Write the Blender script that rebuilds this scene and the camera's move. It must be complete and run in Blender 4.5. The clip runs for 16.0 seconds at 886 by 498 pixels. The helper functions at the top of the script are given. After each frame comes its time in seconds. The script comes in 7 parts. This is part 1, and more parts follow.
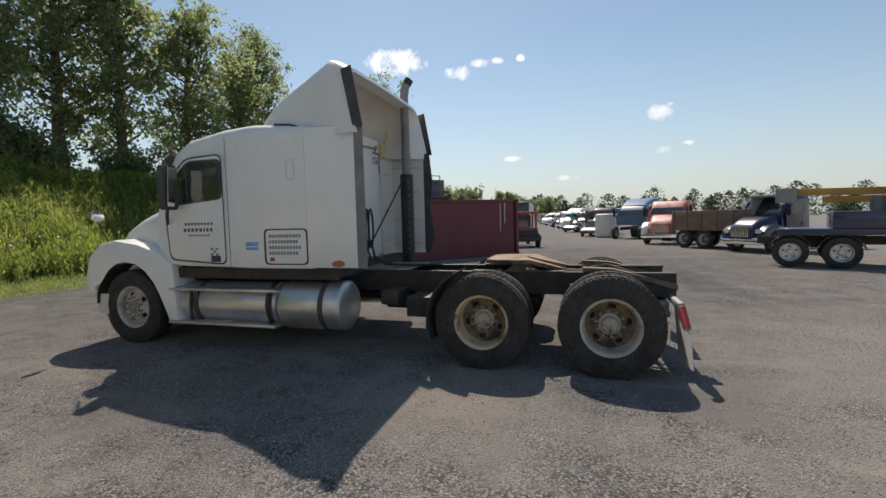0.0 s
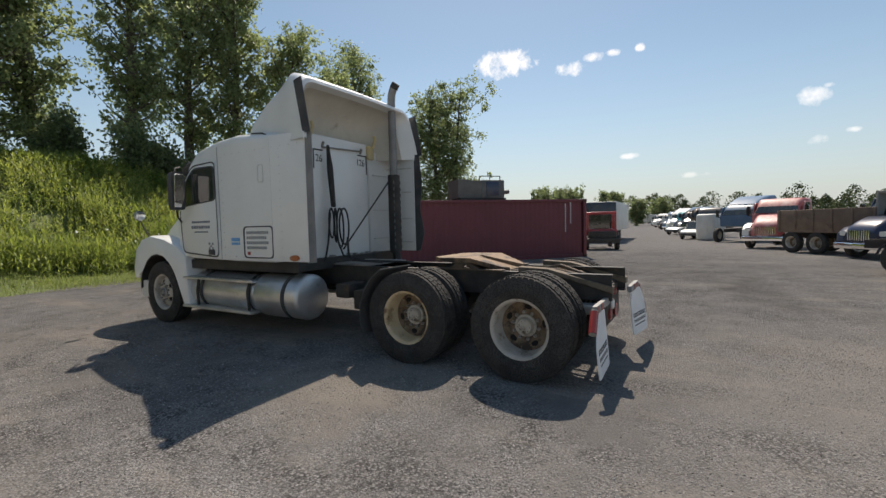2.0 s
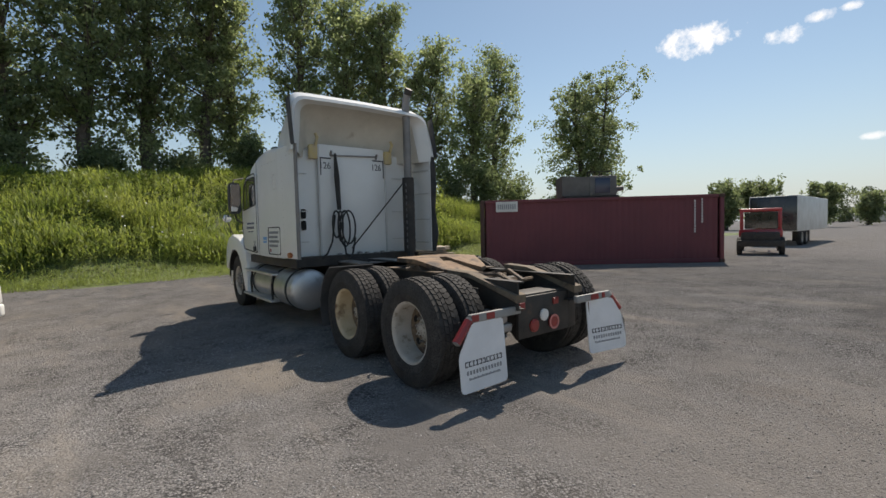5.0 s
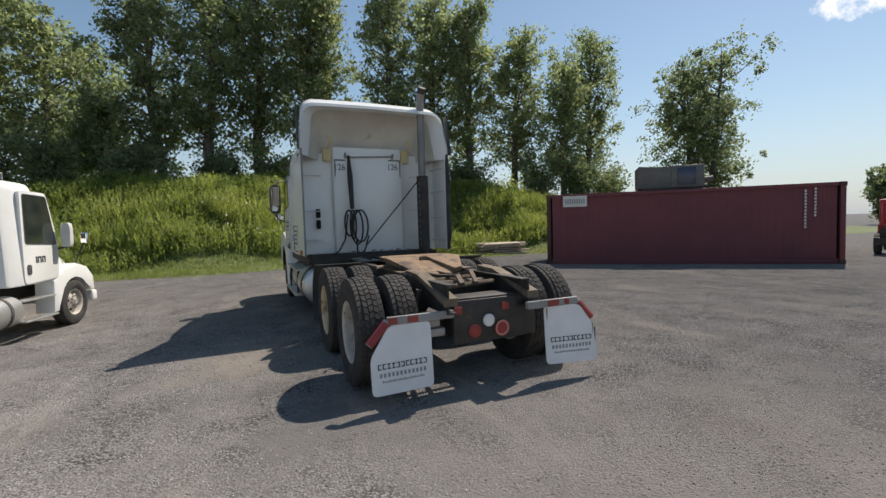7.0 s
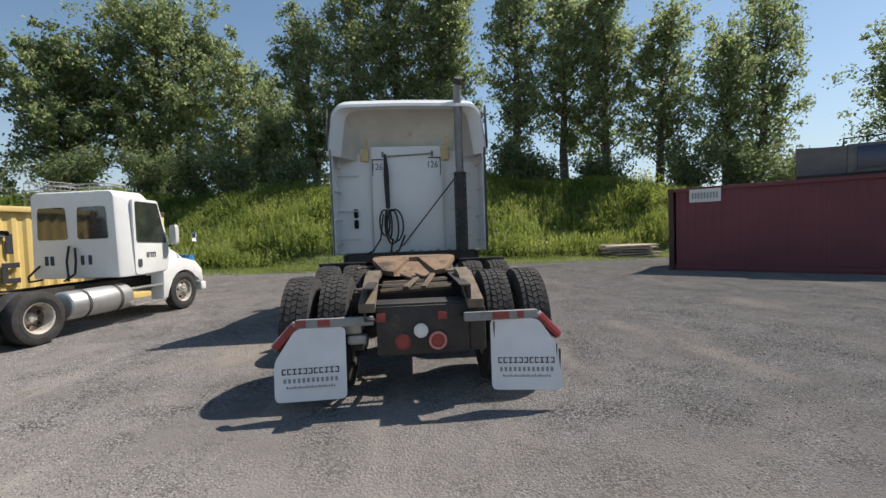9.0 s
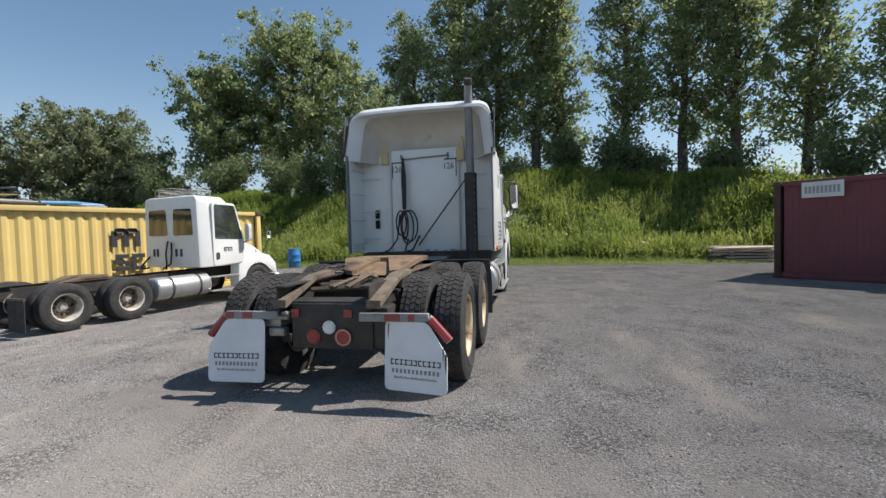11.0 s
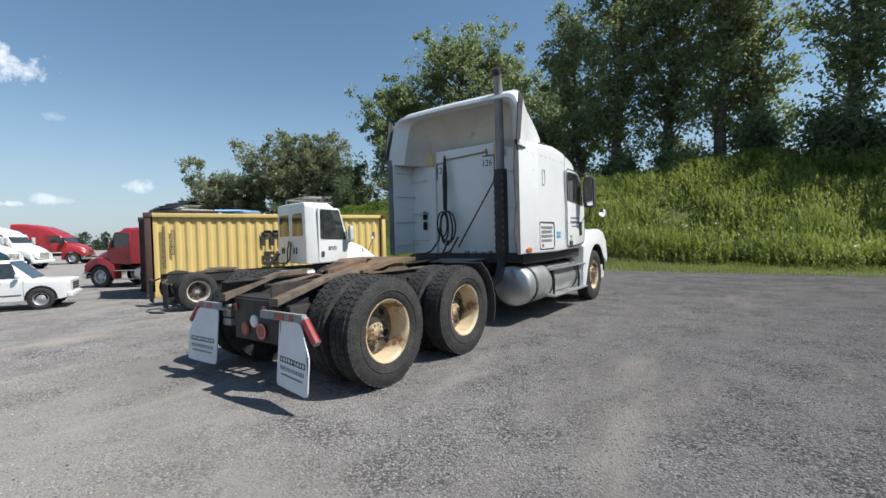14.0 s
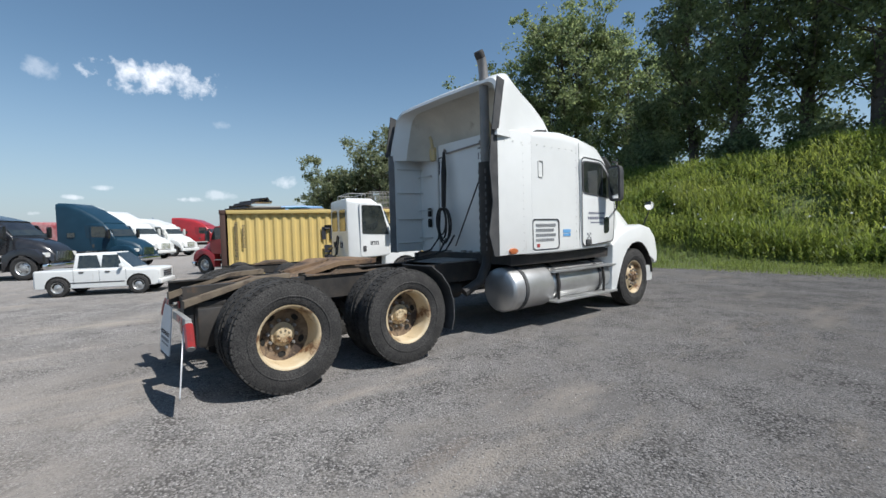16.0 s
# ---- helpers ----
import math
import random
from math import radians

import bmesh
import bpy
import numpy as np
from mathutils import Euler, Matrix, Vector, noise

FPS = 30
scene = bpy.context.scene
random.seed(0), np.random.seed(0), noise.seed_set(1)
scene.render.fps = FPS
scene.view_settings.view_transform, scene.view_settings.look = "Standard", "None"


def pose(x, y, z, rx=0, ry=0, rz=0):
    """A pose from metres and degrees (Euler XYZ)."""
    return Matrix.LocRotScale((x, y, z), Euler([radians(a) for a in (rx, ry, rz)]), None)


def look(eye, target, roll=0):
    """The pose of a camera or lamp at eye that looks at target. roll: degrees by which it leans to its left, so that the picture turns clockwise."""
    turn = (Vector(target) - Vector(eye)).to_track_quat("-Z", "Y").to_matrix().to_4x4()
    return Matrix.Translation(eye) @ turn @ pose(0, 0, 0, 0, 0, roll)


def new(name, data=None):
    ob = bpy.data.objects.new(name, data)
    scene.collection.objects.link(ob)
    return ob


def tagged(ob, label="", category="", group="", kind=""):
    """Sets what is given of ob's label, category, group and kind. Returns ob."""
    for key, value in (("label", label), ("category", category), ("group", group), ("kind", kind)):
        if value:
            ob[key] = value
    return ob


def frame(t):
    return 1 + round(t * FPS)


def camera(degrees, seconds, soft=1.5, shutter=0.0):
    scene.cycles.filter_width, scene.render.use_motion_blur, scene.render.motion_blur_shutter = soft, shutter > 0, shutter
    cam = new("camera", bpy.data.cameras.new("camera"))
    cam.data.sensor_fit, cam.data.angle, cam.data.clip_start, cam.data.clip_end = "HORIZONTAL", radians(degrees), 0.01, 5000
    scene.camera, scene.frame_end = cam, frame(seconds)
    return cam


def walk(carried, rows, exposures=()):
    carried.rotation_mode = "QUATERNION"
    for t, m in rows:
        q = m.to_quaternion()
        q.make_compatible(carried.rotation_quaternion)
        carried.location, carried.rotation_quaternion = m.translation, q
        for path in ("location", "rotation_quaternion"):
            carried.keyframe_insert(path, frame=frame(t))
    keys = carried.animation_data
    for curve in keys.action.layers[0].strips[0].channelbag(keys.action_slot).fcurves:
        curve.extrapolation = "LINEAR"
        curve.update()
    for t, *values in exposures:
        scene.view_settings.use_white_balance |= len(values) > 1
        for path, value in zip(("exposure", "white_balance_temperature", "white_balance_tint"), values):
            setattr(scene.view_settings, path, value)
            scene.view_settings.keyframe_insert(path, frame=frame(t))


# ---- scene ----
cam = camera(90.0, 16.0)
PATH = [
    (0, (-5.744, -0.410, 1.632), (-3.842, 0.193, 1.501), -1.45),
    (0.5, (-5.617, -0.915, 1.585), (-3.757, -0.190, 1.464), -1.51),
    (1, (-5.459, -1.398, 1.549), (-3.644, -0.566, 1.440), -1.42),
    (1.5, (-5.276, -1.842, 1.528), (-3.510, -0.909, 1.424), -1.36),
    (2, (-5.044, -2.243, 1.538), (-3.338, -1.204, 1.426), -1.42),
    (2.5, (-4.792, -2.625, 1.551), (-3.154, -1.483, 1.431), -1.39),
    (3, (-4.545, -2.959, 1.522), (-2.977, -1.723, 1.412), -1.33),
    (3.5, (-4.251, -3.297, 1.513), (-2.765, -1.963, 1.406), -1.35),
    (4, (-3.926, -3.623, 1.516), (-2.531, -2.195, 1.410), -1.42),
    (6.5, (-2.393, -4.742, 1.456), (-1.473, -2.969, 1.359), -1.55),
    (7, (-1.959, -4.901, 1.512), (-1.157, -3.072, 1.405), -1.70),
    (7.5, (-1.431, -4.984, 1.509), (-0.795, -3.090, 1.406), -1.77),
    (8, (-0.912, -4.957, 1.470), (-0.449, -3.013, 1.380), -1.87),
    (8.5, (-0.441, -4.924, 1.432), (-0.146, -2.947, 1.353), -1.95),
    (9, (0.017, -4.898, 1.413), (0.155, -2.905, 1.335), -1.98),
    (11.5, (2.226, -4.838, 1.421), (1.686, -2.914, 1.344), -1.64),
    (12, (2.537, -4.703, 1.421), (1.873, -2.818, 1.347), -1.74),
    (12.5, (2.893, -4.471, 1.404), (2.085, -2.642, 1.342), -1.43),
    (13, (3.293, -4.226, 1.392), (2.349, -2.464, 1.334), -1.59),
    (13.5, (3.700, -3.951, 1.379), (2.630, -2.262, 1.324), -1.50),
    (14, (4.032, -3.643, 1.365), (2.852, -2.029, 1.314), -1.53),
    (14.5, (4.336, -3.291, 1.393), (3.050, -1.760, 1.333), -1.42),
    (15, (4.618, -2.912, 1.422), (3.237, -1.467, 1.351), -1.32),
    (15.5, (4.892, -2.503, 1.433), (3.420, -1.152, 1.356), -1.29),
    (16, (5.183, -2.060, 1.450), (3.628, -0.804, 1.366), -1.56),
]
walk(cam, [(t, look(eye, target, roll)) for t, eye, target, roll in PATH],
     [(0, 0.54, 7400, 14), (4, 0.47, 7350, 13), (9, 0.6, 6850, 13), (12.5, 0.64, 6480, 11), (16, 0.36, 6300, 10)])

# ---- world, sun ----
SUN_AZ, SUN_EL = radians(66.0), radians(53.6)
world = bpy.data.worlds.new("sky")
scene.world = world
world.use_nodes = True
wn, wl = world.node_tree.nodes, world.node_tree.links
wn.clear()
w_out = wn.new("ShaderNodeOutputWorld")
w_bg = wn.new("ShaderNodeBackground")
sky = wn.new("ShaderNodeTexSky")
sky.sky_type, sky.sun_disc = "NISHITA", False
sky.sun_elevation, sky.sun_rotation = SUN_EL, SUN_AZ
sky.altitude, sky.air_density, sky.dust_density, sky.ozone_density = 50, 1.0, 0.3, 0.8
w_bg.inputs["Strength"].default_value = 0.085


def wmath(op, a, b=None, c=None, clamp=False):
    n = wn.new("ShaderNodeMath")
    n.operation, n.use_clamp = op, clamp
    for i, v in enumerate((a, b, c)):
        if v is None:
            continue
        if isinstance(v, (int, float)):
            n.inputs[i].default_value = v
        else:
            wl.new(v, n.inputs[i])
    return n.outputs[0]


# small fair-weather clouds: azimuth from +y to +x, elevation, half width, half height (degrees), weight
CLOUDS = [(67.4, 19.1, 4.0, 1.8, 1.0), (74.7, 18.0, 1.9, 1.0, 0.9), (77.5, 18.8, 1.3, 0.6, 0.8), (79.7, 19.0, 0.8, 0.4, 0.8), (82.7, 19.1, 0.6, 0.5, 0.9), (98.4, 11.5, 1.4, 0.9, 0.6),
          (99.6, 12.3, 0.6, 0.3, 0.5), (98.7, 7.3, 1.0, 0.7, 0.55), (101.4, 7.9, 0.8, 0.3, 0.5), (81.7, 7.4, 1.2, 0.4, 0.6), (88.1, 4.8, 1.7, 0.4, 0.35), (-83.0, 16.8, 5.6, 2.1, 1.0),
          (-92.4, 15.9, 1.6, 1.0, 0.3), (-76.8, 12.6, 1.3, 0.6, 0.25), (-80.3, 4.2, 1.3, 0.4, 0.9), (-90.6, 4.3, 1.1, 0.3, 0.7), (-93.5, 2.7, 0.8, 0.3, 0.8), (-88.9, 3.1, 1.0, 0.3, 0.8),
          (-88.6, 5.3, 1.1, 0.3, 0.5), (-69.9, 6.4, 1.7, 0.8, 0.5), (-77.5, 4.7, 1.9, 0.6, 0.4)]
geo = wn.new("ShaderNodeTexCoord")
sep = wn.new("ShaderNodeSeparateXYZ")
wl.new(geo.outputs["Generated"], sep.inputs[0])
azi = wmath("ARCTAN2", sep.outputs[0], sep.outputs[1])
ele = wmath("ARCSINE", sep.outputs[2])
puff = wn.new("ShaderNodeTexNoise")
puff.inputs["Scale"].default_value, puff.inputs["Detail"].default_value, puff.inputs["Roughness"].default_value = 26, 6, 0.62
wl.new(geo.outputs["Generated"], puff.inputs["Vector"])
rag = wmath("MULTIPLY_ADD", puff.outputs["Fac"], 4.6, -2.5)
total = None
for az, el, ww, hh, wt in CLOUDS:
    du = wmath("MULTIPLY", wmath("SUBTRACT", azi, radians(az)), math.cos(radians(el)) / radians(ww))
    dv = wmath("MULTIPLY", wmath("SUBTRACT", ele, radians(el)), 1 / radians(hh))
    r2 = wmath("ADD", wmath("MULTIPLY", du, du), wmath("MULTIPLY", dv, dv))
    m = wmath("ADD", wmath("SUBTRACT", 1.0, r2), rag)
    m = wmath("MULTIPLY", wmath("MULTIPLY", m, 0.9, clamp=True), wt)
    total = m if total is None else wmath("MAXIMUM", total, m)
# pale haze towards the horizon, all round
low = wmath("SUBTRACT", 1.0, wmath("MULTIPLY", wmath("ABSOLUTE", ele), 1 / radians(21)), clamp=True)
haze = wn.new("ShaderNodeMix")
haze.data_type = "RGBA"
wl.new(wmath("MULTIPLY", wmath("MULTIPLY", low, low), 0.88), haze.inputs[0])
vivid = wn.new("ShaderNodeHueSaturation")
vivid.inputs["Hue"].default_value, vivid.inputs["Saturation"].default_value = 0.492, 1.06
wl.new(sky.outputs[0], vivid.inputs["Color"])
wl.new(vivid.outputs[0], haze.inputs[6])
haze.inputs[7].default_value = (3.45, 4.3, 5.2, 1)
mix = wn.new("ShaderNodeMix")
mix.data_type = "RGBA"
wl.new(total, mix.inputs[0])
wl.new(haze.outputs[2], mix.inputs[6])
mix.inputs[7].default_value = (10.2, 10.5, 11.0, 1)
wl.new(mix.outputs[2], w_bg.inputs["Color"])
wl.new(w_bg.outputs[0], w_out.inputs[0])

sun = new("sun", bpy.data.lights.new("sun", "SUN"))
sun.data.energy, sun.data.angle, sun.data.color = 4.2, radians(0.53), (1.0, 0.96, 0.9)
toward = Vector((math.sin(SUN_AZ) * math.cos(SUN_EL), math.cos(SUN_AZ) * math.cos(SUN_EL), math.sin(SUN_EL)))
sun.matrix_world = look(toward * 100, (0, 0, 0))


# ---- materials ----
def material(name, base, rough=0.6, metal=0.0, var=None, scale=3.0, grain=None, gscale=60.0, bump=0.0, bscale=80.0, coat=0.0,
             stain=None, sscale=1.2, sthresh=0.6, island=0.0, rand=0.0, spec=0.5, streak=False):
    """Base colour with a slow variation, a fine grain, stains with a ragged edge, fine relief."""
    m = bpy.data.materials.new(name)
    m.use_nodes = True
    nt = m.node_tree
    b = nt.nodes["Principled BSDF"]
    b.inputs["Roughness"].default_value, b.inputs["Metallic"].default_value = rough, metal
    b.inputs["Specular IOR Level"].default_value = spec
    b.inputs["Coat Weight"].default_value = coat
    b.inputs["Coat Roughness"].default_value = 0.08
    tc = nt.nodes.new("ShaderNodeTexCoord").outputs["Object"]

    def noise(sc, detail=5.0, rough_=0.6, vec=None):
        n = nt.nodes.new("ShaderNodeTexNoise")
        n.inputs["Scale"].default_value, n.inputs["Detail"].default_value, n.inputs["Roughness"].default_value = sc, detail, rough_
        nt.links.new(vec or tc, n.inputs["Vector"])
        return n.outputs["Fac"]

    def ramp(fac, lo, hi):
        n = nt.nodes.new("ShaderNodeMapRange")
        n.inputs["From Min"].default_value, n.inputs["From Max"].default_value = lo, hi
        nt.links.new(fac, n.inputs["Value"])
        return n.outputs["Result"]

    def blend(fac, a, c):
        n = nt.nodes.new("ShaderNodeMix")
        n.data_type = "RGBA"
        for s, v in ((0, fac), (6, a), (7, c)):
            if isinstance(v, (tuple, list)):
                n.inputs[s].default_value = (*v, 1)
            elif isinstance(v, (int, float)):
                n.inputs[s].default_value = v
            else:
                nt.links.new(v, n.inputs[s])
        return n.outputs[2]

    col = tuple(base)
    if var:
        col = blend(ramp(noise(scale), 0.35, 0.68), col, tuple(var))
    if grain:
        col = blend(ramp(noise(gscale, 3.0), 0.42, 0.62), col, tuple(grain))
    if stain:
        vec = None
        if streak:
            mp = nt.nodes.new("ShaderNodeMapping")
            mp.inputs["Scale"].default_value = (1, 1, 0.22)
            nt.links.new(tc, mp.inputs["Vector"])
            vec = mp.outputs[0]
        col = blend(ramp(noise(sscale, 8.0, 0.68, vec), sthresh, sthresh + 0.12), col, tuple(stain))
    if island or rand:
        g = nt.nodes.new("ShaderNodeNewGeometry" if island else "ShaderNodeObjectInfo")
        h = nt.nodes.new("ShaderNodeHueSaturation")
        amount = island or rand
        mr = nt.nodes.new("ShaderNodeMapRange")
        mr.inputs["To Min"].default_value, mr.inputs["To Max"].default_value = 1 - amount, 1 + amount
        nt.links.new(g.outputs["Random Per Island" if island else "Random"], mr.inputs["Value"])
        nt.links.new(mr.outputs[0], h.inputs["Value"])
        if isinstance(col, tuple):
            h.inputs["Color"].default_value = (*col, 1)
        else:
            nt.links.new(col, h.inputs["Color"])
        col = h.outputs[0]
    if isinstance(col, tuple):
        b.inputs["Base Color"].default_value = (*col, 1)
    else:
        nt.links.new(col, b.inputs["Base Color"])
    if bump:
        n = nt.nodes.new("ShaderNodeBump")
        n.inputs["Strength"].default_value, n.inputs["Distance"].default_value = bump, 0.01
        nt.links.new(noise(bscale, 4.0), n.inputs["Height"])
        nt.links.new(n.outputs[0], b.inputs["Normal"])
    return m


def leaf_material(name, base, var, light=0.35, island=0.35, scale=0.6):
    m = material(name, base, rough=0.55, var=var, scale=scale, island=island, spec=0.35)
    nt = m.node_tree
    b, out = nt.nodes["Principled BSDF"], nt.nodes["Material Output"]
    t = nt.nodes.new("ShaderNodeBsdfTranslucent")
    x = nt.nodes.new("ShaderNodeMixShader")
    x.inputs[0].default_value = light
    src = b.inputs["Base Color"].links[0].from_socket
    h = nt.nodes.new("ShaderNodeHueSaturation")
    h.inputs["Hue"].default_value, h.inputs["Saturation"].default_value, h.inputs["Value"].default_value = 0.485, 1.15, 1.6
    nt.links.new(src, h.inputs["Color"])
    nt.links.new(h.outputs[0], t.inputs["Color"])
    nt.links.new(b.outputs[0], x.inputs[1])
    nt.links.new(t.outputs[0], x.inputs[2])
    nt.links.new(x.outputs[0], out.inputs["Surface"])
    return m


WHITE = material("white_paint", (0.78, 0.79, 0.77), 0.35, var=(0.7, 0.71, 0.69), scale=0.9, stain=(0.5, 0.47, 0.42), sscale=1.6, sthresh=0.66, coat=0.3, streak=True, bump=0.03, bscale=4)
WHITE_DIRTY = material("weathered_white", (0.62, 0.63, 0.61), 0.55, var=(0.52, 0.52, 0.49), scale=1.4, stain=(0.34, 0.31, 0.26), sscale=2.2, sthresh=0.62, streak=True)
BEIGE = material("aged_fibreglass", (0.62, 0.6, 0.53), 0.7, var=(0.5, 0.48, 0.42), scale=2.0, stain=(0.36, 0.32, 0.26), sscale=2.4, sthresh=0.6)
RUBBER = material("tyre_rubber", (0.04, 0.039, 0.038), 0.85, var=(0.085, 0.081, 0.077), scale=5, grain=(0.02, 0.02, 0.02), gscale=90, bump=0.15, bscale=60, spec=0.3)
TREAD = material("tread_rubber", (0.035, 0.034, 0.033), 0.9, var=(0.075, 0.072, 0.068), scale=9, bump=0.2, bscale=40, spec=0.2)
STRIP = material("rubber_strip", (0.05, 0.052, 0.055), 0.7, var=(0.09, 0.09, 0.09), scale=4, spec=0.3)
BLACK = material("frame_black", (0.022, 0.021, 0.02), 0.65, var=(0.05, 0.043, 0.037), scale=5, stain=(0.11, 0.065, 0.035), sscale=5, sthresh=0.62, bump=0.2, bscale=30)
RUSTFRAME = material("rusty_frame", (0.09, 0.07, 0.055), 0.8, var=(0.16, 0.11, 0.07), scale=6, stain=(0.23, 0.16, 0.1), sscale=7, sthresh=0.55, bump=0.3, bscale=50)
RUST = material("rusty_plate", (0.165, 0.1, 0.058), 0.8, var=(0.25, 0.17, 0.1), scale=5, stain=(0.045, 0.032, 0.026), sscale=4, sthresh=0.5, bump=0.3, bscale=60)
TAN = material("dusty_tan_steel", (0.115, 0.09, 0.065), 0.85, var=(0.18, 0.143, 0.1), scale=7, stain=(0.06, 0.042, 0.032), sscale=5, sthresh=0.52, bump=0.25, bscale=50)
CREAM = material("cream_rim", (0.6, 0.5, 0.34), 0.5, var=(0.5, 0.38, 0.22), scale=7, stain=(0.15, 0.075, 0.035), sscale=5, sthresh=0.52, bump=0.15, bscale=40)
DISC = material("rusted_disc", (0.14, 0.095, 0.06), 0.75, var=(0.27, 0.2, 0.13), scale=9, stain=(0.05, 0.033, 0.024), sscale=7, sthresh=0.47, bump=0.3, bscale=50)
GREYRIM = material("grey_rim", (0.5, 0.47, 0.42), 0.55, var=(0.38, 0.35, 0.3), scale=7, stain=(0.15, 0.11, 0.075), sscale=8, sthresh=0.54)
HOLE = material("dark_hole", (0.012, 0.011, 0.01), 0.9)
ALU = material("brushed_aluminium", (0.66, 0.66, 0.65), 0.38, 0.75, var=(0.5, 0.5, 0.49), scale=2.5, stain=(0.3, 0.28, 0.25), sscale=3, sthresh=0.62, bump=0.06, bscale=120)
STEEL = material("dull_steel", (0.36, 0.35, 0.34), 0.5, 0.6, var=(0.24, 0.23, 0.22), scale=6, bump=0.1, bscale=60)
STACK = material("grey_stack", (0.2, 0.195, 0.19), 0.55, 0.4, var=(0.27, 0.26, 0.25), scale=3, stain=(0.16, 0.13, 0.11), sscale=5, sthresh=0.6)
CHROME = material("chrome", (0.85, 0.85, 0.86), 0.08, 1.0)
GLASS = material("dark_glass", (0.02, 0.026, 0.026), 0.05, 0.0, var=(0.05, 0.055, 0.045), scale=4, spec=0.9, coat=0.4)
REDLENS = material("red_lens", (0.3, 0.022, 0.02), 0.35, var=(0.2, 0.025, 0.022), scale=20, coat=0.4)
AMBER = material("amber_lens", (0.45, 0.14, 0.05), 0.35)
WLENS = material("clear_lens", (0.72, 0.72, 0.7), 0.25, coat=0.4)
FLAP = material("white_flap", (0.76, 0.77, 0.78), 0.5, var=(0.66, 0.67, 0.68), scale=3, stain=(0.45, 0.36, 0.24), sscale=4, sthresh=0.69, streak=True)
INK = material("dark_ink", (0.03, 0.032, 0.04), 0.6)
BLUELETTER = material("blue_lettering", (0.09, 0.1, 0.16), 0.6)
GREYSTRIP = material("greyed_rubber", (0.17, 0.172, 0.175), 0.75, var=(0.25, 0.25, 0.25), scale=4, spec=0.3)
INKRED = material("red_ink", (0.35, 0.05, 0.05), 0.6)
BLUEINK = material("blue_sticker", (0.1, 0.3, 0.62), 0.5, var=(0.2, 0.45, 0.7), scale=30)
GREYINK = material("grey_ink", (0.25, 0.26, 0.27), 0.6)
BROWNRED = material("oxide_red_container", (0.15, 0.034, 0.044), 0.6, var=(0.12, 0.029, 0.038), scale=0.8, stain=(0.15, 0.045, 0.045), sscale=1.5, sthresh=0.64, streak=True, bump=0.05, bscale=8)
YELLOW = material("yellow_container", (0.66, 0.49, 0.17), 0.6, var=(0.6, 0.45, 0.17), scale=1.2, stain=(0.33, 0.2, 0.09), sscale=2.2, sthresh=0.66, streak=True)
# rusty brown, taken near black to hold the shade on the container end
MAROON = material("shaded_rusty_brown_end", (0.055, 0.03, 0.026), 0.8, var=(0.085, 0.045, 0.035), scale=2.5, stain=(0.06, 0.035, 0.03), sscale=3, sthresh=0.58)
WOOD = material("weathered_wood", (0.42, 0.36, 0.28), 0.85, var=(0.3, 0.25, 0.19), scale=3, grain=(0.4, 0.34, 0.27), gscale=14, rand=0.35, bump=0.3, bscale=40)
REDPAINT = material("red_paint", (0.42, 0.025, 0.03), 0.35, var=(0.33, 0.025, 0.03), scale=1.5, coat=0.4)
FADEDRED = material("faded_red_paint", (0.36, 0.07, 0.075), 0.5, var=(0.5, 0.3, 0.29), scale=2.5)
BLUEPAINT = material("dark_blue_paint", (0.012, 0.02, 0.055), 0.3, var=(0.018, 0.028, 0.065), scale=1.5, coat=0.5)
TEAL = material("teal_blue_paint", (0.009, 0.036, 0.062), 0.4, var=(0.013, 0.045, 0.075), scale=1.5, coat=0.15, spec=0.35)
SLATE = material("slate_blue_paint", (0.07, 0.14, 0.24), 0.35, var=(0.12, 0.18, 0.26), scale=1.5, coat=0.3)
AQUA = material("aqua_paint", (0.05, 0.32, 0.36), 0.4, var=(0.07, 0.35, 0.38), scale=1.5)
CARBLACK = material("black_paint", (0.016, 0.017, 0.02), 0.25, var=(0.03, 0.03, 0.034), scale=2, coat=0.5)
BROWNBODY = material("brown_dump_body", (0.15, 0.105, 0.08), 0.75, var=(0.21, 0.15, 0.11), scale=2, stain=(0.08, 0.055, 0.045), sscale=3, sthresh=0.58)
GREYBODY = material("grey_body", (0.3, 0.3, 0.29), 0.65, var=(0.22, 0.22, 0.21), scale=2.5, stain=(0.15, 0.12, 0.1), sscale=3, sthresh=0.62)
BOOM = material("ochre_boom", (0.55, 0.3, 0.06), 0.5, var=(0.45, 0.25, 0.06), scale=2)
BARREL = material("blue_plastic", (0.03, 0.17, 0.4), 0.45, var=(0.04, 0.2, 0.42), scale=4)
BARK = material("bark", (0.085, 0.07, 0.056), 0.9, var=(0.13, 0.112, 0.095), scale=4, bump=0.5, bscale=14)
LEAF = leaf_material("poplar_leaves", (0.155, 0.2, 0.095), (0.22, 0.262, 0.138), 0.56, 0.38)
LEAF_DARK = leaf_material("dark_leaves", (0.125, 0.165, 0.083), (0.178, 0.215, 0.113), 0.53, 0.4)
LEAF_GREY = leaf_material("willow_leaves", (0.17, 0.197, 0.112), (0.22, 0.247, 0.14), 0.4, 0.3)
WEED = leaf_material("weeds", (0.165, 0.225, 0.064), (0.258, 0.302, 0.096), 0.47, 0.3, 0.5)
# on the bank top this darker green also holds the trees' shade
WEED_DARK = leaf_material("dark_weeds", (0.11, 0.165, 0.042), (0.17, 0.23, 0.06), 0.42, 0.35, 0.6)
TURF = leaf_material("turf", (0.15, 0.2, 0.052), (0.225, 0.27, 0.085), 0.35, 0.4, 0.8)
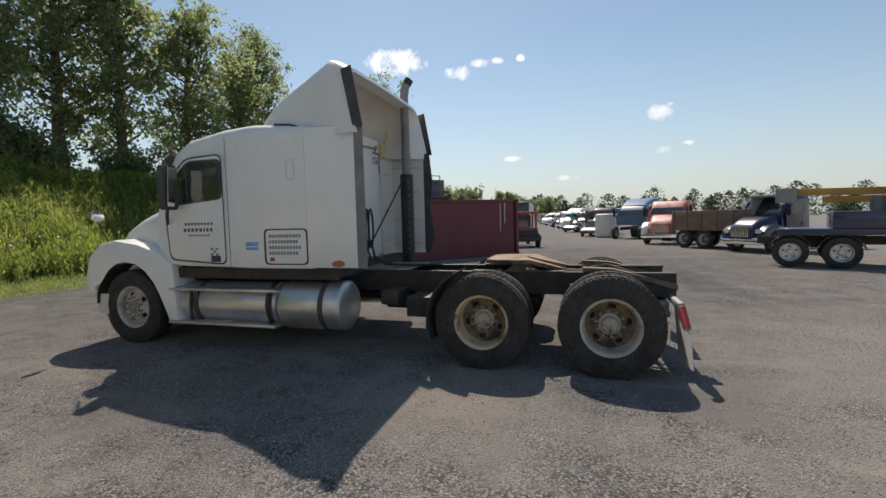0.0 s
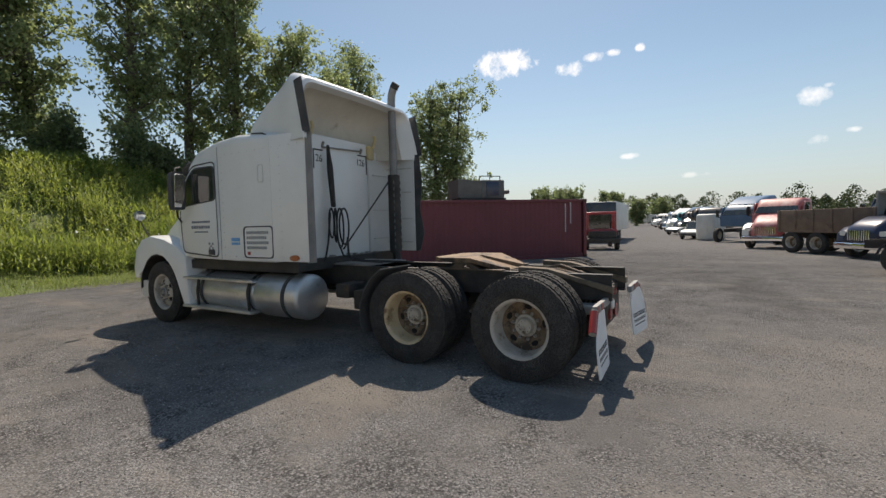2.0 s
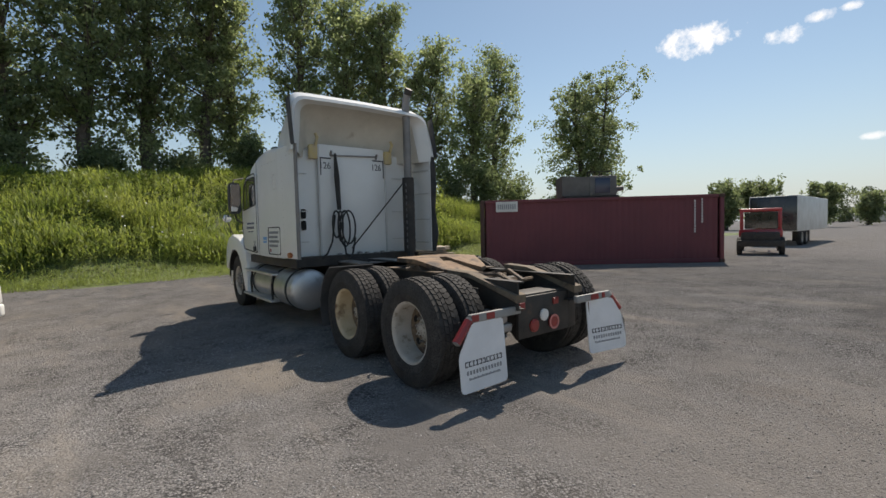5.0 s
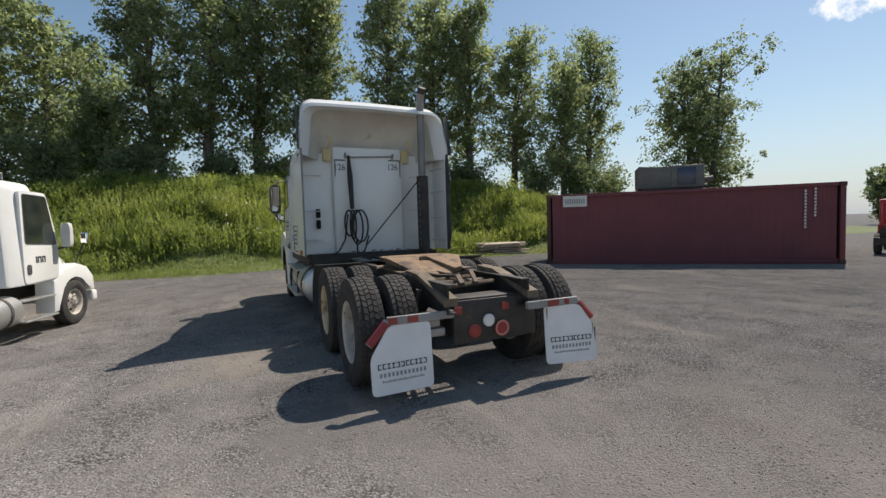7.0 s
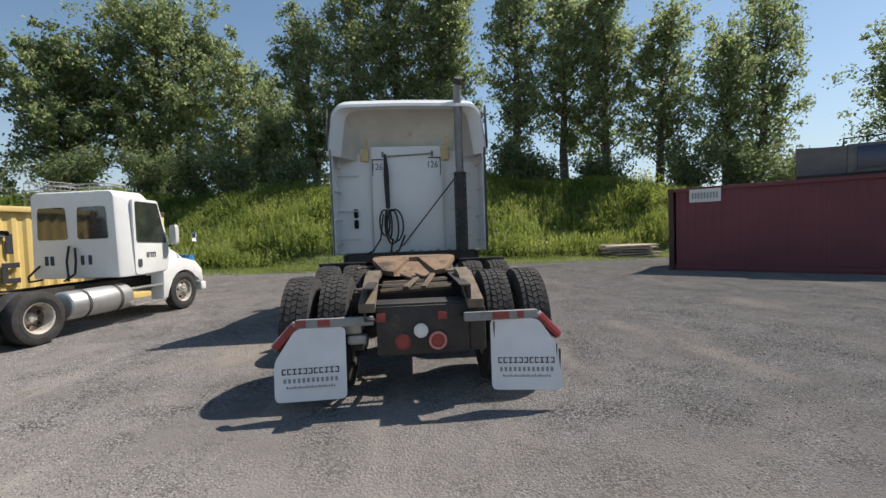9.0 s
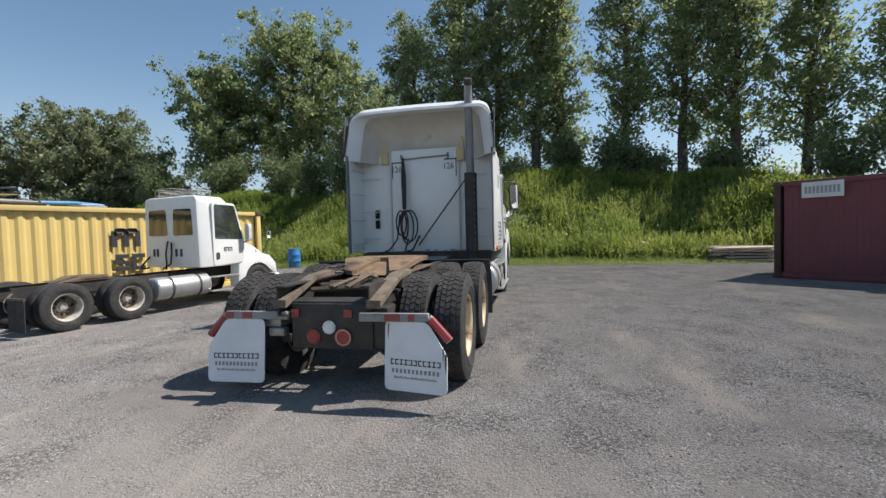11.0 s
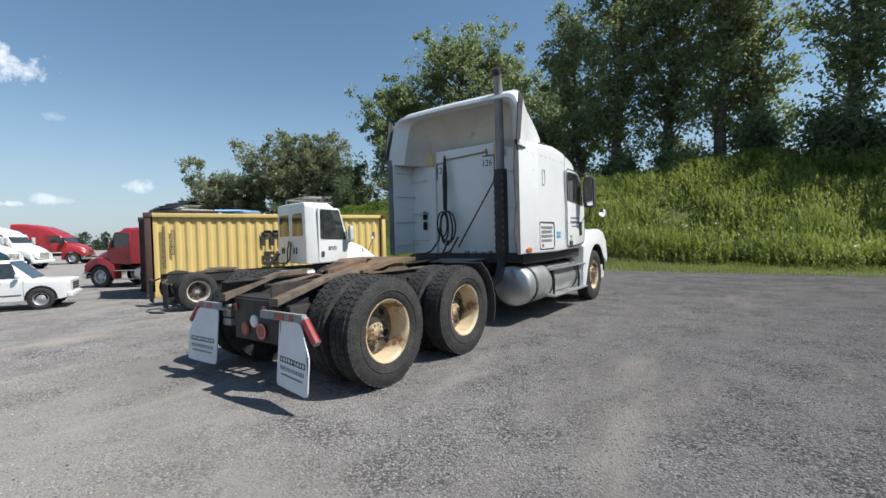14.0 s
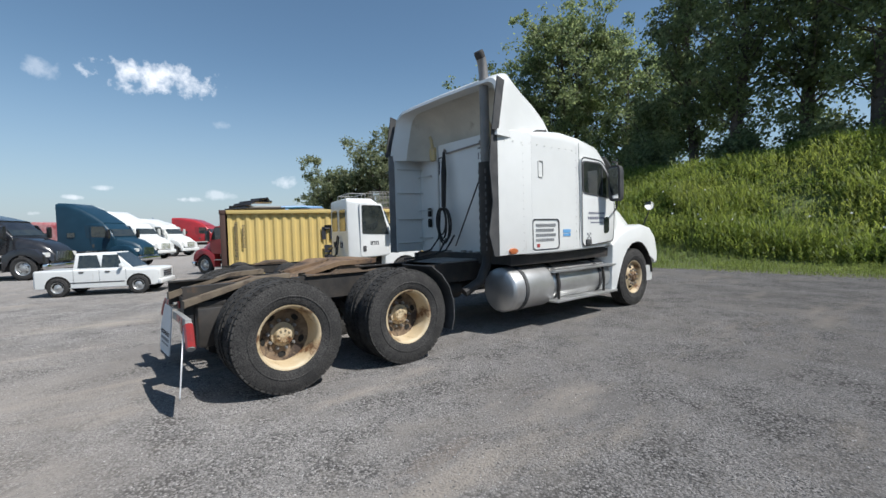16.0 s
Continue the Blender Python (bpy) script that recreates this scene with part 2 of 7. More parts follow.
SOIL = material("bank_soil", (0.085, 0.125, 0.038), 0.95, var=(0.13, 0.17, 0.05), scale=0.7, grain=(0.09, 0.1, 0.045), gscale=8, bump=0.6, bscale=6)
FLOWER = material("white_petals", (0.8, 0.8, 0.74), 0.6)
FARTREE = leaf_material("far_foliage", (0.05, 0.075, 0.035), (0.075, 0.1, 0.045), 0.25, 0.3, 0.2)
DARKGREY = material("dark_grey_machine", (0.13, 0.13, 0.125), 0.65, var=(0.09, 0.09, 0.09), scale=2.5, stain=(0.2, 0.18, 0.15), sscale=3, sthresh=0.62)
STONE = material("gravel_stone", (0.25, 0.239, 0.229), 0.9, var=(0.33, 0.315, 0.3), scale=12, island=0.7, spec=0.3)


def ground_material():
    m = bpy.data.materials.new("gravel_yard")
    m.use_nodes = True
    nt = m.node_tree
    b = nt.nodes["Principled BSDF"]
    b.inputs["Roughness"].default_value, b.inputs["Specular IOR Level"].default_value, b.inputs["Diffuse Roughness"].default_value = 1.0, 0.1, 0.75
    tc = nt.nodes.new("ShaderNodeTexCoord").outputs["Object"]

    def noise(sc, detail=6.0, rough=0.6, warp=(1, 1, 1)):
        mp = nt.nodes.new("ShaderNodeMapping")
        mp.inputs["Scale"].default_value = warp
        mp.inputs["Rotation"].default_value = (0, 0, 0.6)
        nt.links.new(tc, mp.inputs["Vector"])
        n = nt.nodes.new("ShaderNodeTexNoise")
        n.inputs["Scale"].default_value, n.inputs["Detail"].default_value, n.inputs["Roughness"].default_value = sc, detail, rough
        nt.links.new(mp.outputs[0], n.inputs["Vector"])
        return n.outputs["Fac"]

    def ramp(fac, lo, hi, a=0.0, c=1.0):
        n = nt.nodes.new("ShaderNodeMapRange")
        for k, v in (("From Min", lo), ("From Max", hi), ("To Min", a), ("To Max", c)):
            n.inputs[k].default_value = v
        nt.links.new(fac, n.inputs["Value"])
        return n.outputs["Result"]

    def blend(fac, a, c):
        n = nt.nodes.new("ShaderNodeMix")
        n.data_type = "RGBA"
        for s, v in ((0, fac), (6, a), (7, c)):
            if isinstance(v, tuple):
                n.inputs[s].default_value = (*v, 1)
            else:
                nt.links.new(v, n.inputs[s])
        return n.outputs[2]

    def cells(sc):
        n = nt.nodes.new("ShaderNodeTexVoronoi")
        n.inputs["Scale"].default_value = sc
        nt.links.new(tc, n.inputs["Vector"])
        r = nt.nodes.new("ShaderNodeSeparateColor")
        nt.links.new(n.outputs["Color"], r.inputs[0])
        return n.outputs["Distance"], r.outputs[0]
    dist_a, hue_a = cells(56)
    dist_b, hue_b = cells(112)
    pebble = blend(ramp(hue_a, 0.0, 1.0), (0.08, 0.077, 0.074), (0.34, 0.324, 0.31))
    # cell borders go near black: shade between the pebbles, put into the colour
    pebble = blend(ramp(dist_a, 0.4, 0.75, 0.0, 0.85), pebble, (0.05, 0.048, 0.046))
    crumbs = blend(ramp(hue_b, 0.0, 1.0), (0.08, 0.077, 0.074), (0.34, 0.324, 0.31))
    pebble = blend(ramp(noise(1.7, 5, 0.7), 0.42, 0.58), pebble, crumbs)
    fines = blend(ramp(noise(0.55), 0.38, 0.62), (0.165, 0.155, 0.146), (0.24, 0.219, 0.196))
    fines = blend(ramp(noise(170, 3), 0.45, 0.66, 0.0, 0.7), fines, (0.095, 0.09, 0.086))
    stony = ramp(noise(0.62, 8, 0.7), 0.36, 0.52)
    col = blend(stony, fines, pebble)
    # worn asphalt, pale dust, brown earth
    col = blend(ramp(noise(0.16, 6, 0.62, (1, 2.2, 1)), 0.54, 0.7, 0.0, 0.6), col, (0.09, 0.085, 0.082))
    col = blend(ramp(noise(0.33, 8, 0.7, (2.5, 0.8, 1)), 0.53, 0.66, 0.0, 0.85), col, (0.27, 0.242, 0.21))
    col = blend(ramp(noise(0.5, 8, 0.72, (1.8, 0.7, 1)), 0.6, 0.7, 0.0, 0.7), col, (0.2, 0.165, 0.138))
    # the yard is worn asphalt towards the bank and the container, paler dust behind the tractor
    sp = nt.nodes.new("ShaderNodeSeparateXYZ")
    nt.links.new(tc, sp.inputs[0])

    def mad(a, k, c):
        n = nt.nodes.new("ShaderNodeMath")
        n.operation = "MULTIPLY_ADD"
        n.inputs[1].default_value = k
        nt.links.new(a, n.inputs[0])
        if isinstance(c, (int, float)):
            n.inputs[2].default_value = c
        else:
            nt.links.new(c, n.inputs[2])
        return n.outputs[0]
    drift = mad(sp.outputs[0], 0.075, mad(sp.outputs[1], 0.07, mad(noise(0.28, 6, 0.65), 1.6, -0.8)))
    h = nt.nodes.new("ShaderNodeHueSaturation")
    nt.links.new(ramp(drift, -0.5, 0.75, 1.2, 0.92), h.inputs["Value"])
    nt.links.new(col, h.inputs["Color"])
    col = h.outputs[0]
    # a pale patch behind the tractor's right side: dust, with lens haze painted in
    away = nt.nodes.new("ShaderNodeVectorMath")
    away.operation = "DISTANCE"
    nt.links.new(tc, away.inputs[0])
    away.inputs[1].default_value = (0.4, -4.4, 0)
    col = blend(ramp(mad(noise(0.7, 7, 0.7), 4.0, away.outputs["Value"]), 3.0, 5.6, 0.7, 0.0), col, (0.27, 0.247, 0.224))
    # the far yard is dry and dusty; its grazing-angle sheen is in this colour too
    far = nt.nodes.new("ShaderNodeVectorMath")
    far.operation = "DISTANCE"
    nt.links.new(tc, far.inputs[0])
    far.inputs[1].default_value = (0.0, 3.0, 0)
    col = blend(ramp(mad(noise(0.2, 6, 0.65), 10.0, far.outputs["Value"]), 16.0, 28.0, 0.0, 0.72), col, (0.31, 0.292, 0.276))
    # tan dust where wheels have ground the gravel down
    near = nt.nodes.new("ShaderNodeVectorMath")
    near.operation = "DISTANCE"
    nt.links.new(tc, near.inputs[0])
    near.inputs[1].default_value = (-2.0, 0.8, 0)
    col = blend(ramp(mad(noise(1.3, 8, 0.72), 2.4, near.outputs["Value"]), 1.3, 2.3, 0.8, 0.0), col, (0.3, 0.265, 0.222))
    nt.links.new(col, b.inputs["Base Color"])
    bn = nt.nodes.new("ShaderNodeBump")
    bn.inputs["Strength"].default_value, bn.inputs["Distance"].default_value = 1.0, 0.011
    rough = mad(dist_a, -0.9, mad(dist_b, -0.35, noise(60, 4, 0.7)))
    lift = nt.nodes.new("ShaderNodeMath")
    lift.operation = "MULTIPLY"
    nt.links.new(rough, lift.inputs[0])
    nt.links.new(ramp(stony, 0.0, 1.0, 0.35, 1.0), lift.inputs[1])
    nt.links.new(lift.outputs[0], bn.inputs["Height"])
    nt.links.new(bn.outputs[0], b.inputs["Normal"])
    return m


YARD = ground_material()


# ---- mesh helpers ----
def finish(bm, mat, smooth=True, angle=35):
    bmesh.ops.recalc_face_normals(bm, faces=bm.faces)
    me = bpy.data.meshes.new("mesh")
    bm.to_mesh(me)
    bm.free()
    if isinstance(mat, (list, tuple)):
        for k in mat:
            me.materials.append(k)
    else:
        me.materials.append(mat)
    if smooth:
        me.shade_smooth()
        me.set_sharp_from_angle(angle=radians(angle))
    return me


def part(name, bm, mat, parent=None, label="", at=None):
    """One mesh object, from a bmesh or a ready mesh, under a thing or a part."""
    me = bm if isinstance(bm, bpy.types.Mesh) else finish(bm, mat)
    ob = new(name, me)
    if isinstance(bm, bpy.types.Mesh) is False:
        me.name = name
    if parent is not None:
        ob.parent = parent
    if at is not None:
        ob.matrix_basis = at
    if label:
        tagged(ob, label)
    return ob


def pieces(name, bm, mat, parent=None, label=""):
    """Each loose piece of a bmesh as a part of its own."""
    left, out = set(bm.verts), []
    while left:
        seed = next(iter(left))
        group, stack = {seed}, [seed]
        while stack:
            for e in stack.pop().link_edges:
                for v in e.verts:
                    if v not in group:
                        group.add(v)
                        stack.append(v)
        left -= group
        out.append(sorted(group, key=lambda v: v.index))
    bm.verts.index_update()
    out.sort(key=lambda g: min(v.index for v in g))
    made = []
    for g in out:
        nb, new_of = bmesh.new(), {}
        for v in g:
            new_of[v] = nb.verts.new(v.co)
        for f in {f for v in g for f in v.link_faces}:
            nb.faces.new([new_of[v] for v in f.verts])
        made.append(part(name, nb, mat, parent, label))
    bm.free()
    return made


def thing(name, m, label, category, group=""):
    ob = new(name)
    ob.empty_display_size = 0.3
    ob.matrix_basis = m
    return tagged(ob, label, category, group)


def box(bm, x0, x1, y0, y1, z0, z1, bevel=0.0, seg=2, m=None):
    vs = [bm.verts.new((x, y, z)) for x in (x0, x1) for y in (y0, y1) for z in (z0, z1)]
    idx = [(0, 1, 3, 2), (4, 6, 7, 5), (0, 4, 5, 1), (2, 3, 7, 6), (0, 2, 6, 4), (1, 5, 7, 3)]
    fs = [bm.faces.new([vs[i] for i in f]) for f in idx]
    if bevel:
        es = {e for f in fs for e in f.edges}
        r = bmesh.ops.bevel(bm, geom=list(es), offset=bevel, segments=seg, affect="EDGES", profile=0.5)
        vs = list({v for v in vs if v.is_valid} | set(r["verts"]))
    if m is not None:
        bmesh.ops.transform(bm, matrix=m, verts=[v for v in vs if v.is_valid])
    return vs


def ring_loft(bm, rings, close=True, cap0=True, cap1=True):
    rows = [[bm.verts.new(p) for p in r] for r in rings]
    n = len(rows[0])
    for a, b in zip(rows, rows[1:]):
        for i in range(n if close else n - 1):
            j = (i + 1) % n
            bm.faces.new((a[i], a[j], b[j], b[i]))
    if close and cap0:
        bm.faces.new(rows[0][::-1])
    if close and cap1:
        bm.faces.new(rows[-1])
    return rows


def tube(bm, pts, r, seg=8, caps=True):
    """A round bar along points; r is one radius or one a point."""
    pts = [Vector(p) for p in pts]
    rs = r if isinstance(r, (list, tuple)) else [r] * len(pts)
    rings, side = [], None
    for i, p in enumerate(pts):
        d = (pts[min(i + 1, len(pts) - 1)] - pts[max(i - 1, 0)]).normalized()
        if side is None:
            side = d.cross(Vector((0, 0, 1)) if abs(d.z) < 0.9 else Vector((1, 0, 0))).normalized()
        side = (side - d * side.dot(d)).normalized()
        up = d.cross(side)
        rings.append([p + rs[i] * (math.cos(2 * math.pi * k / seg) * side + math.sin(2 * math.pi * k / seg) * up) for k in range(seg)])
    ring_loft(bm, rings, True, caps, caps)


def lathe_x(bm, profile, seg=32, x_sign=1):
    """Turn a profile of (x, radius) round the x axis."""
    rings = []
    for x, r in profile:
        rings.append([(x * x_sign, r * math.cos(2 * math.pi * k / seg), r * math.sin(2 * math.pi * k / seg)) for k in range(seg)])
    ring_loft(bm, rings, True, False, False)


def prism_x(bm, poly, x0, x1, bevel=0.0):
    """A polygon in y, z, pulled from x0 to x1."""
    a = [bm.verts.new((x0, y, z)) for y, z in poly]
    b = [bm.verts.new((x1, y, z)) for y, z in poly]
    n = len(poly)
    f0, f1 = bm.faces.new(a), bm.faces.new(b[::-1])
    for i in range(n):
        bm.faces.new((a[i], b[i], b[(i + 1) % n], a[(i + 1) % n]))
    if bevel:
        outer = f0 if abs(x0) > abs(x1) else f1
        bmesh.ops.bevel(bm, geom=list(outer.edges), offset=bevel, segments=2, affect="EDGES", profile=0.5)


def round_poly(pts, r, seg=4):
    """A polygon with its corners rounded."""
    out, n = [], len(pts)
    for i in range(n):
        p, a, b = Vector(pts[i]), Vector(pts[i - 1]), Vector(pts[(i + 1) % n])
        da, db = (a - p), (b - p)
        k = min(r, da.length * 0.45, db.length * 0.45)
        s, e = p + da.normalized() * k, p + db.normalized() * k
        for j in range(seg + 1):
            t = j / seg
            out.append(tuple((1 - t) ** 2 * s + 2 * t * (1 - t) * p + t * t * e))
    return out


def frame_poly(bm, poly, inner, x0, x1):
    """A flat band between two like polygons in y, z."""
    n = len(poly)
    rows = []
    for x in (x0, x1):
        rows.append(([bm.verts.new((x, y, z)) for y, z in poly], [bm.verts.new((x, y, z)) for y, z in inner]))
    for i in range(n):
        j = (i + 1) % n
        (oa, ia), (ob, ib) = rows
        bm.faces.new((oa[i], oa[j], ia[j], ia[i]))
        bm.faces.new((ob[i], ib[i], ib[j], ob[j]))
        bm.faces.new((oa[i], ob[i], ob[j], oa[j]))
        bm.faces.new((ia[i], ia[j], ib[j], ib[i]))


def shrink(poly, d):
    c = sum((Vector(p) for p in poly), Vector((0, 0))) / len(poly)
    return [tuple(Vector(p) - (Vector(p) - c).normalized() * d) for p in poly]


def section(y, w, z0, z1, r=0.12, rb=0.03, n=5, lean=0.0):
    """A cross-section in x, z at y: rounded top, squarer bottom; lean draws the top in."""
    pts = [(-w, z0), (w, z0), (w - lean, z1), (-w + lean, z1)]
    out = []
    for i, p in enumerate(pts):
        rr = rb if i < 2 else r
        p, a, b = Vector(p), Vector(pts[i - 1]), Vector(pts[(i + 1) % 4])
        s, e = p + (a - p).normalized() * rr, p + (b - p).normalized() * rr
        for j in range(n + 1):
            t = j / n
            q = (1 - t) ** 2 * s + 2 * t * (1 - t) * p + t * t * e
            out.append((q.x, y, q.y))
    return out


def bars(bm, x, y0, z0, widths, h, gap, d=0.003, flip=1):
    """A row of plain bars on a face x = const, running along y."""
    y = y0
    for w in widths:
        box(bm, x - d, x + d, min(y, y + flip * w), max(y, y + flip * w), z0, z0 + h)
        y += flip * (w + gap)


# ---- large structure: ground and bank ----
def terrain():
    bm = bmesh.new()
    xs = [-900, -300, -120, -60] + [-40 + 2 * i for i in range(41)] + [60, 120, 300, 900]
    ys = [-900, -300, -100, -50] + [-30 + 2 * i for i in range(31)] + [50, 100, 300, 900]
    grid = [[bm.verts.new((x, y, 0)) for x in xs] for y in ys]
    for j in range(len(ys) - 1):
        for i in range(len(xs) - 1):
            bm.faces.new((grid[j][i], grid[j][i + 1], grid[j + 1][i + 1], grid[j + 1][i]))
    return tagged(part("ground", bm, YARD), "grey gravel and asphalt yard with dusty patches", "ground", kind="structure")


terrain()

FOOT = 12.9


def bank_z(x, y):
    """Height of the grassy bank over the yard."""
    foot = FOOT + 0.35 * math.sin(x * 0.31) + 0.25 * math.sin(x * 0.83 + 1) + min(3.0, 0.3 * max(0.0, -4 - x)) + 1.4 * math.exp(-((x - 7) / 4.5) ** 2)
    t = max(0.0, (y - foot))
    top = 4.0 + 0.3 * math.sin(x * 0.21 + 0.5) + 0.15 * math.sin(x * 0.6)
    top *= 1 - 0.22 * max(0.0, min(1.0, (x - 8) / 9))
    top *= 1 - 0.5 * max(0.0, min(1.0, (-22 - x) / 14))
    top *= 1 - 0.92 * max(0.0, min(1.0, (x - 21) / 11))
    s = max(0.0, min(1.0, (t - 0.9) / 7.4))
    z = top * (s * s * (3 - 2 * s)) + 0.05 * min(t, 1.2)
    if y > 31:
        z *= max(0.35, 1 - (y - 31) * 0.05)
    return z + 0.1 * noise.noise((x * 0.4, y * 0.4, 0)) * min(1, t) - (0.06 if t <= 0 else 0)


def bank():
    bm = bmesh.new()
    xs, ys = [-64 + i for i in range(117)], [12.0 + 0.5 * i for i in range(26)] + [25.5, 27, 29, 32, 37, 45, 60]
    grid = [[bm.verts.new((x, y, bank_z(x, y))) for x in xs] for y in ys]
    for j in range(len(ys) - 1):
        for i in range(len(xs) - 1):
            bm.faces.new((grid[j][i], grid[j][i + 1], grid[j + 1][i + 1], grid[j + 1][i]))
    return tagged(part("grass_bank", bm, SOIL), "earth bank overgrown with green weeds", "bank", kind="structure")


bank()


# ---- wheels ----
def tread_mesh(r=0.505, x0=-0.118, x1=0.118, rows=5, count=52, depth=0.016):
    bm = bmesh.new()
    w = (x1 - x0) / rows
    for k in range(rows):
        xa, xb = x0 + k * w + 0.004, x0 + (k + 1) * w - 0.004
        drop = 0.012 if k in (0, rows - 1) else 0.0
        for i in range(count):
            a0 = 2 * math.pi * (i + (0.5 if k % 2 else 0)) / count
            a1 = a0 + 2 * math.pi / count * 0.8
            skew = 0.25 * 2 * math.pi / count * (1 if k % 2 else -1)
            vs = []
            for rr in (r - 0.02 - drop, r + depth - drop * 0.8):
                for x, a in ((xa, a0), (xb, a0 + skew), (xb, a1 + skew), (xa, a1)):
                    vs.append(bm.verts.new((x, rr * math.cos(a), rr * math.sin(a))))
            bm.faces.new(vs[4:8])
            for i0, i1 in ((0, 1), (1, 2), (2, 3), (3, 0)):
                bm.faces.new((vs[i0], vs[i1], vs[i1 + 4], vs[i0 + 4]))
    return finish(bm, TREAD, smooth=False)


def tyre_mesh(r=0.51, w=0.135, rim=0.295):
    bm = bmesh.new()
    prof = [(-w * 0.72, rim - 0.012), (-w * 0.92, rim + 0.02), (-w, rim + 0.09), (-w * 0.985, rim + 0.13), (-w * 0.95, r - 0.05), (-w * 0.86, r - 0.016), (-w * 0.7, r - 0.002),
            (0, r), (w * 0.7, r - 0.002), (w * 0.86, r - 0.016), (w * 0.95, r - 0.05), (w * 0.985, rim + 0.13), (w, rim + 0.09), (w * 0.92, rim + 0.02), (w * 0.72, rim - 0.012)]
    lathe_x(bm, prof, 48)
    # raised bead on each sidewall
    for s in (1, -1):
        lathe_x(bm, [(s * w * 0.995, rim + 0.075), (s * (w + 0.004), rim + 0.08), (s * (w + 0.004), rim + 0.088), (s * w * 0.995, rim + 0.093)], 48)
    return finish(bm, RUBBER)


def dish_mesh(mat, disc=-0.09, rim=0.292, lip=0.105):
    """Rim whose barrel runs in to a disc; disc < 0 is a deep dish, seen from +x."""
    bm = bmesh.new()
    lathe_x(bm, [(-0.11, rim - 0.01), (-0.11, rim - 0.03), (disc - 0.015, rim - 0.05), (disc, rim - 0.045), (lip - 0.03, rim - 0.03), (lip - 0.008, rim - 0.022), (lip + 0.006, rim - 0.006),
                 (lip + 0.008, rim + 0.006), (lip - 0.006, rim + 0.006)], 48)
    return finish(bm, mat)


def disc_mesh(mat, disc, bulge, outer=0.248):
    bm = bmesh.new()
    lathe_x(bm, [(disc, outer), (disc + bulge * 0.3, outer * 0.86), (disc + bulge * 0.85, outer * 0.68), (disc + bulge, outer * 0.6), (disc + bulge, 0.02)], 48)
    return finish(bm, mat)


def hub_mesh(x0, x1, mat, r=0.085):
    bm = bmesh.new()
    lathe_x(bm, [(x0, r * 1.25), (x0 + 0.02, r * 1.25), (x0 + 0.025, r), (x1 - 0.02, r * 0.92), (x1, r * 0.8), (x1, 0.004)], 20)
    for k in range(8):
        a = 2 * math.pi * k / 8
        c = (0, r * 0.62 * math.cos(a), r * 0.62 * math.sin(a))
        tube(bm, [(x1 - 0.004, c[1], c[2]), (x1 + 0.014, c[1], c[2])], 0.011, 6)
    return finish(bm, mat)


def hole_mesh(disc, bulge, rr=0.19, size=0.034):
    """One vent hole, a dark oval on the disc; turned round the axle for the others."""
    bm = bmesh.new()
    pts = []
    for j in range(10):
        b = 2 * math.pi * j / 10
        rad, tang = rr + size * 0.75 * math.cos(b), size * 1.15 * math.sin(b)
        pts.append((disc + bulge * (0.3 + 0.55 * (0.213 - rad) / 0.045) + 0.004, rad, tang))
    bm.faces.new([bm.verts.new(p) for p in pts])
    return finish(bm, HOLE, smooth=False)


def nut_mesh():
    bm = bmesh.new()
    tube(bm, [(0, 0, 0), (0.022, 0, 0)], 0.018, 6)
    tube(bm, [(0.022, 0, 0), (0.045, 0, 0)], 0.009, 6)
    return bm


M_TYRE, M_TREAD = tyre_mesh(), tread_mesh()
M_RIM = {m.name: dish_mesh(m) for m in (CREAM, GREYRIM, ALU)}
M_DISC_DEEP = {m.name: disc_mesh(m, -0.085, -0.02) for m in (DISC, GREYRIM, ALU, CREAM)}
M_DISC_OUT = {m.name: disc_mesh(m, 0.03, 0.055) for m in (DISC, GREYRIM, ALU, CREAM)}
M_HUB_DEEP = {m.name: hub_mesh(-0.1, -0.035, m, 0.09) for m in (CREAM, GREYRIM, ALU, STEEL)}
M_HUB_OUT = {m.name: hub_mesh(0.085, 0.125, m, 0.075) for m in (CREAM, GREYRIM, ALU, STEEL, RUST)}
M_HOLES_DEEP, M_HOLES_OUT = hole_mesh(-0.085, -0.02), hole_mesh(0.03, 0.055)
M_NUT = finish(nut_mesh(), STEEL)


def wheel(parent, x, y, z, side, rim=CREAM, disc=DISC, hub=CREAM, deep=True, tread=True, plain=False, turn=0.0, nuts=True, scale=1.0):
    """A wheel whose outer face looks to side (+1: +x)."""
    at = pose(x, y, z, 0, 0, 0 if side > 0 else 180) @ pose(0, 0, 0, turn) @ Matrix.Scale(scale, 4)
    w = part("wheel", M_RIM[rim.name], rim, parent, at=at)
    part("tyre", M_TYRE, RUBBER, w)
    if tread:
        part("tread", M_TREAD, TREAD, w)
    if plain:
        return w
    part("disc", (M_DISC_DEEP if deep else M_DISC_OUT)[disc.name], disc, w)
    part("hub", (M_HUB_DEEP if deep else M_HUB_OUT)[hub.name], hub, w)
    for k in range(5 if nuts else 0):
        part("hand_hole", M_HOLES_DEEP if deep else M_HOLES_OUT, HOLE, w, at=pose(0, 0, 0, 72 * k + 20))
    if nuts:
        for k in range(10):
            a = 2 * math.pi * k / 10
            part("lug_nut", M_NUT, STEEL, w, at=pose(-0.105 if deep else 0.085, 0.135 * math.cos(a), 0.135 * math.sin(a)))
    return w


# ---- the white tractor ----
WZ = 0.515


